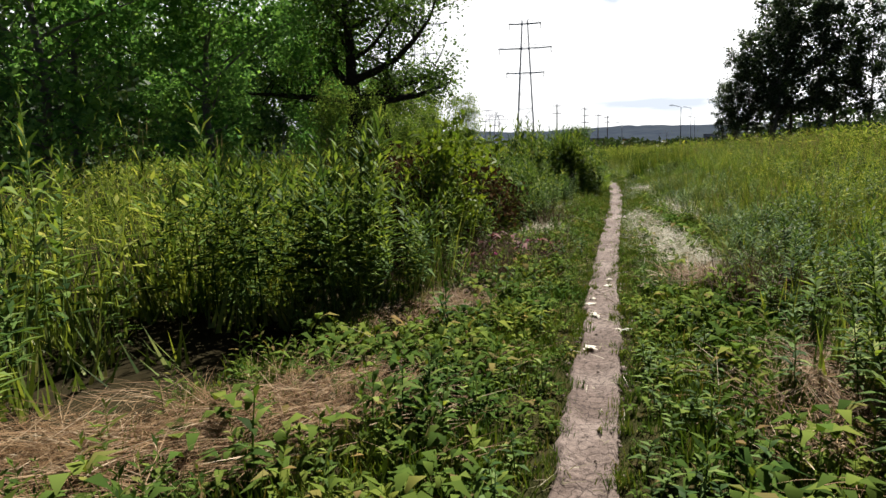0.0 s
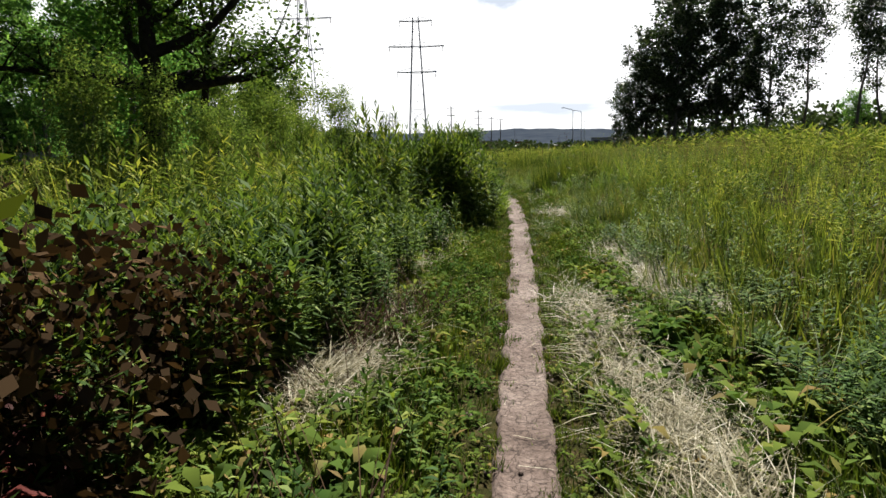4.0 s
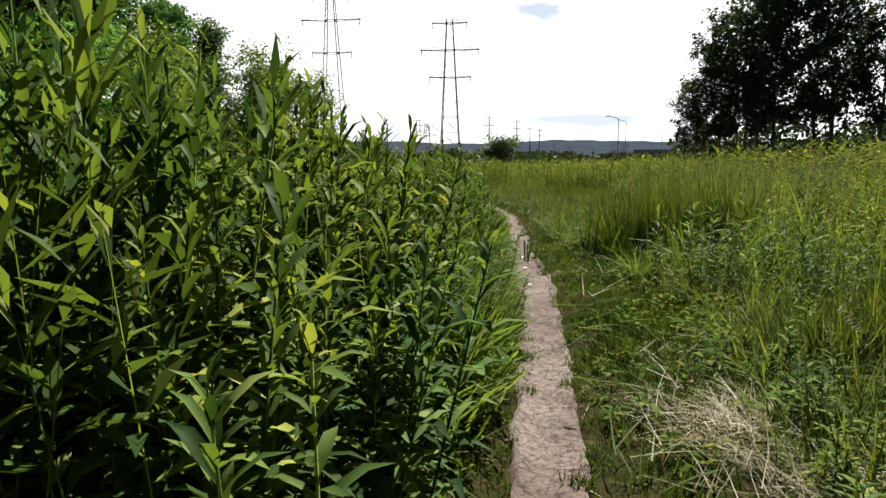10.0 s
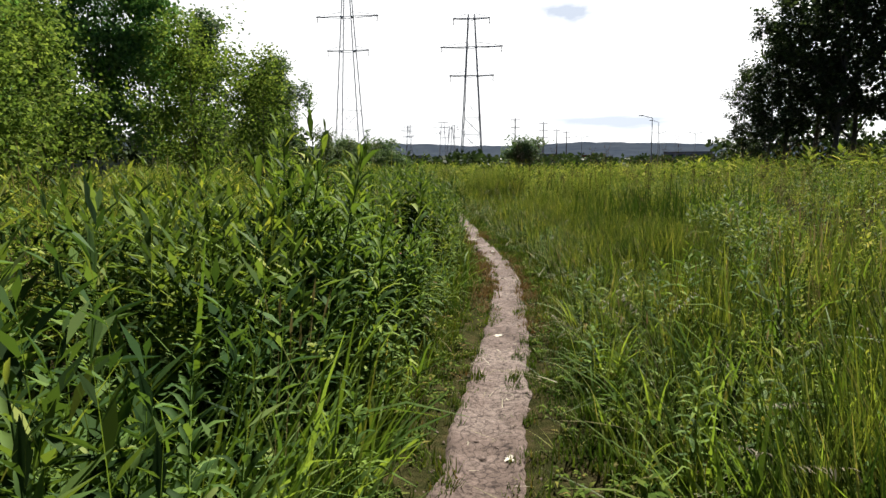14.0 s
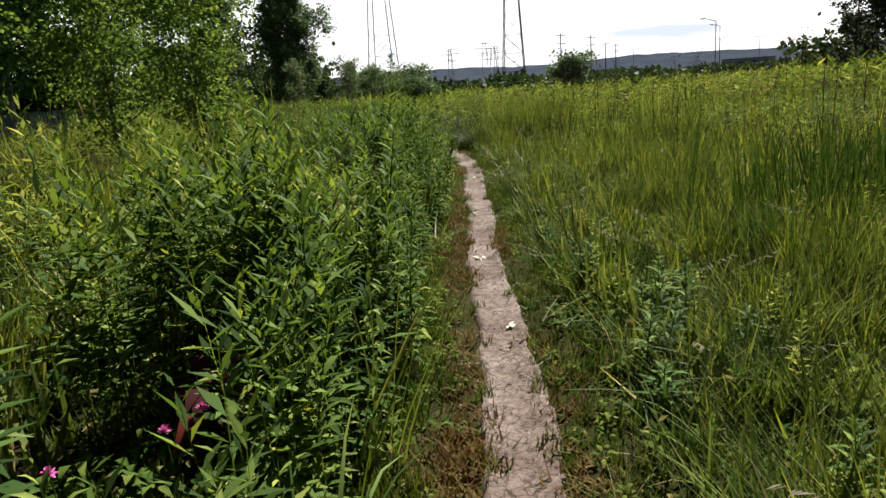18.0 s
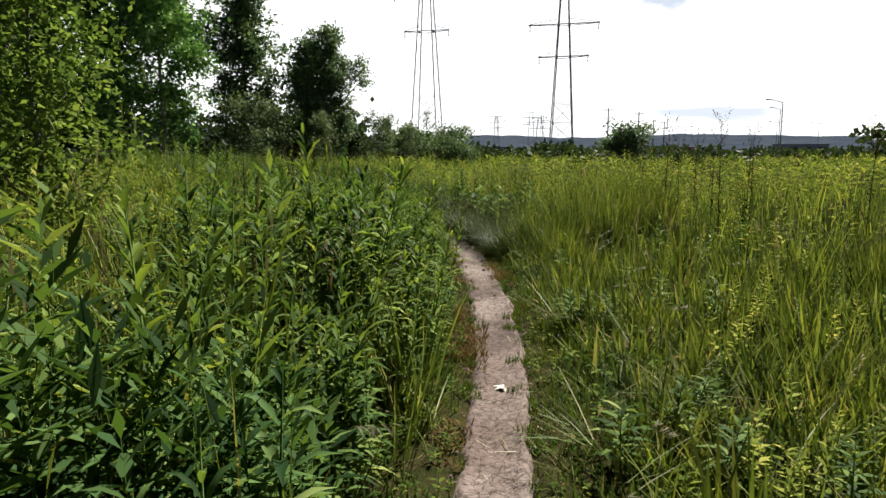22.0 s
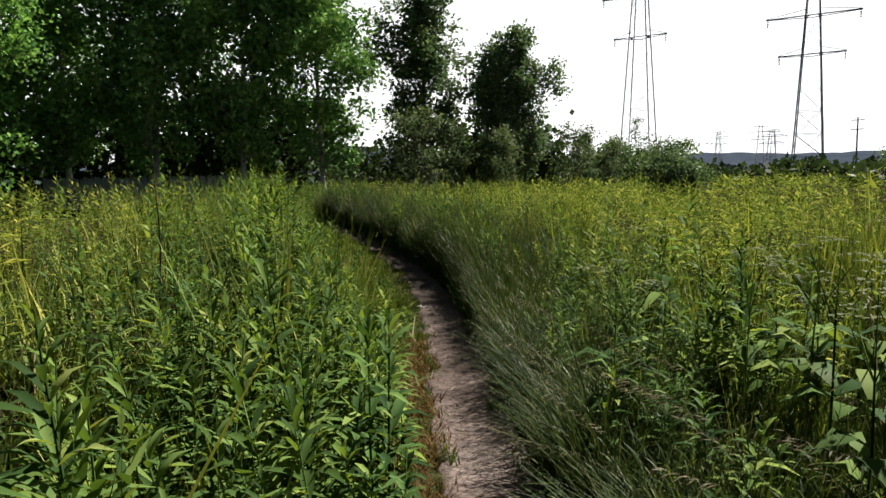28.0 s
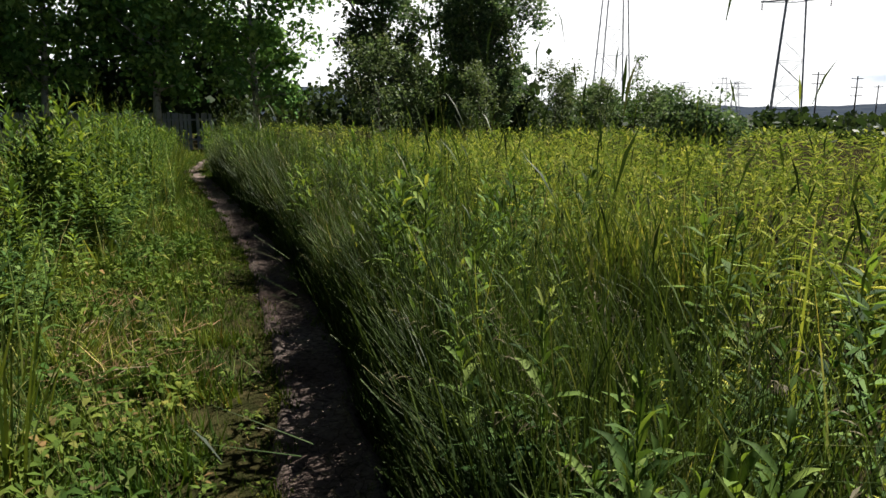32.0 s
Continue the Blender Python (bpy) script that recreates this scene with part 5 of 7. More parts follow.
def build_straw():
    straw_patch("brown_straw", BROWN_SPOTS, 1050, M_STRAW, "flattened dry orange-brown straw on the ground", 0.36)
    straw_patch("bleached_straw", PALE_SPOTS, 2000, M_PALE, "bleached fallen grass stalks beside the path", 0.34)
    straw_patch("corner_straw", [(-11.7, 58.6, 0.2, 0.4, 2.3), (-12.6, 59.2, 0.15, 0.3, 2.3)], 34, M_STRAW, "thin brown straw on the trampled corner", 0.22)
    straw_patch("withered_stems", [(-1.2, 8.2, 0.3, 0.7, 1.2), (-1.3, 7.2, 0.3, 0.6, 0.8), (1.5, 6.6, 0.25, 0.4, 1.3), (-1.0, 12.6, 0.25, 0.6, 1.4)],
                190, M_BROWN, "dark withered stems lying in the weeds", 0.6, 0.5, 0.007)
    # thin straws scattered on the bare earth
    xy, y, d = along(1900, -0.24, 0.24)
    xy = xy[keep_share(np.interp(y, [0, 9, 14, 24, 30, 38, 60], [1, 0.9, 0.4, 0.7, 1, 0.6, 0.4]))]
    pats = [blade((0, 0, 0), 0, L, 0.0045, 1.52, RNG.uniform(-0.15, 0.15), 2) for L in (0.05, 0.07, 0.1, 0.13, 0.18)]
    v, q = scatter(pats, xy, land(*xy.T) - 0.004, RNG.uniform(0.4, 1.4, len(xy)))
    stuff("path_litter", v, q, M_PALE, "thin dry grass bits lying on the earth path", "litter")


def build_dry_stalks():
    """Thin straw-coloured stalks with narrow spikes, standing among the green grass."""
    pats = []
    for _ in range(6):
        out = []
        for k in range(5):
            a, r = RNG.uniform(0, 6.28), 0.12 * math.sqrt(RNG.uniform(0, 1))
            v, q = blade((r * math.cos(a), r * math.sin(a), 0), RNG.uniform(0, 6.28), RNG.uniform(0.7, 1.15), 0.0045, RNG.uniform(0, 0.12), RNG.uniform(0.0, 0.3), 2)
            out.append((v, q))
            e, d = v[-1], v[-1] - v[-3]
            d = d / (np.linalg.norm(d) + 1e-9)
            out.append(leaf(e - d * 0.1, math.atan2(d[1], d[0]), math.asin(max(-1, min(1, d[2]))), RNG.uniform(0.12, 0.2), 0.013, 0.0, True))
        pats.append(merge(out))
    n = 9000
    xy = np.stack([RNG.uniform(-12, 12, n), RNG.uniform(4, 66, n)], 1)
    i, d = side_of(xy)
    y = TRACK[i, 1]
    edge, hh = plant_height(y, d)
    want = np.where(d > 0, np.interp(y, [4, 12, 18, 34, 46, 60], [0.15, 0.3, 0.5, 0.9, 0.5, 0.05]), np.interp(y, [4, 22, 34, 50, 60], [0.03, 0.1, 0.2, 0.1, 0.08]))
    ok = (np.abs(d) > edge * 0.9) & keep_share(want * np.clip(0.35 + 1.3 * wave(xy[:, 0], xy[:, 1], 1.1, 57), 0.03, 1)) & open_spots(xy)
    xy, hh = xy[ok], hh[ok]
    size = hh * RNG.uniform(0.7, 1.2, len(xy))
    v, q = scatter(pats, xy, land(*xy.T) - 0.03, np.full(len(xy), 1.0), 0.07, size)
    stuff("dry_grass_stalks", v, trodden(v, q), M_DRY, "thin straw-brown stalks standing in the green grass", "grass")


def build_fields():
    # weeds from four to fourteen metres off the path
    n = 25000
    xy = np.stack([RNG.uniform(-24, 22, n), RNG.uniform(-8, 84, n)], 1)
    i, d = side_of(xy)
    a = np.abs(d)
    y = TRACK[i, 1]
    _, hh = plant_height(y, d)
    near = (a > 3.6) & (a < 15) & keep_share(np.clip(1.25 - a / 16, 0.2, 1) * np.clip(0.8 + 1.1 * wave(xy[:, 0], xy[:, 1], 1.5, 54), 0.15, 1))
    herbs = near & keep_share(np.where(d < 0, 0.62, np.interp(y, [50, 58], [0.34, 0.75])) + 0.3 * wave(xy[:, 0], xy[:, 1], 0.7, 51))
    for ok, pats, name, mat, label, cat in ((herbs, FAR_HERBS, "weed_field", M_FIELD, "sunlit yellow-green field of tall weeds", "weeds"),
                                            (near & ~herbs, FAR_TUFTS, "grass_field", M_FIELD, "wide field of tall grass", "grass")):
        p = xy[ok]
        size = hh[ok] * RNG.uniform(0.55, 1.05, len(p)) * (1 + 0.26 * wave(p[:, 0], p[:, 1], 1.5, 54) + 0.24 * wave(p[:, 0], p[:, 1], 4.2, 58))
        v, q = scatter(pats, p, land(*p.T) - 0.02, np.clip(size, 0.9, 1.4) * 1.15, 0.08, size)
        stuff(name, v, q, mat, label, cat)
    # tall leafy weeds in the field inside the bend
    p, y, d = along(4200, 2.2, 11.0, 53.0, 74.0)
    p = p[keep_share(np.clip(0.7 + 0.9 * gaps(p), 0.15, 1))]
    size = RNG.uniform(0.7, 1.12, len(p)) * (1 + 0.2 * wave(p[:, 0], p[:, 1], 1.5, 54))
    v, q = scatter(FAR_HERBS, p, land(*p.T) - 0.02, np.clip(size, 0.9, 1.3), 0.1, size)
    stuff("bend_weeds", v, q, M_FIELD, "tall yellow-green leafy weeds filling the field inside the bend", "weeds")
    # small-leaved bushy weeds mixed into the grass on the right
    xy, y, d = along(16000, 0.5, 9.0, 14.0, 60.0, 1.6)
    edge, hh = plant_height(y, d)
    ok = (d > edge + 0.15) & keep_share(np.clip(0.25 + 1.3 * wave(xy[:, 0], xy[:, 1], 1.9, 59), 0.05, 1) * np.clip(0.6 + 1.3 * gaps(xy), 0.05, 1) * np.interp(y, [14, 26, 34], [0.35, 0.6, 1])) & open_spots(xy)
    p = xy[ok]
    size = hh[ok] * RNG.uniform(0.5, 0.98, len(p)) * (1 + 0.3 * wave(p[:, 0], p[:, 1], 4.2, 60))
    bushy = [herb(1.0, n, l, True, w, 0.25) for n, l, w in ((38, 0.075, 0.34), (44, 0.065, 0.38), (34, 0.085, 0.3))]
    v, q = scatter(bushy, p, land(*p.T) - 0.03, np.clip(size, 0.8, 1.2), 0.12, size)
    stuff("leafy_meadow_weeds", v, trodden(v, q), M_FIELD, "small-leaved olive green weeds mixed into the grass", "weeds")
    # dark bushy clumps standing out of the grass
    spots = []
    for x, y, d, r in zip(RNG.uniform(2.4, 10, 70), RNG.uniform(11, 52, 70), RNG.uniform(0.2, 0.5, 70), RNG.uniform(0.7, 1.1, 70)):
        spots.append(np.stack([x + RNG.normal(0, d, 20), y + RNG.normal(0, d * 0.7, 20), np.full(20, r)], 1))
    c = np.concatenate(spots)
    size = c[:, 2] * RNG.uniform(0.65, 1.1, len(c))
    v, q = scatter(DEEP, c[:, :2], land(c[:, 0], c[:, 1]) - 0.03, np.clip(size, 0.9, 1.2), 0.1, size)
    stuff("weed_clumps", v, q, M_HERB, "dark green bushy weed clumps standing in the open meadow", "weeds")
    # the distance
    n = 7000
    r = 14 + 110 * RNG.uniform(0, 1, n) ** 1.5
    t = RNG.uniform(-1.35, 1.35, n)
    xy = np.stack([np.sin(t) * r - 2, np.cos(t) * r + 30 - 14 * RNG.uniform(0, 1, n)], 1)
    i, d = side_of(xy)
    ok = np.abs(d) > 12
    xy, d = xy[ok], d[ok]
    pats = [herb(1.0, 9, 0.33, True, 0.26) for _ in range(4)]
    size = RNG.uniform(0.8, 1.25, len(xy)) * (1 + 0.2 * wave(xy[:, 0], xy[:, 1], 0.3, 53))
    v, q = scatter(pats, xy, land(*xy.T) - 0.03, size * 1.4, 0.08, size)
    stuff("far_meadow", v, q, M_FIELD, "far sunlit meadow of yellow-green weeds", "weeds")


def build_umbels():
    spots = []
    for x, y, s, k in ((-4.75, 54.4, 0.5, 15), (-4.0, 55.6, 0.8, 10), (-3.0, 55.6, 0.8, 6)):
        for _ in range(k):
            spots.append((x + RNG.normal(0, s), y + RNG.normal(0, s)))
    xy = np.array(spots)
    _, d = side_of(xy)
    xy = xy[np.abs(d) > 0.6]
    both = [umbel(1.0) for _ in range(4)]
    z, size = land(*xy.T) - 0.02, RNG.uniform(0.85, 1.15, len(xy))
    yaw = RNG.uniform(0, 6.28, len(xy))
    state = RNG.get_state()
    v, q = scatter([g for g, _ in both], xy, z, size, 0.05, yaw=yaw)
    stuff("umbel_stems", v, q, M_HERB, "green stems and leaves of cow parsley", "weeds")
    RNG.set_state(state)
    v, q = scatter([c for _, c in both], xy, z, size, 0.05, yaw=yaw)
    stuff("umbel_flowers", v, q, M_UMBEL, "flat cream-white cow parsley flower heads", "flowers")


build_herbs()
build_tall_grass()
build_reeds()
build_undergrowth()
build_overhang()
build_turf()
build_straw()
build_dry_stalks()
build_fields()
build_umbels()

# ---- trees ----
def tree_mesh(seed, h, trunk_r, first, spread, shape, limbs, clumps, leaves, leaf_size, clump_r, rise=0.5, droop=0.0, crook=0.05, low_limbs=(), slim=0.34, ragged=1.0):
    """Trunk with limbs and twigs (one mesh) and a crown of single leaves in loose clumps (another)."""
    r = np.random.RandomState(seed)
    wood, tips = [], []
    k = 9
    tr = np.zeros((k, 3))
    tr[:, 2] = np.linspace(0, h * 0.93, k)
    tr[1:, :2] = np.cumsum(r.normal(0, crook * h / k, (k - 1, 2)), 0)
    rad = trunk_r * (1 - 0.88 * np.linspace(0, 1, k) ** 0.9)
    rad[0] *= 1.35
    wood.append(tube(tr, rad, 8))
    for j in range(limbs + len(low_limbs)):
        if j < limbs:
            f = first + (0.98 - first) * (j + r.uniform(0, 0.8)) / limbs
            az = j * 2.4 + r.uniform(-0.5, 0.5)
            ln = spread * shape((f - first) / (1 - first)) * r.uniform(1 - 0.35 * ragged, 1 + 0.2 * ragged)
            up = rise + 0.5 * f
        else:
            f, az, ln, up = low_limbs[j - limbs]
        p0 = np.array([np.interp(f * h, tr[:, 2], tr[:, i]) for i in range(3)])
        m = 6
        pts = [p0]
        d = np.array([math.cos(az), math.sin(az), up])
        for s in range(1, m):
            d = d + r.normal(0, 0.16, 3) + np.array([0, 0, 0.06 - droop * s / m])
            d = d / np.linalg.norm(d)
            pts.append(pts[-1] + d * ln / (m - 1))
        lr = np.interp(f * h, tr[:, 2], rad) * (0.55 if j < limbs else 0.8)
        wood.append(tube(pts, lr * np.linspace(1, 0.16, m), 5))
        n_sub = max(2, int(clumps * ln / spread))
        for s in range(n_sub):
            g = r.uniform(0.3, 1.0)
            b = np.array([np.interp(g * (m - 1), range(m), np.array(pts)[:, i]) for i in range(3)])
            o = r.normal(0, 1, 3) * np.array([1, 1, 0.7])
            o = o / np.linalg.norm(o) * ln * r.uniform(0.12, 0.34)
            o[2] += 0.1 * ln * (1 - droop * 3)
            e = b + o
            wood.append(tube([b, b + o * 0.5 + r.normal(0, 0.02, 3), e], [lr * 0.25 * (1.1 - g * 0.7), lr * 0.14, lr * 0.05], 3))
            tips.append(e)
            tips.append(b + o * 0.55)
    tips.append(tr[-1])
    tips = np.array(tips)
    n = leaves
    c = tips[r.randint(0, len(tips), n)]
    off = r.normal(0, 1, (n, 3)) * clump_r * np.array([1, 1, 0.75])
    if droop > 0.05:
        off[:, 2] -= np.abs(r.normal(0, 1, n)) * clump_r * droop * 4
    c = c + off
    c[:, 2] = np.maximum(c[:, 2], 0.25)
    up = r.normal(0, 0.75, (n, 3)) + np.array([0, 0, 1.0 - droop])
    up /= np.linalg.norm(up, axis=1)[:, None]
    d = np.cross(up, r.normal(0, 1, (n, 3))) + np.array([0, 0, -0.2 - droop])
    d /= np.linalg.norm(d, axis=1)[:, None]
    s = np.cross(d, up)
    s /= np.linalg.norm(s, axis=1)[:, None] + 1e-9
    up = np.cross(s, d)
    L = leaf_size * r.uniform(0.6, 1.35, n)[:, None]
    v = np.stack([c, c + d * L * 0.5 + s * L * slim + up * L * 0.08, c + d * L, c + d * L * 0.5 - s * L * slim + up * L * 0.08], 1).reshape(-1, 3)
    q = np.arange(n * 4).reshape(-1, 4)
    return merge(wood), (v, q)


def tree(name, label, bark, foliage, category="tree", group="", **kw):
    (wv, wq), (lv, lq) = tree_mesh(**kw)
    root = tagged(new(name), label, category, group)
    t = new("trunk", raw_mesh("trunk", wv, wq, bark, True))
    c = new("crown", raw_mesh("crown", lv, lq, foliage))
    t.parent = c.parent = root
    return root


def stand(thing, spots):
    """Sets the pattern tree at the first spot and copies at the rest: x, y, turn, size."""
    for k, (x, y, turn, size) in enumerate(spots):
        m = pose(x, y, float(land(x, y)) - 0.05, 0, 0, turn) @ Matrix.Diagonal((size, size, size * (0.94 + 0.12 * ((k * 37) % 10) / 10), 1))
        if k == 0:
            first = m
        else:
            copy_thing(thing, m)
    thing.matrix_basis = first


ROUND = lambda f: 0.35 + 0.75 * math.sin(min(1, 0.12 + f * 0.9) * math.pi)
COLUMN = lambda f: 0.75 + 0.35 * math.sin(f * math.pi) - 0.55 * f
CONE = lambda f: 1.05 - 0.75 * f

oak = tree("oak_tree", "old dark gnarled oak with crooked low limbs behind the weeds", M_BARK, M_OAK, seed=5, h=10.5, trunk_r=0.46, first=0.5, spread=4.6, shape=ROUND,
           limbs=13, clumps=14, leaves=18000, leaf_size=0.15, clump_r=0.34, rise=0.25, crook=0.1,
           low_limbs=((0.33, 0.5, 4.4, 0.22), (0.36, 0.75, 5.0, 0.45), (0.34, 3.7, 4.5, 0.35), (0.44, 0.3, 5.2, 0.4), (0.4, 2.2, 4.0, 0.4)))
stand(oak, [(-10.05, 26.4, 0, 1.0)])
oak2 = tree("oak_tree", "slim dark oak standing beside the old one", M_BARK, M_OAK, seed=6, h=9.5, trunk_r=0.2, first=0.42, spread=3.4, shape=ROUND,
            limbs=10, clumps=11, leaves=8000, leaf_size=0.14, clump_r=0.34, rise=0.3, crook=0.08)
stand(oak2, [(-9.2, 29.2, 40, 1.0)])

wood_a = tree("broadleaf_tree", "leafy dark green tree at the meadow's edge", M_GREYBARK, M_WOOD, group="trees of the left wood", seed=8, h=10, trunk_r=0.17, first=0.1, spread=3.0, shape=ROUND,
              limbs=24, clumps=9, leaves=9500, leaf_size=0.2, clump_r=0.38, rise=0.35, ragged=1.5)
stand(wood_a, [(-12.6, 20.5, 10, 1.0), (-15.0, 16.0, 200, 1.05), (-15.5, 25.5, 70, 1.1), (-18.5, 21, 300, 1.15), (-14.2, 33, 250, 0.95),
               (-16.5, 39.5, 150, 0.95), (-20, 47, 80, 1.0), (-38.4, 63.6, 20, 1.15), (-42.5, 60.0, 120, 1.2), (36, 78, 40, 0.62), (40, 75, 190, 0.7), (44.5, 72, 280, 0.66), (48.5, 69, 100, 0.72)])
shrub = tree("sallow_shrub", "bushy bright green sallow shrub in the weeds", M_GREYBARK, M_SHRUB, category="shrub", group="sallow shrubs", seed=9, h=4.6, trunk_r=0.06, first=0.06, spread=1.9,
             shape=ROUND, limbs=20, clumps=8, leaves=7600, leaf_size=0.105, clump_r=0.25, rise=0.75, ragged=1.6)
stand(shrub, [(-9.0, 47.6, 0, 1.05), (-11.8, 48.0, 90, 1.2), (-15.5, 45.5, 310, 1.35), (-8.3, 33.5, 40, 0.72), (-9.8, 36, 140, 0.85), (-11.3, 39, 260, 1.0), (-6.8, 31.2, 180, 0.55), (-7.6, 22.6, 30, 0.62), (-8.6, 21.0, 200, 0.7), (-6.0, 21.4, 110, 0.5)])
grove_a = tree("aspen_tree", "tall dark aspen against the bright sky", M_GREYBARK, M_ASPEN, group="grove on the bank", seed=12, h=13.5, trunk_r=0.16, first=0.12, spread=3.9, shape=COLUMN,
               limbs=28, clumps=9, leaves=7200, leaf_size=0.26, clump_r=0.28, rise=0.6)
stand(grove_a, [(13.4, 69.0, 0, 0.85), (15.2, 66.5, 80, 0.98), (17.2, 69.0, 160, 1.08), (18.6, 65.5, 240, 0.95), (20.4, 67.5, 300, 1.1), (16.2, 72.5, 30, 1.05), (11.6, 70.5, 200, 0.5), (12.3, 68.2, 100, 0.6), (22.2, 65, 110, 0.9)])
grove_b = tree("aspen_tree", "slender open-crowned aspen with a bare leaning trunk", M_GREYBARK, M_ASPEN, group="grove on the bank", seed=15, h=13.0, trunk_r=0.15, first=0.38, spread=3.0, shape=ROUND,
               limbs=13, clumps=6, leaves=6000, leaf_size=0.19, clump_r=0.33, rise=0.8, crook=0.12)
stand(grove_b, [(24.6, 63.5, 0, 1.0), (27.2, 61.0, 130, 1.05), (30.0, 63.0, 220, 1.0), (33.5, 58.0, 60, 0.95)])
poplar = tree("poplar_tree", "tall dark poplar with a ragged upright crown", M_GREYBARK, M_POPLAR, group="pair of poplars", seed=18, h=18.0, trunk_r=0.3, first=0.02, spread=7.6, shape=COLUMN,
              limbs=44, clumps=11, leaves=19000, leaf_size=0.36, clump_r=0.42, rise=0.85, ragged=1.6)
stand(poplar, [(-38.8, 97.5, 0, 1.0), (-30.4, 99.5, 140, 0.68), (-33.6, 101, 250, 0.66), (-26.4, 103, 60, 0.27)])
birch = tree("birch_tree", "tall birch with drooping leafy twigs", M_BIRCHBARK, M_BIRCH, group="row of birches", seed=21, h=17.5, trunk_r=0.2, first=0.13, spread=4.2, shape=ROUND,
             limbs=30, clumps=11, leaves=20000, leaf_size=0.31, clump_r=0.45, rise=0.5, droop=0.2, ragged=1.4)
stand(birch, [(-35.2, 82.0, 0, 1.0), (-38.6, 78.6, 70, 1.08), (-42.2, 75.0, 140, 0.98), (-45.8, 71.6, 210, 1.05), (-49.0, 67.0, 280, 1.0)])
young = tree("young_poplar", "young silvery poplar at the foot of the taller trees", M_GREYBARK, M_SILVER, group="young poplars", seed=24, h=5.2, trunk_r=0.05, first=0.05, spread=2.3, shape=ROUND,
             limbs=18, clumps=7, leaves=2300, leaf_size=0.2, clump_r=0.28, rise=0.9, ragged=1.6)
stand(young, [(-30.6, 86.5, 0, 1.0), (-27.5, 92, 90, 0.75), (-24.0, 95, 150, 0.8), (-21.5, 96, 240, 0.65), (-31.5, 91, 300, 0.8), (-19, 98, 20, 0.55)])
bush = tree("rounded_bush", "dark rounded bush on the far meadow", M_GREYBARK, M_POPLAR, category="bush", group="meadow bushes", seed=27, h=2.4, trunk_r=0.06, first=0.04, spread=1.6, shape=ROUND,
            limbs=18, clumps=7, leaves=3000, leaf_size=0.17, clump_r=0.24, rise=0.5, ragged=1.6)
stand(bush, [(-3.2, 109, 0, 1.6), (-13.6, 81.2, 160, 0.85), (-12.5, 81.6, 40, 0.7), (-26, 108, 100, 1.6), (-22, 112, 10, 1.5), (-4.4, 110, 80, 1.3)])
fir = tree("fir_sapling", "thin young fir sapling above the weeds", M_BARK, M_OAK, category="sapling", seed=29, h=5.0, trunk_r=0.035, first=0.25, spread=0.75, shape=CONE, limbs=22, clumps=3, leaves=900,
           leaf_size=0.1, clump_r=0.1, rise=0.15)
stand(fir, [(-17.4, 88.5, 0, 1.0)])

lime = tree("maple_sapling", "bright yellow-green maple sapling at the path side", M_GREYBARK, M_LIME, category="sapling", seed=33, h=2.5, trunk_r=0.018, first=0.2, spread=0.85, shape=ROUND, limbs=14, clumps=6,
            leaves=1500, leaf_size=0.15, clump_r=0.11, rise=0.6, droop=0.45, slim=0.17)
stand(lime, [(-1.95, 8.6, 0, 0.82)])
dead_bush = tree("withered_shrub", "tangled withered shrub with dark brown leaves", M_BARK, M_WITHER, category="shrub", group="withered shrubs", seed=37, h=1.35, trunk_r=0.014, first=0.1, spread=0.6, shape=ROUND, limbs=18, clumps=5,
                 leaves=1300, leaf_size=0.075, clump_r=0.13, rise=0.7, droop=0.3)
stand(dead_bush, [(-1.85, 9.7, 0, 1.0), (-2.35, 8.9, 120, 1.05), (-1.6, 10.6, 230, 0.8), (-2.9, 9.6, 300, 1.1), (-2.3, 7.7, 60, 0.6)])
stick = tree("bare_sapling", "thin bare sapling with few twigs in the weeds", M_BARK, M_SHRUB, category="sapling", seed=35, h=2.35, trunk_r=0.012, first=0.45, spread=0.5, shape=CONE, limbs=7, clumps=2, leaves=5,
             leaf_size=0.06, clump_r=0.03, rise=1.6)
stand(stick, [(-8.9, 53.8, 0, 1.0)])


def dock(x, y, h, turn):
    """A withered dock: dark ribbed stalk, drooping dark leaves, brown seed spikes."""
    root = tagged(new("dock_plant"), "dark dead-brown dock stalk standing in the grass", "plant", "dark dock stalks")
    r = np.random.RandomState(int(h * 100 + turn))
    v, q = tube([(0, 0, 0), (0.01, 0.0, h * 0.5), (0.03, 0.01, h)], [0.007, 0.006, 0.003], 6)
    new("stalk", raw_mesh("stalk", v, q, M_DARKSEED, True)).parent = root
    for k in range(7):
        z = h * (0.08 + 0.08 * k)
        new("leaf", raw_mesh("leaf", *leaf((0, 0, z), k * 2.4, 0.5, 0.24 * (1 - 0.07 * k), 0.06, 0.5), M_DOCK)).parent = root
    for k in range(6):
        a, z = k * 2.4 + r.uniform(-0.4, 0.4), h * (0.58 + 0.07 * k)
        foot = np.array([0.02, 0.006, z])
        tip = np.array([0.03, 0.01, h * 1.03]) if k == 5 else foot + np.array([math.cos(a) * 0.07, math.sin(a) * 0.07, 0.24 * h * r.uniform(0.7, 1.1)])
        out = [tube([foot, tip], [0.003, 0.0015], 4)]
        for j in range(22):
            e = foot + (tip - foot) * (0.2 + 0.8 * j / 22)
            out.append(leaf(e, r.uniform(0, 6.28), r.uniform(-0.3, 0.9), 0.02, 0.014, 0, True))
        new("seed_spike", raw_mesh("seed_spike", *merge(out), M_DARKSEED)).parent = root
    root.matrix_basis = pose(x, y, float(land(x, y)), 0, 0, turn)
    return root


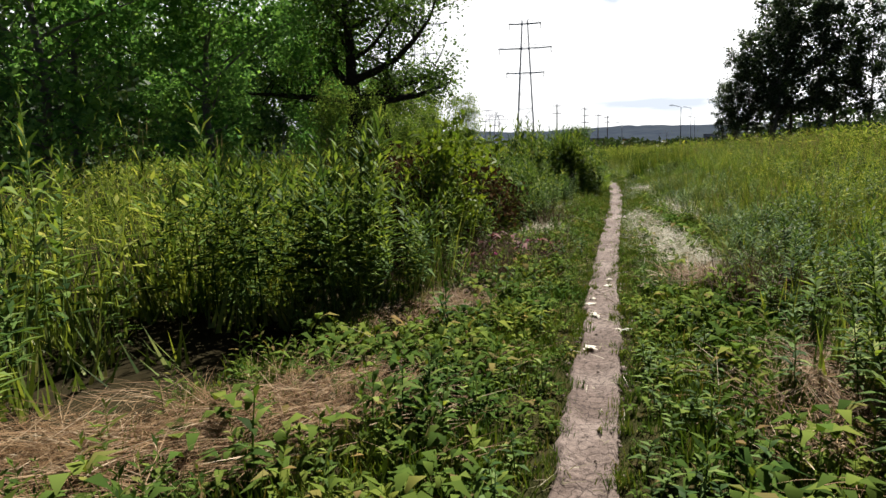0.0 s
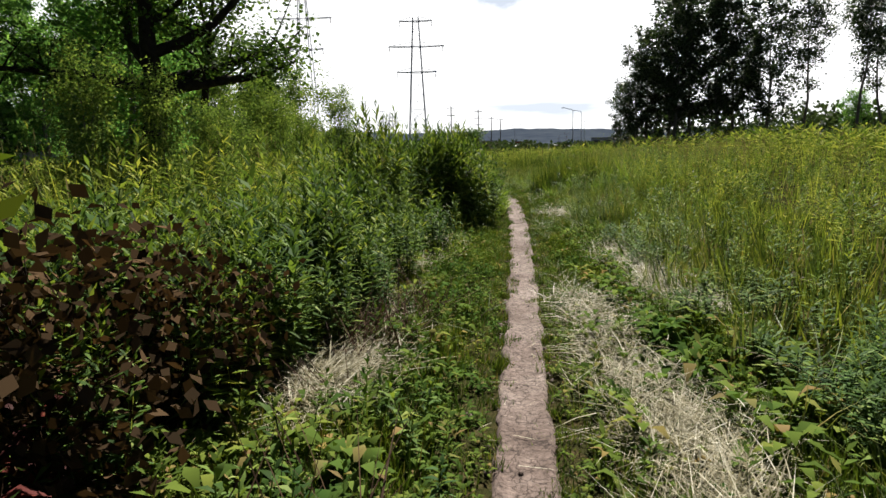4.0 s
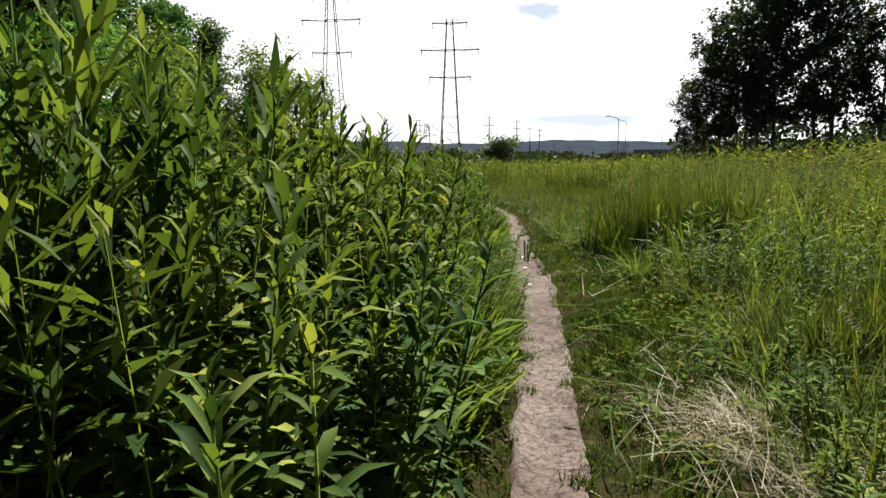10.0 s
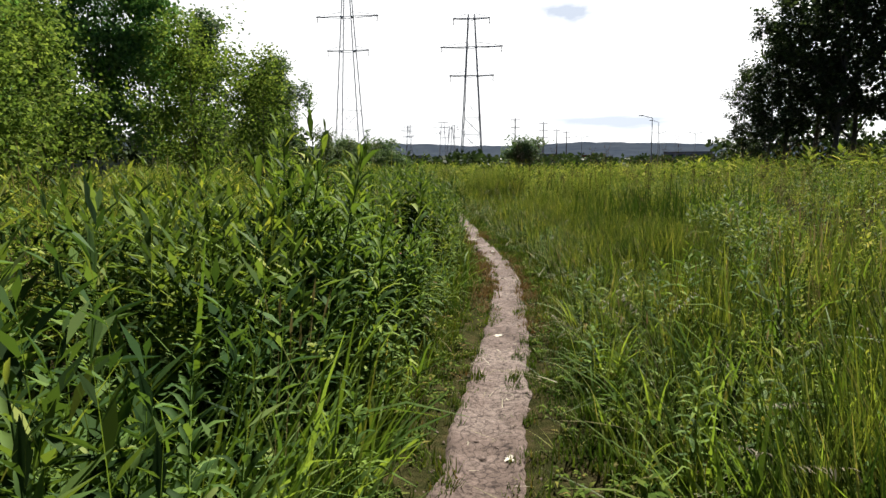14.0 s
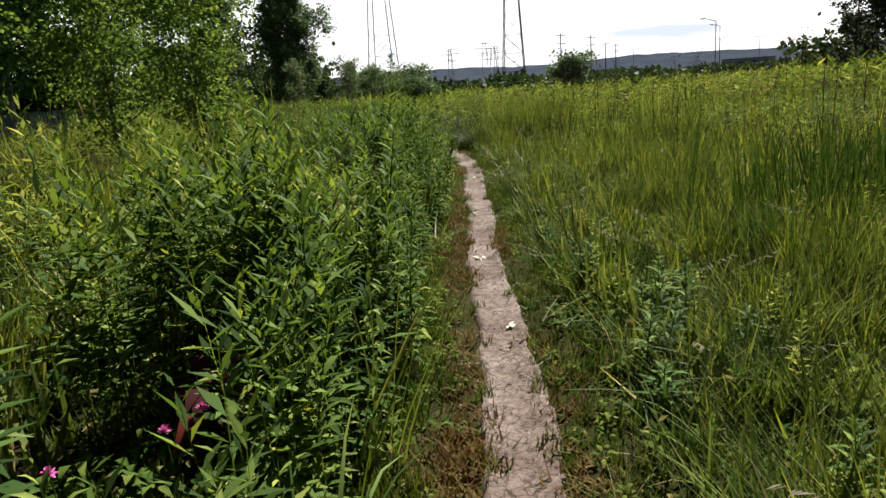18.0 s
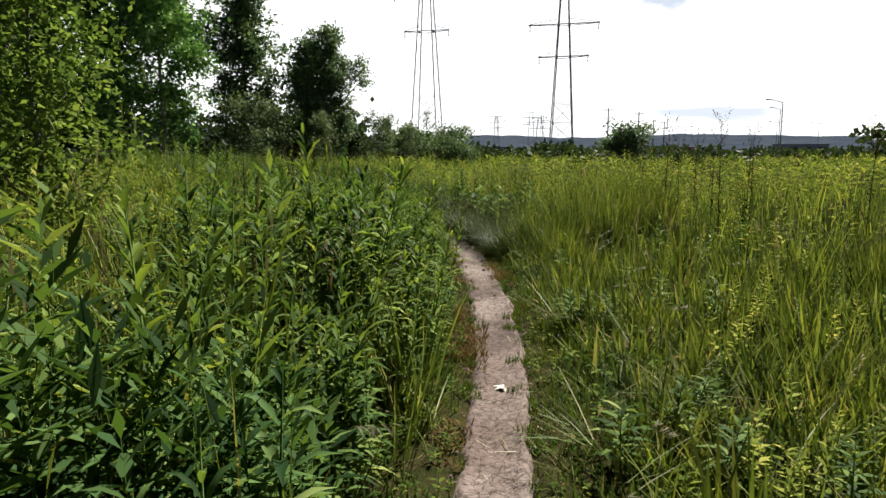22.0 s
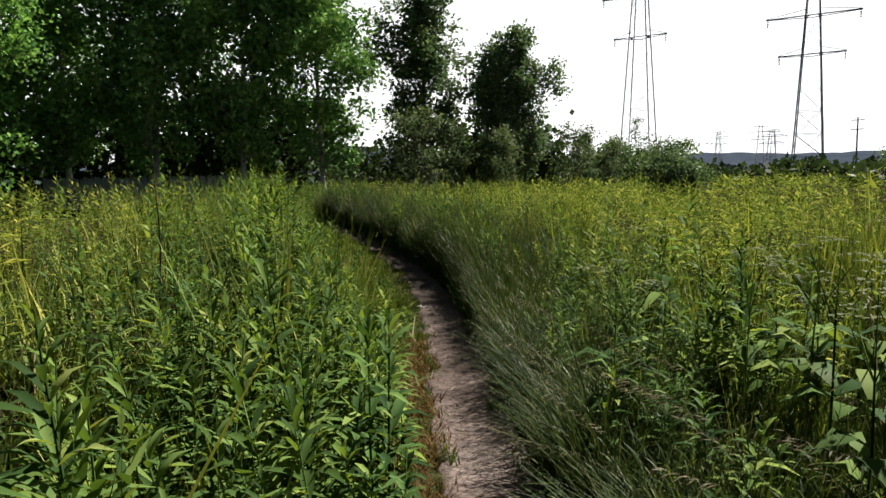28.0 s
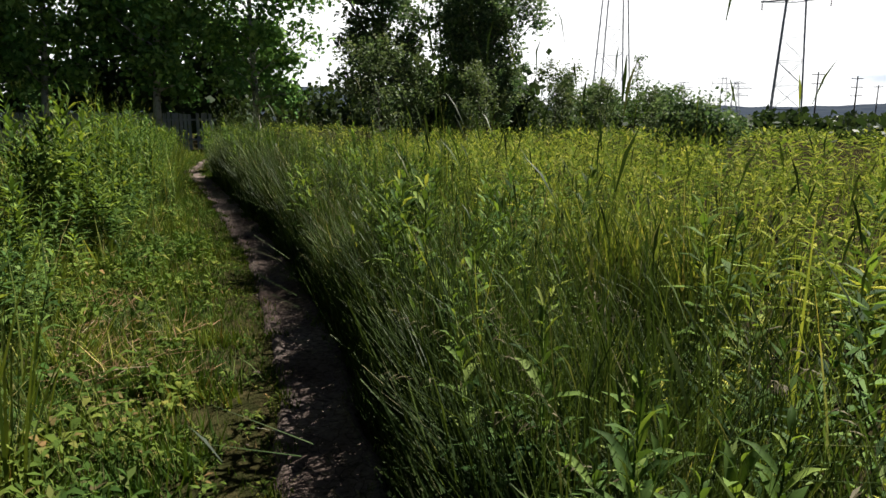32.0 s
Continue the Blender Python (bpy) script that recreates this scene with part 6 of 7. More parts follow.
for x, y, h, turn in ((-3.8, 44.9, 1.5, 10), (-4.4, 45.2, 1.4, 60), (1.7, 49.2, 1.45, 120), (2.3, 51.0, 1.5, 200), (0.2, 52.6, 1.6, 40), (-0.3, 53.1, 1.5, 80), (1.1, 44.6, 1.25, 250), (2.5, 42.2, 1.3, 170), (0.9, 47.2, 1.3, 95), (3.4, 45.0, 1.4, 20), (4.2, 46.2, 1.35, 75)):
    dock(x, y, h, turn)


def seeding_weed(h):
    """A tall leafy weed gone to seed: thin stem, narrow leaves, an airy branched top."""
    root = tagged(new("seeding_weed"), "tall dark weed with an airy branched seed top", "plant", "tall seeding weeds")
    r = np.random.RandomState(9)
    new("stem", raw_mesh("stem", *tube([(0, 0, 0), (0.02, 0.01, h * 0.5), (0.05, 0.0, h * 0.95)], [0.008, 0.006, 0.003], 6), M_DARKSEED, True)).parent = root
    out = []
    for k in range(46):
        f = r.uniform(0.15, 0.8)
        out.append(leaf((0.045 * f, 0, h * f), k * 2.4, r.uniform(-0.2, 0.7), r.uniform(0.08, 0.15) * (1.2 - f * 0.6), 0.025, 0.3))
    new("foliage", raw_mesh("foliage", *merge(out), M_DOCK)).parent = root
    for k in range(9):
        a, f = k * 2.4, 0.66 + 0.035 * k
        foot = np.array([0.048 * f, 0, h * f])
        tip = foot + np.array([math.cos(a) * r.uniform(0.08, 0.18), math.sin(a) * r.uniform(0.08, 0.18), h * r.uniform(0.07, 0.14)])
        out = [tube([foot, (foot + tip) / 2 + np.array([math.cos(a) * 0.03, math.sin(a) * 0.03, 0]), tip], [0.003, 0.002, 0.001], 4)]
        for j in range(16):
            e = foot + (tip - foot) * r.uniform(0.45, 1.05) + r.normal(0, 0.018, 3)
            out.append(leaf(e, r.uniform(0, 6.28), r.uniform(-0.4, 1.2), 0.032, 0.016, 0, True))
        new("seed_branch", raw_mesh("seed_branch", *merge(out), M_DARKSEED)).parent = root
    return root


weed = seeding_weed(1.9)
for k, (x, y, sc) in enumerate(((-1.1, 52.3, 1.05), (-0.62, 52.5, 0.95), (-0.2, 52.7, 1.1), (-0.85, 52.8, 0.9), (0.3, 53.0, 1.0), (1.6, 51.3, 0.95), (2.0, 51.0, 0.85), (2.2, 51.7, 1.0), (4.2, 51.4, 1.0), (4.7, 51.9, 1.1), (3.6, 50.6, 0.8), (-1.5, 53.6, 0.85), (3.0, 47.0, 0.72))):
    m = pose(x, y, float(land(x, y)) - 0.02, 0, 0, k * 67) @ Matrix.Diagonal((sc, sc, sc, 1))
    if k:
        copy_thing(weed, m)
    else:
        weed_m = m
weed.matrix_basis = weed_m


def hogweed(h):
    root = tagged(new("hogweed_plant"), "tall hogweed with pale flat flower heads above the grass", "plant", "hogweed plants")
    v, q = tube([(0, 0, 0), (0.02, 0.01, h * 0.5), (0.03, 0.0, h * 0.86)], [0.014, 0.012, 0.007], 6)
    new("stem", raw_mesh("stem", v, q, M_HERB, True)).parent = root
    out = []
    for k in range(10):
        out.append(leaf((0, 0, h * (0.08 + 0.05 * k)), k * 2.4, 0.35, 0.2 - 0.01 * k, 0.08, 0.3))
    new("leaves", raw_mesh("leaves", *merge(out), M_HERB)).parent = root
    r = np.random.RandomState(4)
    for k in range(5):
        a = k * 1.26
        e = np.array([0.03 + math.cos(a) * 0.24, math.sin(a) * 0.24, h * r.uniform(0.86, 1.0)]) if k else np.array([0.03, 0, h])
        out = [tube([(0.03, 0, h * (0.6 + 0.05 * k)), e - np.array([0, 0, 0.05])], [0.006, 0.003], 4)]
        for j in range(34):
            b, rr = r.uniform(0, 6.28), 0.1 * math.sqrt(r.uniform(0, 1))
            out.append(leaf(e + np.array([rr * math.cos(b), rr * math.sin(b), 0.02 - rr * 0.25]), b, r.uniform(-0.1, 0.3), 0.03, 0.026, 0, True))
        new("umbel", raw_mesh("umbel", *merge(out), M_UMBEL)).parent = root
    return root


hog = hogweed(2.0)
for k, (x, y, sc) in enumerate(((-3.9, 54.9, 0.62), (-4.3, 55.9, 0.66), (-3.4, 56.2, 0.7), (-4.6, 57.0, 0.62), (-1.9, 56.4, 0.6), (-2.6, 57.2, 0.64))):
    m = pose(x, y, float(land(x, y)) - 0.02, 0, 0, k * 77) @ Matrix.Diagonal((sc, sc, sc, 1))
    if k:
        copy_thing(hog, m)
    else:
        first_m = m
hog.matrix_basis = first_m

# ---- pylons and poles ----
def bar(bm, a, b, w, w2=None):
    """A square-section bar between two points."""
    a, b = Vector(a), Vector(b)
    d = (b - a)
    m = Matrix.Translation((a + b) / 2) @ d.to_track_quat("Z", "Y").to_matrix().to_4x4() @ Matrix.Diagonal((w, w2 or w, d.length, 1))
    bmesh.ops.create_cube(bm, size=1, matrix=m)


def pylon(x, y, turn, top, arms, base=2.6, neck=0.9, label="tall grey lattice power pylon with three crossarms"):
    root = tagged(new("power_pylon"), label, "pylon", "power pylons")
    at = lambda z: base + (neck - base) * z / top
    for sx in (-1, 1):
        for sy in (-1, 1):
            bm = bmesh.new()
            bar(bm, (sx * base, sy * base, 0), (sx * neck, sy * neck, top), 0.15)
            part("leg", bm, M_STEEL, root)
    def brace(a, b, w):
        bm = bmesh.new()
        bar(bm, a, b, w)
        part("brace", bm, M_STEEL, root)

    for lo, hi in [(k * top / 9, (k + 1) * top / 9) for k in range(9)]:
        wide = 0.06 if hi < top * 0.4 else 0.035
        for s in (-1, 1):
            brace((-at(lo), s * at(lo), lo), (at(hi), s * at(hi), hi), wide)
            brace((s * at(lo), -at(lo), lo), (s * at(hi), at(hi), hi), wide)
            if hi < top * 0.45:
                brace((at(lo), s * at(lo), lo), (-at(hi), s * at(hi), hi), wide)
                brace((-at(hi), s * at(hi), hi), (at(hi), s * at(hi), hi), wide)
    for z, half in arms:
        bm = bmesh.new()
        bar(bm, (-half, 0, z + 0.25), (half, 0, z + 0.25), 0.11)
        arm = part("crossarm", bm, M_STEEL, root)
        for s in (-1, 1):
            for e in (-1, 1):
                bm = bmesh.new()
                bar(bm, (0, s * at(z), z), (e * half, 0, z + 0.15), 0.1)
                part("arm_stay", bm, M_STEEL, arm)
            bm = bmesh.new()
            bar(bm, (s * at(z), 0, z + 1.2), (s * half, 0, z + 0.3), 0.07)
            part("arm_tie", bm, M_STEEL, arm)
        for s in (-1, 1):
            bm = bmesh.new()
            for k in range(5):
                bmesh.ops.create_cone(bm, cap_ends=True, segments=8, radius1=0.13, radius2=0.09, depth=0.16, matrix=Matrix.Translation((s * half * 0.96, 0, z + 0.1 - k * 0.26)))
            part("insulator", bm, M_GLASSY, arm, "brown porcelain insulator string")
        for s in (-1, 1):
            bm = bmesh.new()
            bmesh.ops.create_uvsphere(bm, u_segments=8, v_segments=6, radius=0.26, matrix=Matrix.Translation((s * at(z), 0, z)))
            part("joint_plate", bm, M_STEEL, arm)
    root.matrix_basis = pose(x, y, 0, 0, 0, turn)
    return root


pylon(-18.4, 174.2, 3, 32.4, ((19.5, 4.8), (25.5, 6.7), (31.4, 4.0)), 2.3, 0.65)
pylon(-45.4, 172.6, 3, 38.6, ((25.4, 4.7), (32.6, 6.9), (37.8, 4.2)), 2.9, 0.75)
for x, y, h in ((-62, 420, 21), (-84, 520, 30), (-118, 560, 30), (-95, 640, 34), (-150, 700, 36)):
    pylon(x, y, 4, h, ((h * 0.7, 5.5), (h * 0.86, 7.0), (h * 0.97, 4.2)), 2.8, 0.9, "distant lattice power pylon on the horizon")


def pole(x, y, h, arms=2, label="dark wooden power pole with short crossarms"):
    root = tagged(new("power_pole"), label, "pole", "power poles")
    bm = bmesh.new()
    bmesh.ops.create_cone(bm, cap_ends=True, segments=10, radius1=0.017 * h, radius2=0.012 * h, depth=h, matrix=Matrix.Translation((0, 0, h / 2)))
    part("shaft", bm, M_POLE, root)
    for k in range(arms):
        bm = bmesh.new()
        z = h * (0.95 - 0.17 * k)
        wide = 0.105 * h
        bar(bm, (-wide, 0, z), (wide, 0, z), 0.013 * h)
        arm = part("crossarm", bm, M_POLE, root)
        for s in (-0.9 * wide, -0.45 * wide, 0.45 * wide, 0.9 * wide):
            bm = bmesh.new()
            bmesh.ops.create_cone(bm, cap_ends=True, segments=6, radius1=0.16, radius2=0.1, depth=0.5, matrix=Matrix.Translation((s, 0, z + 0.4)))
            part("insulator", bm, M_GLASSY, arm)
    root.matrix_basis = pose(x, y, 0, 0, 0, 6)
    return root


pole(-37.6, 620, 38, 2)
pole(-13.1, 608, 33.6, 3)
pole(-1.6, 533, 24, 1)
pole(5.2, 520, 22, 2)


def board_fence(x0, y0, x1, y1, h):
    root = tagged(new("board_fence"), "weathered whitish board fence in the shade of the birches", "fence")
    a, b = Vector((x0, y0, 0)), Vector((x1, y1, 0))
    run, along_ = (b - a).length, (b - a).normalized()
    turn_ = math.atan2(along_.y, along_.x)
    n = int(run / 0.2)
    board = bmesh.new()
    bmesh.ops.create_cube(board, size=1, matrix=Matrix.Translation((0, 0, h / 2)) @ Matrix.Diagonal((0.16, 0.025, h, 1)))
    top = [v for v in board.verts if v.co.z > h * 0.9 and v.co.x > 0]
    for v in top:
        v.co.z -= 0.03
    me = bpy.data.meshes.new("board")
    board.to_mesh(me)
    board.free()
    me.materials.append(M_FENCE)
    r = np.random.RandomState(14)
    for k in range(n):
        if r.uniform() < 0.07:
            continue
        ob = new("board", me)
        ob.parent = root
        p = a + along_ * (k * 0.2)
        ob.matrix_basis = Matrix.Translation((p.x, p.y, r.uniform(-0.06, 0.04))) @ Matrix.Rotation(turn_, 4, 'Z') @ Matrix.Rotation(r.normal(0, 0.012), 4, 'Y')
    for z in (0.5, h - 0.35):
        bm = bmesh.new()
        off = Vector((along_.y, -along_.x, 0)) * -0.045
        bar(bm, a + off + Vector((0, 0, z)), b + off + Vector((0, 0, z)), 0.06, 0.1)
        part("rail", bm, M_FENCE, root)
    for k in range(int(run / 2.5) + 1):
        bm = bmesh.new()
        p = a + along_ * (k * 2.5) + Vector((along_.y, -along_.x, 0)) * -0.15
        bar(bm, p, p + Vector((0, 0, h + 0.05)), 0.1)
        part("post", bm, M_POLE, root)


board_fence(-46.5, 70.5, -36.8, 80.7, 1.85)


def street_lamp(x, y, h, double=False):
    root = tagged(new("street_lamp"), "slim grey street lamp by the far road", "street lamp", "far street lamps")
    bm = bmesh.new()
    bmesh.ops.create_cone(bm, cap_ends=True, segments=8, radius1=0.1, radius2=0.06, depth=h, matrix=Matrix.Translation((0, 0, h / 2)))
    part("post", bm, M_STEEL, root)
    for s in ((-1, 1) if double else (-1,)):
        bm = bmesh.new()
        bar(bm, (0, 0, h - 0.05), (s * 1.6, 0, h + 0.4), 0.1)
        part("arm", bm, M_STEEL, root)
        bm = bmesh.new()
        bmesh.ops.create_cube(bm, size=1, matrix=Matrix.Translation((s * 1.9, 0, h + 0.42)) @ Matrix.Diagonal((0.8, 0.3, 0.16, 1)))
        bmesh.ops.bevel(bm, geom=bm.edges[:], offset=0.05, segments=1, affect='EDGES')
        part("lantern", bm, M_STEEL, root)
    root.matrix_basis = pose(x, y, 0)


for x, y, h, dbl in ((16.2, 149, 8.6, False), (25.5, 209, 11, False), (33, 260, 10, True), (8, 266, 9, True), (46, 270, 10, True)):
    street_lamp(x, y, h, dbl)

# ---- the distance: hills, far woods, sheds, cars ----
def ridge(name, dist, a0, a1, elev, rough, seed, mat, label):
    a = np.linspace(radians(a0), radians(a1), 240)
    top = dist * np.tan(np.radians(elev(np.degrees(a)))) + rough * dist * 0.001 * wave(a * 40, a * 0, 1.0, seed) + rough * dist * 0.0007 * wave(a * 200, a * 0, 1.0, seed + 1)
    x, y = np.sin(a) * dist, np.cos(a) * dist
    rows = []
    for k, f in enumerate((0.0, 0.4, 0.75, 1.0)):
        push = 1 + 0.12 * k
        rows.append(np.stack([x * push, y * push, top * f * push - 2 * (f == 0)], 1))
    v = np.concatenate(rows)
    n = len(a)
    i = (np.arange(3)[:, None] * n + np.arange(n - 1)[None, :]).ravel()
    q = np.stack([i, i + 1, i + 1 + n, i + n], 1)
    return tagged(new(name, raw_mesh(name, v, q, mat, True)), label, "hills", kind="structure")


ridge("backdrop_hills", 1500, -95, 60, lambda a: 1.15 + 0.35 * np.exp(-((a + 14) / 6) ** 2) + 1.6 * np.exp(-((a + 44) / 13) ** 2) + 0.3 * np.exp(-((a - 3) / 5) ** 2), 1.4, 61, M_HILL, "low wooded hills on the horizon, distance haze put into their blue-grey colour")


def far_woods():
    """Strip of distant trees and bushes as loose leaf clumps."""
    r = np.random.RandomState(71)
    pts = []
    for x0, y0, x1, y1, h, n, dep in ((-75, 150, -28, 140, 4.5, 6000, 10), (-26, 140, 4, 210, 3.0, 3500, 8), (4, 225, 60, 250, 2.6, 4500, 10), (30, 84, 70, 66, 5.5, 12000, 6), (28, 150, 90, 130, 9, 5000, 8),
                                      (-110, 120, -75, 150, 9, 5000, 10), (60, 64, 80, 10, 8, 6000, 8), (-47, 92, -66, 62, 11, 13000, 3), (-48, 62, -32, 30, 14, 13000, 5), (-27, 34, -30, -8, 11, 6000, 4), (-9, 118, 10, 150, 1.8, 1200, 5), (-46, 112, -34, 113, 8, 5000, 4)):
        t = r.uniform(0, 1, n)
        lump = 0.45 + 0.55 * np.abs(np.sin(t * 23 + y0) * np.sin(t * 9.1 + x0)) + 0.12 * np.sin(t * 71)
        z = h * lump * r.uniform(0.02, 1, n) ** 0.8
        pts.append(np.stack([x0 + (x1 - x0) * t + r.normal(0, dep * 0.2, n), y0 + (y1 - y0) * t + r.normal(0, dep * 0.4, n), z], 1))
    c = np.concatenate(pts)
    n = len(c)
    d = r.normal(0, 1, (n, 3))
    d /= np.linalg.norm(d, axis=1)[:, None]
    s = np.cross(d, r.normal(0, 1, (n, 3)))
    s /= np.linalg.norm(s, axis=1)[:, None]
    L = (np.clip(np.hypot(c[:, 0], c[:, 1] - 30) / 120, 0.5, 1.1) * r.uniform(0.6, 1.3, n))[:, None]
    v = np.stack([c, c + d * L * 0.5 + s * L * 0.4, c + d * L, c + d * L * 0.5 - s * L * 0.4], 1).reshape(-1, 3)
    stuff("far_woods", v, np.arange(4 * n).reshape(-1, 4), M_FARTREE, "distant dark green trees and bushes along the fields", "trees")


far_woods()


def shed(x, y, w, dpt, h, wall, turn=0, label="low white warehouse beyond the meadow", windows=4):
    root = tagged(new("warehouse"), label, "building", "far buildings")
    bm = bmesh.new()
    bmesh.ops.create_cube(bm, size=1, matrix=Matrix.Translation((0, 0, h / 2)) @ Matrix.Diagonal((w, dpt, h, 1)))
    part("wall", bm, wall, root)
    bm = bmesh.new()
    bmesh.ops.create_cube(bm, size=1, matrix=Matrix.Translation((0, 0, h + 0.25)) @ Matrix.Diagonal((w + 0.6, dpt + 0.6, 0.5, 1)))
    bmesh.ops.bevel(bm, geom=bm.edges[:], offset=0.12, segments=1, affect='EDGES')
    part("roof", bm, M_ROOF, root)
    for k in range(windows):
        bm = bmesh.new()
        bmesh.ops.create_cube(bm, size=1, matrix=Matrix.Translation((-w / 2 + (k + 0.5) * w / windows, -dpt / 2 - 0.03, h * 0.6)) @ Matrix.Diagonal((w / windows * 0.6, 0.12, h * 0.3, 1)))
        part("window", bm, M_DARKGLASS, root)
    root.matrix_basis = pose(x, y, 0, 0, 0, turn)


shed(-66, 570, 26, 12, 5.0, M_WALLB, 5, "low blue warehouse beyond the meadow")
shed(-21, 520, 16, 9, 4.6, M_WALLW, 3)
shed(21, 500, 11, 8, 4.4, M_RED, -4, "low shop with a red fascia beyond the meadow", 3)
shed(-138, 620, 40, 14, 6.0, M_WALLW, 8)
shed(95, 560, 34, 14, 6.5, M_WALLW, -8)
shed(-220, 640, 50, 16, 7.0, M_WALLB, 12, "long blue warehouse beyond the meadow", 6)
shed(-9, 590, 30, 12, 6.0, M_WALLW, 0)


def car(x, y, turn, paint, label):
    root = tagged(new("parked_car"), label, "car", "parked cars")
    prof = [(-2.1, 0.35), (-2.1, 0.85), (-1.35, 0.95), (-0.7, 1.45), (0.9, 1.45), (1.6, 0.95), (2.1, 0.8), (2.1, 0.35)]
    bm = bmesh.new()
    ring = [[bm.verts.new((px_, s * (0.85 if pz < 1.2 else 0.68), pz)) for px_, pz in prof] for s in (-1, 1)]
    for k in range(len(prof)):
        j = (k + 1) % len(prof)
        bm.faces.new((ring[0][k], ring[0][j], ring[1][j], ring[1][k]))
    bm.faces.new(ring[0][::-1])
    bm.faces.new(ring[1])
    part("body", bm, paint, root)
    bm = bmesh.new()
    bmesh.ops.create_cube(bm, size=1, matrix=Matrix.Translation((0.1, 0, 1.2)) @ Matrix.Diagonal((1.9, 1.58, 0.3, 1)))
    part("window_band", bm, M_DARKGLASS, root)
    for wx in (-1.3, 1.3):
        for wy in (-0.82, 0.82):
            bm = bmesh.new()
            bmesh.ops.create_cone(bm, cap_ends=True, segments=14, radius1=0.33, radius2=0.33, depth=0.2, matrix=Matrix.Translation((wx, wy, 0.33)) @ Matrix.Rotation(radians(90), 4, 'X'))
            part("wheel", bm, M_RUBBER, root)
    root.matrix_basis = pose(x, y, float(land(x, y)), 0, 0, turn)


car(0.5, 232, 15, M_WALLW, "white car parked beyond the meadow")
car(5.5, 236, -10, M_WALLW, "white car parked by the far road")
car(22, 238, 5, M_WALLW, "white van-like car on the far road")
car(14, 240, 5, M_RED, "red car parked by the far shop")


# ---- small things on the path ----
def dry_leaf(x, y, size, turn, label="curled bleached dead leaf lying on the path"):
    """A palmate dead leaf: crinkled lobes on a stalk."""
    root = tagged(new("dead_leaf"), label, "leaf", "dead leaves on the path")
    r = np.random.RandomState(int(abs(x * 100)) + 3)
    out = []
    for k in range(7):
        a = -1.5 + k * 0.5 + r.normal(0, 0.1)
        out.append(leaf((0, 0, 0.004), a, r.uniform(0.05, 0.35), size * r.uniform(0.7, 1.1), size * 0.42, r.uniform(-0.1, 0.2)))
    new("blade", raw_mesh("blade", *merge(out), M_LEAFDRY)).parent = root
    v, q = tube([(0, 0, 0.004), (-size * 0.5, size * 0.1, 0.006), (-size * 0.9, size * 0.3, 0.004)], [0.003, 0.002, 0.0015], 5)
    new("stalk", raw_mesh("stalk", v, q, M_STRAW, True)).parent = root
    root.matrix_basis = pose(x, y, float(land(x, y)) - 0.012, 0, 0, turn)


for k, (x, y, sz) in enumerate(((-0.57, 37.45, 0.06), (-1.56, 41.34, 0.07), (0.02, 32.07, 0.07), (0.32, 27.3, 0.06), (0.16, 29.2, 0.05), (0.36, 26.1, 0.055), (0.08, 7.22, 0.07), (-0.06, 6.37, 0.08), (-2.15, 44.6, 0.07), (-9.15, 57.2, 0.09), (0.24, 24.6, 0.05), (0.1, 7.6, 0.06), (-0.05, 6.6, 0.06), (-0.02, 5.98, 0.08), (0.19, 5.5, 0.07), (-0.09, 4.95, 0.1), (0.26, 28.2, 0.05), (0.4, 27.7, 0.07), (0.29, 29.7, 0.05), (-1.08, 39.2, 0.08), (-1.55, 41.4, 0.06))):
    dry_leaf(x, y, sz, k * 71)


def twig(x0, y0, x1, y1, rad, label="thin dry twig lying across the path"):
    root = tagged(new("dry_twig"), label, "twig", "twigs on the path")
    a, b = np.array([x0, y0, 0.0]), np.array([x1, y1, 0.0])
    side = np.array([-(b - a)[1], (b - a)[0], 0])
    pts = [a + (b - a) * f + side * 0.05 * math.sin(f * 5.0) + np.array([0, 0, 0.006 + 0.01 * math.sin(f * 9)]) for f in np.linspace(0, 1, 9)]
    new("stem", raw_mesh("stem", *tube(pts, rad * np.linspace(1, 0.4, 9), 6), M_TWIG, True)).parent = root
    m = np.array(pts[5])
    new("side_shoot", raw_mesh("side_shoot", *tube([m, m + (b - a) * 0.2 + side * 0.22, m + (b - a) * 0.3 + side * 0.42], [rad * 0.5, rad * 0.4, rad * 0.2], 5), M_TWIG, True)).parent = root


twig(0.2, 20.42, 0.72, 20.72, 0.006)
twig(0.28, 17.2, 0.5, 17.35, 0.004)
twig(0.3, 17.05, 0.52, 17.5, 0.004)
twig(0.15, 17.3, 0.3, 16.9, 0.003)
twig(0.36, 16.8, 0.48, 17.15, 0.003)
twig(-1.95, 44.2, -1.9, 43.5, 0.004)
twig(-0.08, 6.55, 0.12, 7.0, 0.004)
twig(0.16, 6.35, 0.02, 6.95, 0.004)
twig(-0.1, 6.9, 0.14, 7.05, 0.003)
twig(0.1, 27.6, 0.5, 28.1, 0.005)


def clover_flower(x, y, z):
    root = tagged(new("pink_flower"), "small pink blossom among the weeds", "flower", "pink blossoms")
    new("stem", raw_mesh("stem", *tube([(0, 0, 0), (0.01, 0, z * 0.6), (0, 0, z)], [0.003, 0.0025, 0.002], 5), M_HERB, True)).parent = root
    r = np.random.RandomState(int(y * 10))
    out = [leaf((0, 0, z), r.uniform(0, 6.28), r.uniform(-0.3, 1.4), 0.03, 0.016, 0, True) for _ in range(34)]
    new("petals", raw_mesh("petals", *merge(out), M_PINK)).parent = root
    root.matrix_basis = pose(x, y, float(land(x, y)) - 0.02)


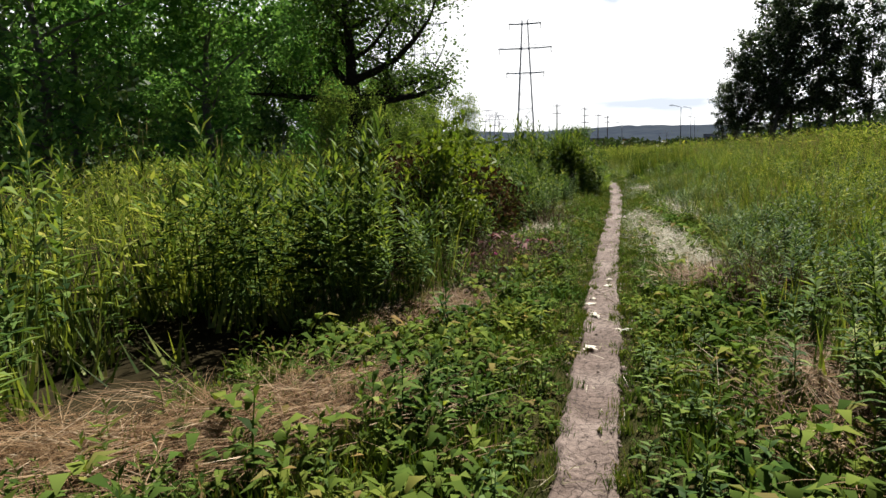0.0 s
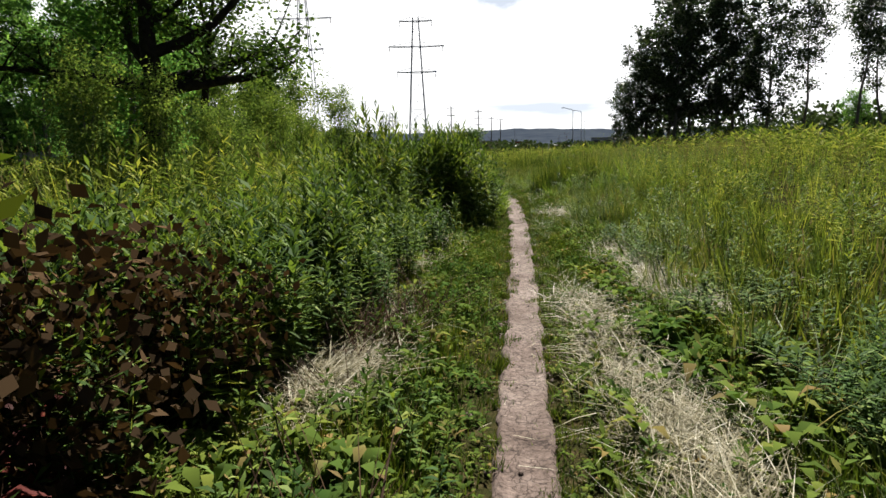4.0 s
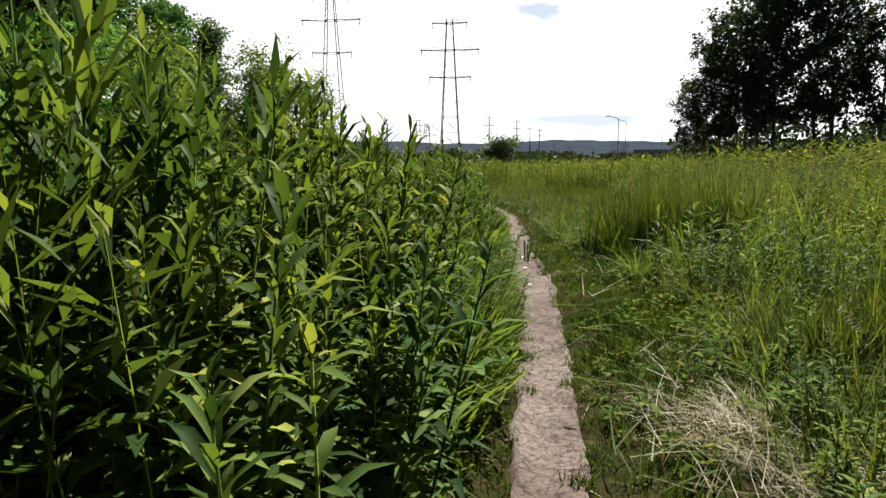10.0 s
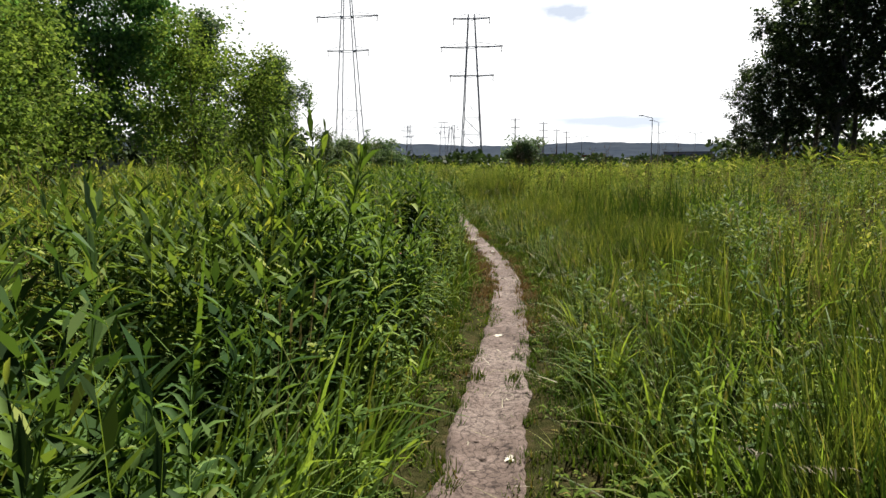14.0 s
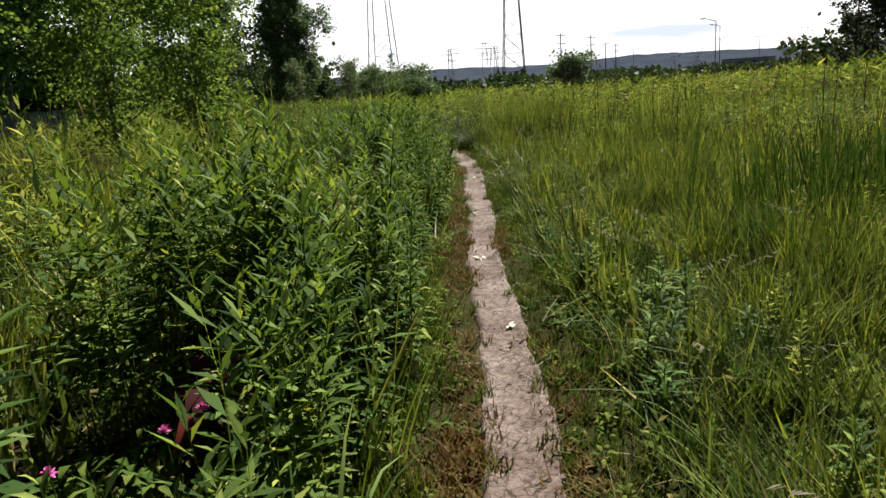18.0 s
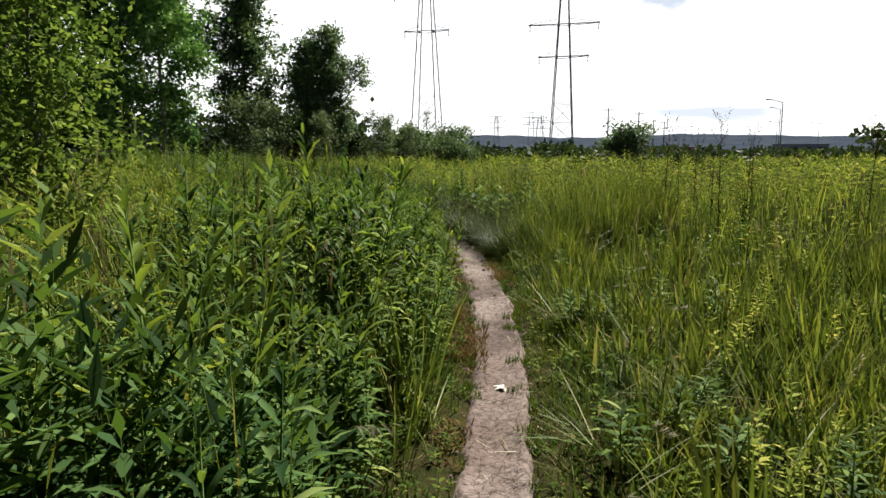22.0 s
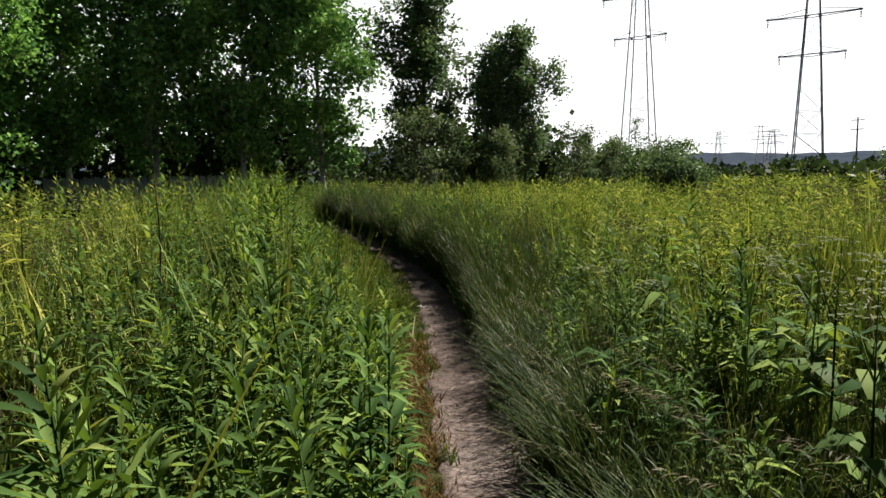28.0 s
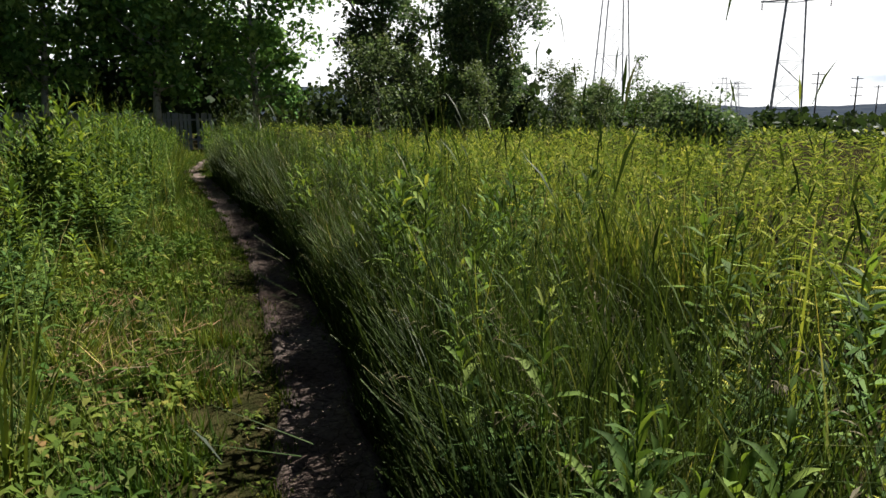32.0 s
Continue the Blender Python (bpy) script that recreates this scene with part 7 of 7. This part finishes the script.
for x, y, z in ((-0.75, 33.2, 0.25), (-1.44, 35.45, 0.42), (-1.38, 35.52, 0.36), (-1.5, 35.3, 0.4), (-1.72, 35.0, 0.4), (-1.52, 34.9, 0.33), (-1.3, 34.8, 0.3), (-0.9, 8.6, 0.3), (-1.1, 7.2, 0.35), (-0.8, 8.9, 0.28)):
    clover_flower(x, y, z)


def arching_stem(x, y, length, height, turn):
    """A long bare dead stem that rises and bows over."""
    root = tagged(new("fallen_branch"), "long bare dead branch arching over the flattened weeds", "branch", "arching dead branches")
    pts = [(length * f, 0.04 * math.sin(f * 6), 0.02 + height * math.sin(f * math.pi * 0.85)) for f in np.linspace(0, 1, 12)]
    new("stem", raw_mesh("stem", *tube(pts, 0.005 * np.linspace(1, 0.35, 12), 5), M_TWIG, True)).parent = root
    k = np.array(pts[7])
    new("side_shoot", raw_mesh("side_shoot", *tube([k, k + np.array([0.1, 0.05, 0.03]), k + np.array([0.2, 0.13, 0.0])], [0.003, 0.002, 0.0012], 4), M_TWIG, True)).parent = root
    root.matrix_basis = pose(x, y, float(land(x, y)) - 0.01, 0, 0, turn)


for x, y, ln, hh, turn in ((-2.0, 7.1, 0.9, 0.35, 15), (-1.9, 7.5, 1.0, 0.42, -12), (-2.1, 6.6, 0.8, 0.2, 28), (-2.4, 5.9, 0.9, 0.25, 20), (-1.6, 8.3, 0.7, 0.3, -25), (-1.6, 13.6, 0.8, 0.4, 10), (-1.4, 14.4, 0.7, 0.3, 35)):
    arching_stem(x, y, ln, hh, turn)

M_REDLEAF = island_mat("dark_red_leaf", [(0.0, (0.035, 0.012, 0.012)), (0.6, (0.075, 0.018, 0.016)), (1.0, (0.16, 0.035, 0.025))], 0.6, 0.25)


def red_weed(x, y, size, seed):
    root = tagged(new("red_weed"), "low withered weed with dark red leaves", "plant", "red-leaved weeds")
    r = np.random.RandomState(seed)
    out = []
    for k in range(26):
        a, z = k * 2.4, 0.03 + 0.3 * size * r.uniform(0, 1)
        out.append(leaf((0.05 * math.cos(a), 0.05 * math.sin(a), z), a, r.uniform(-0.2, 0.7), 0.16 * size * r.uniform(0.6, 1.2), 0.06 * size, r.uniform(0.1, 0.4)))
    for k in range(4):
        a = k * 1.7
        new("stem", raw_mesh("stem", *tube([(0, 0, 0), (0.03 * math.cos(a), 0.03 * math.sin(a), 0.18 * size), (0.09 * math.cos(a), 0.09 * math.sin(a), 0.34 * size)], [0.005, 0.004, 0.002], 5), M_BROWN, True)).parent = root
    new("leaves", raw_mesh("leaves", *merge(out), M_REDLEAF)).parent = root
    root.matrix_basis = pose(x, y, float(land(x, y)) - 0.02, 0, 0, seed * 40)


for k, (x, y, sz) in enumerate(((-0.78, 8.7, 0.9), (-0.6, 9.0, 0.7), (-0.95, 8.3, 1.0), (-1.15, 8.9, 1.1), (-1.4, 8.5, 1.2), (-1.7, 9.2, 1.3), (-2.0, 9.9, 1.4), (-2.3, 10.4, 1.5), (-1.5, 7.6, 0.9), (1.75, 7.0, 0.8), (1.6, 6.5, 0.7), (-2.0, 15.6, 1.9), (-2.25, 15.9, 2.1), (-1.4, 14.5, 0.9), (-0.75, 21.6, 2.0), (-0.95, 21.9, 2.4), (-0.6, 21.9, 1.7), (-1.25, 22.2, 2.6), (-1.1, 21.3, 2.0), (-1.65, 35.8, 1.3), (-5.7, 48.8, 1.4))):
    red_weed(x, y, sz, k + 1)
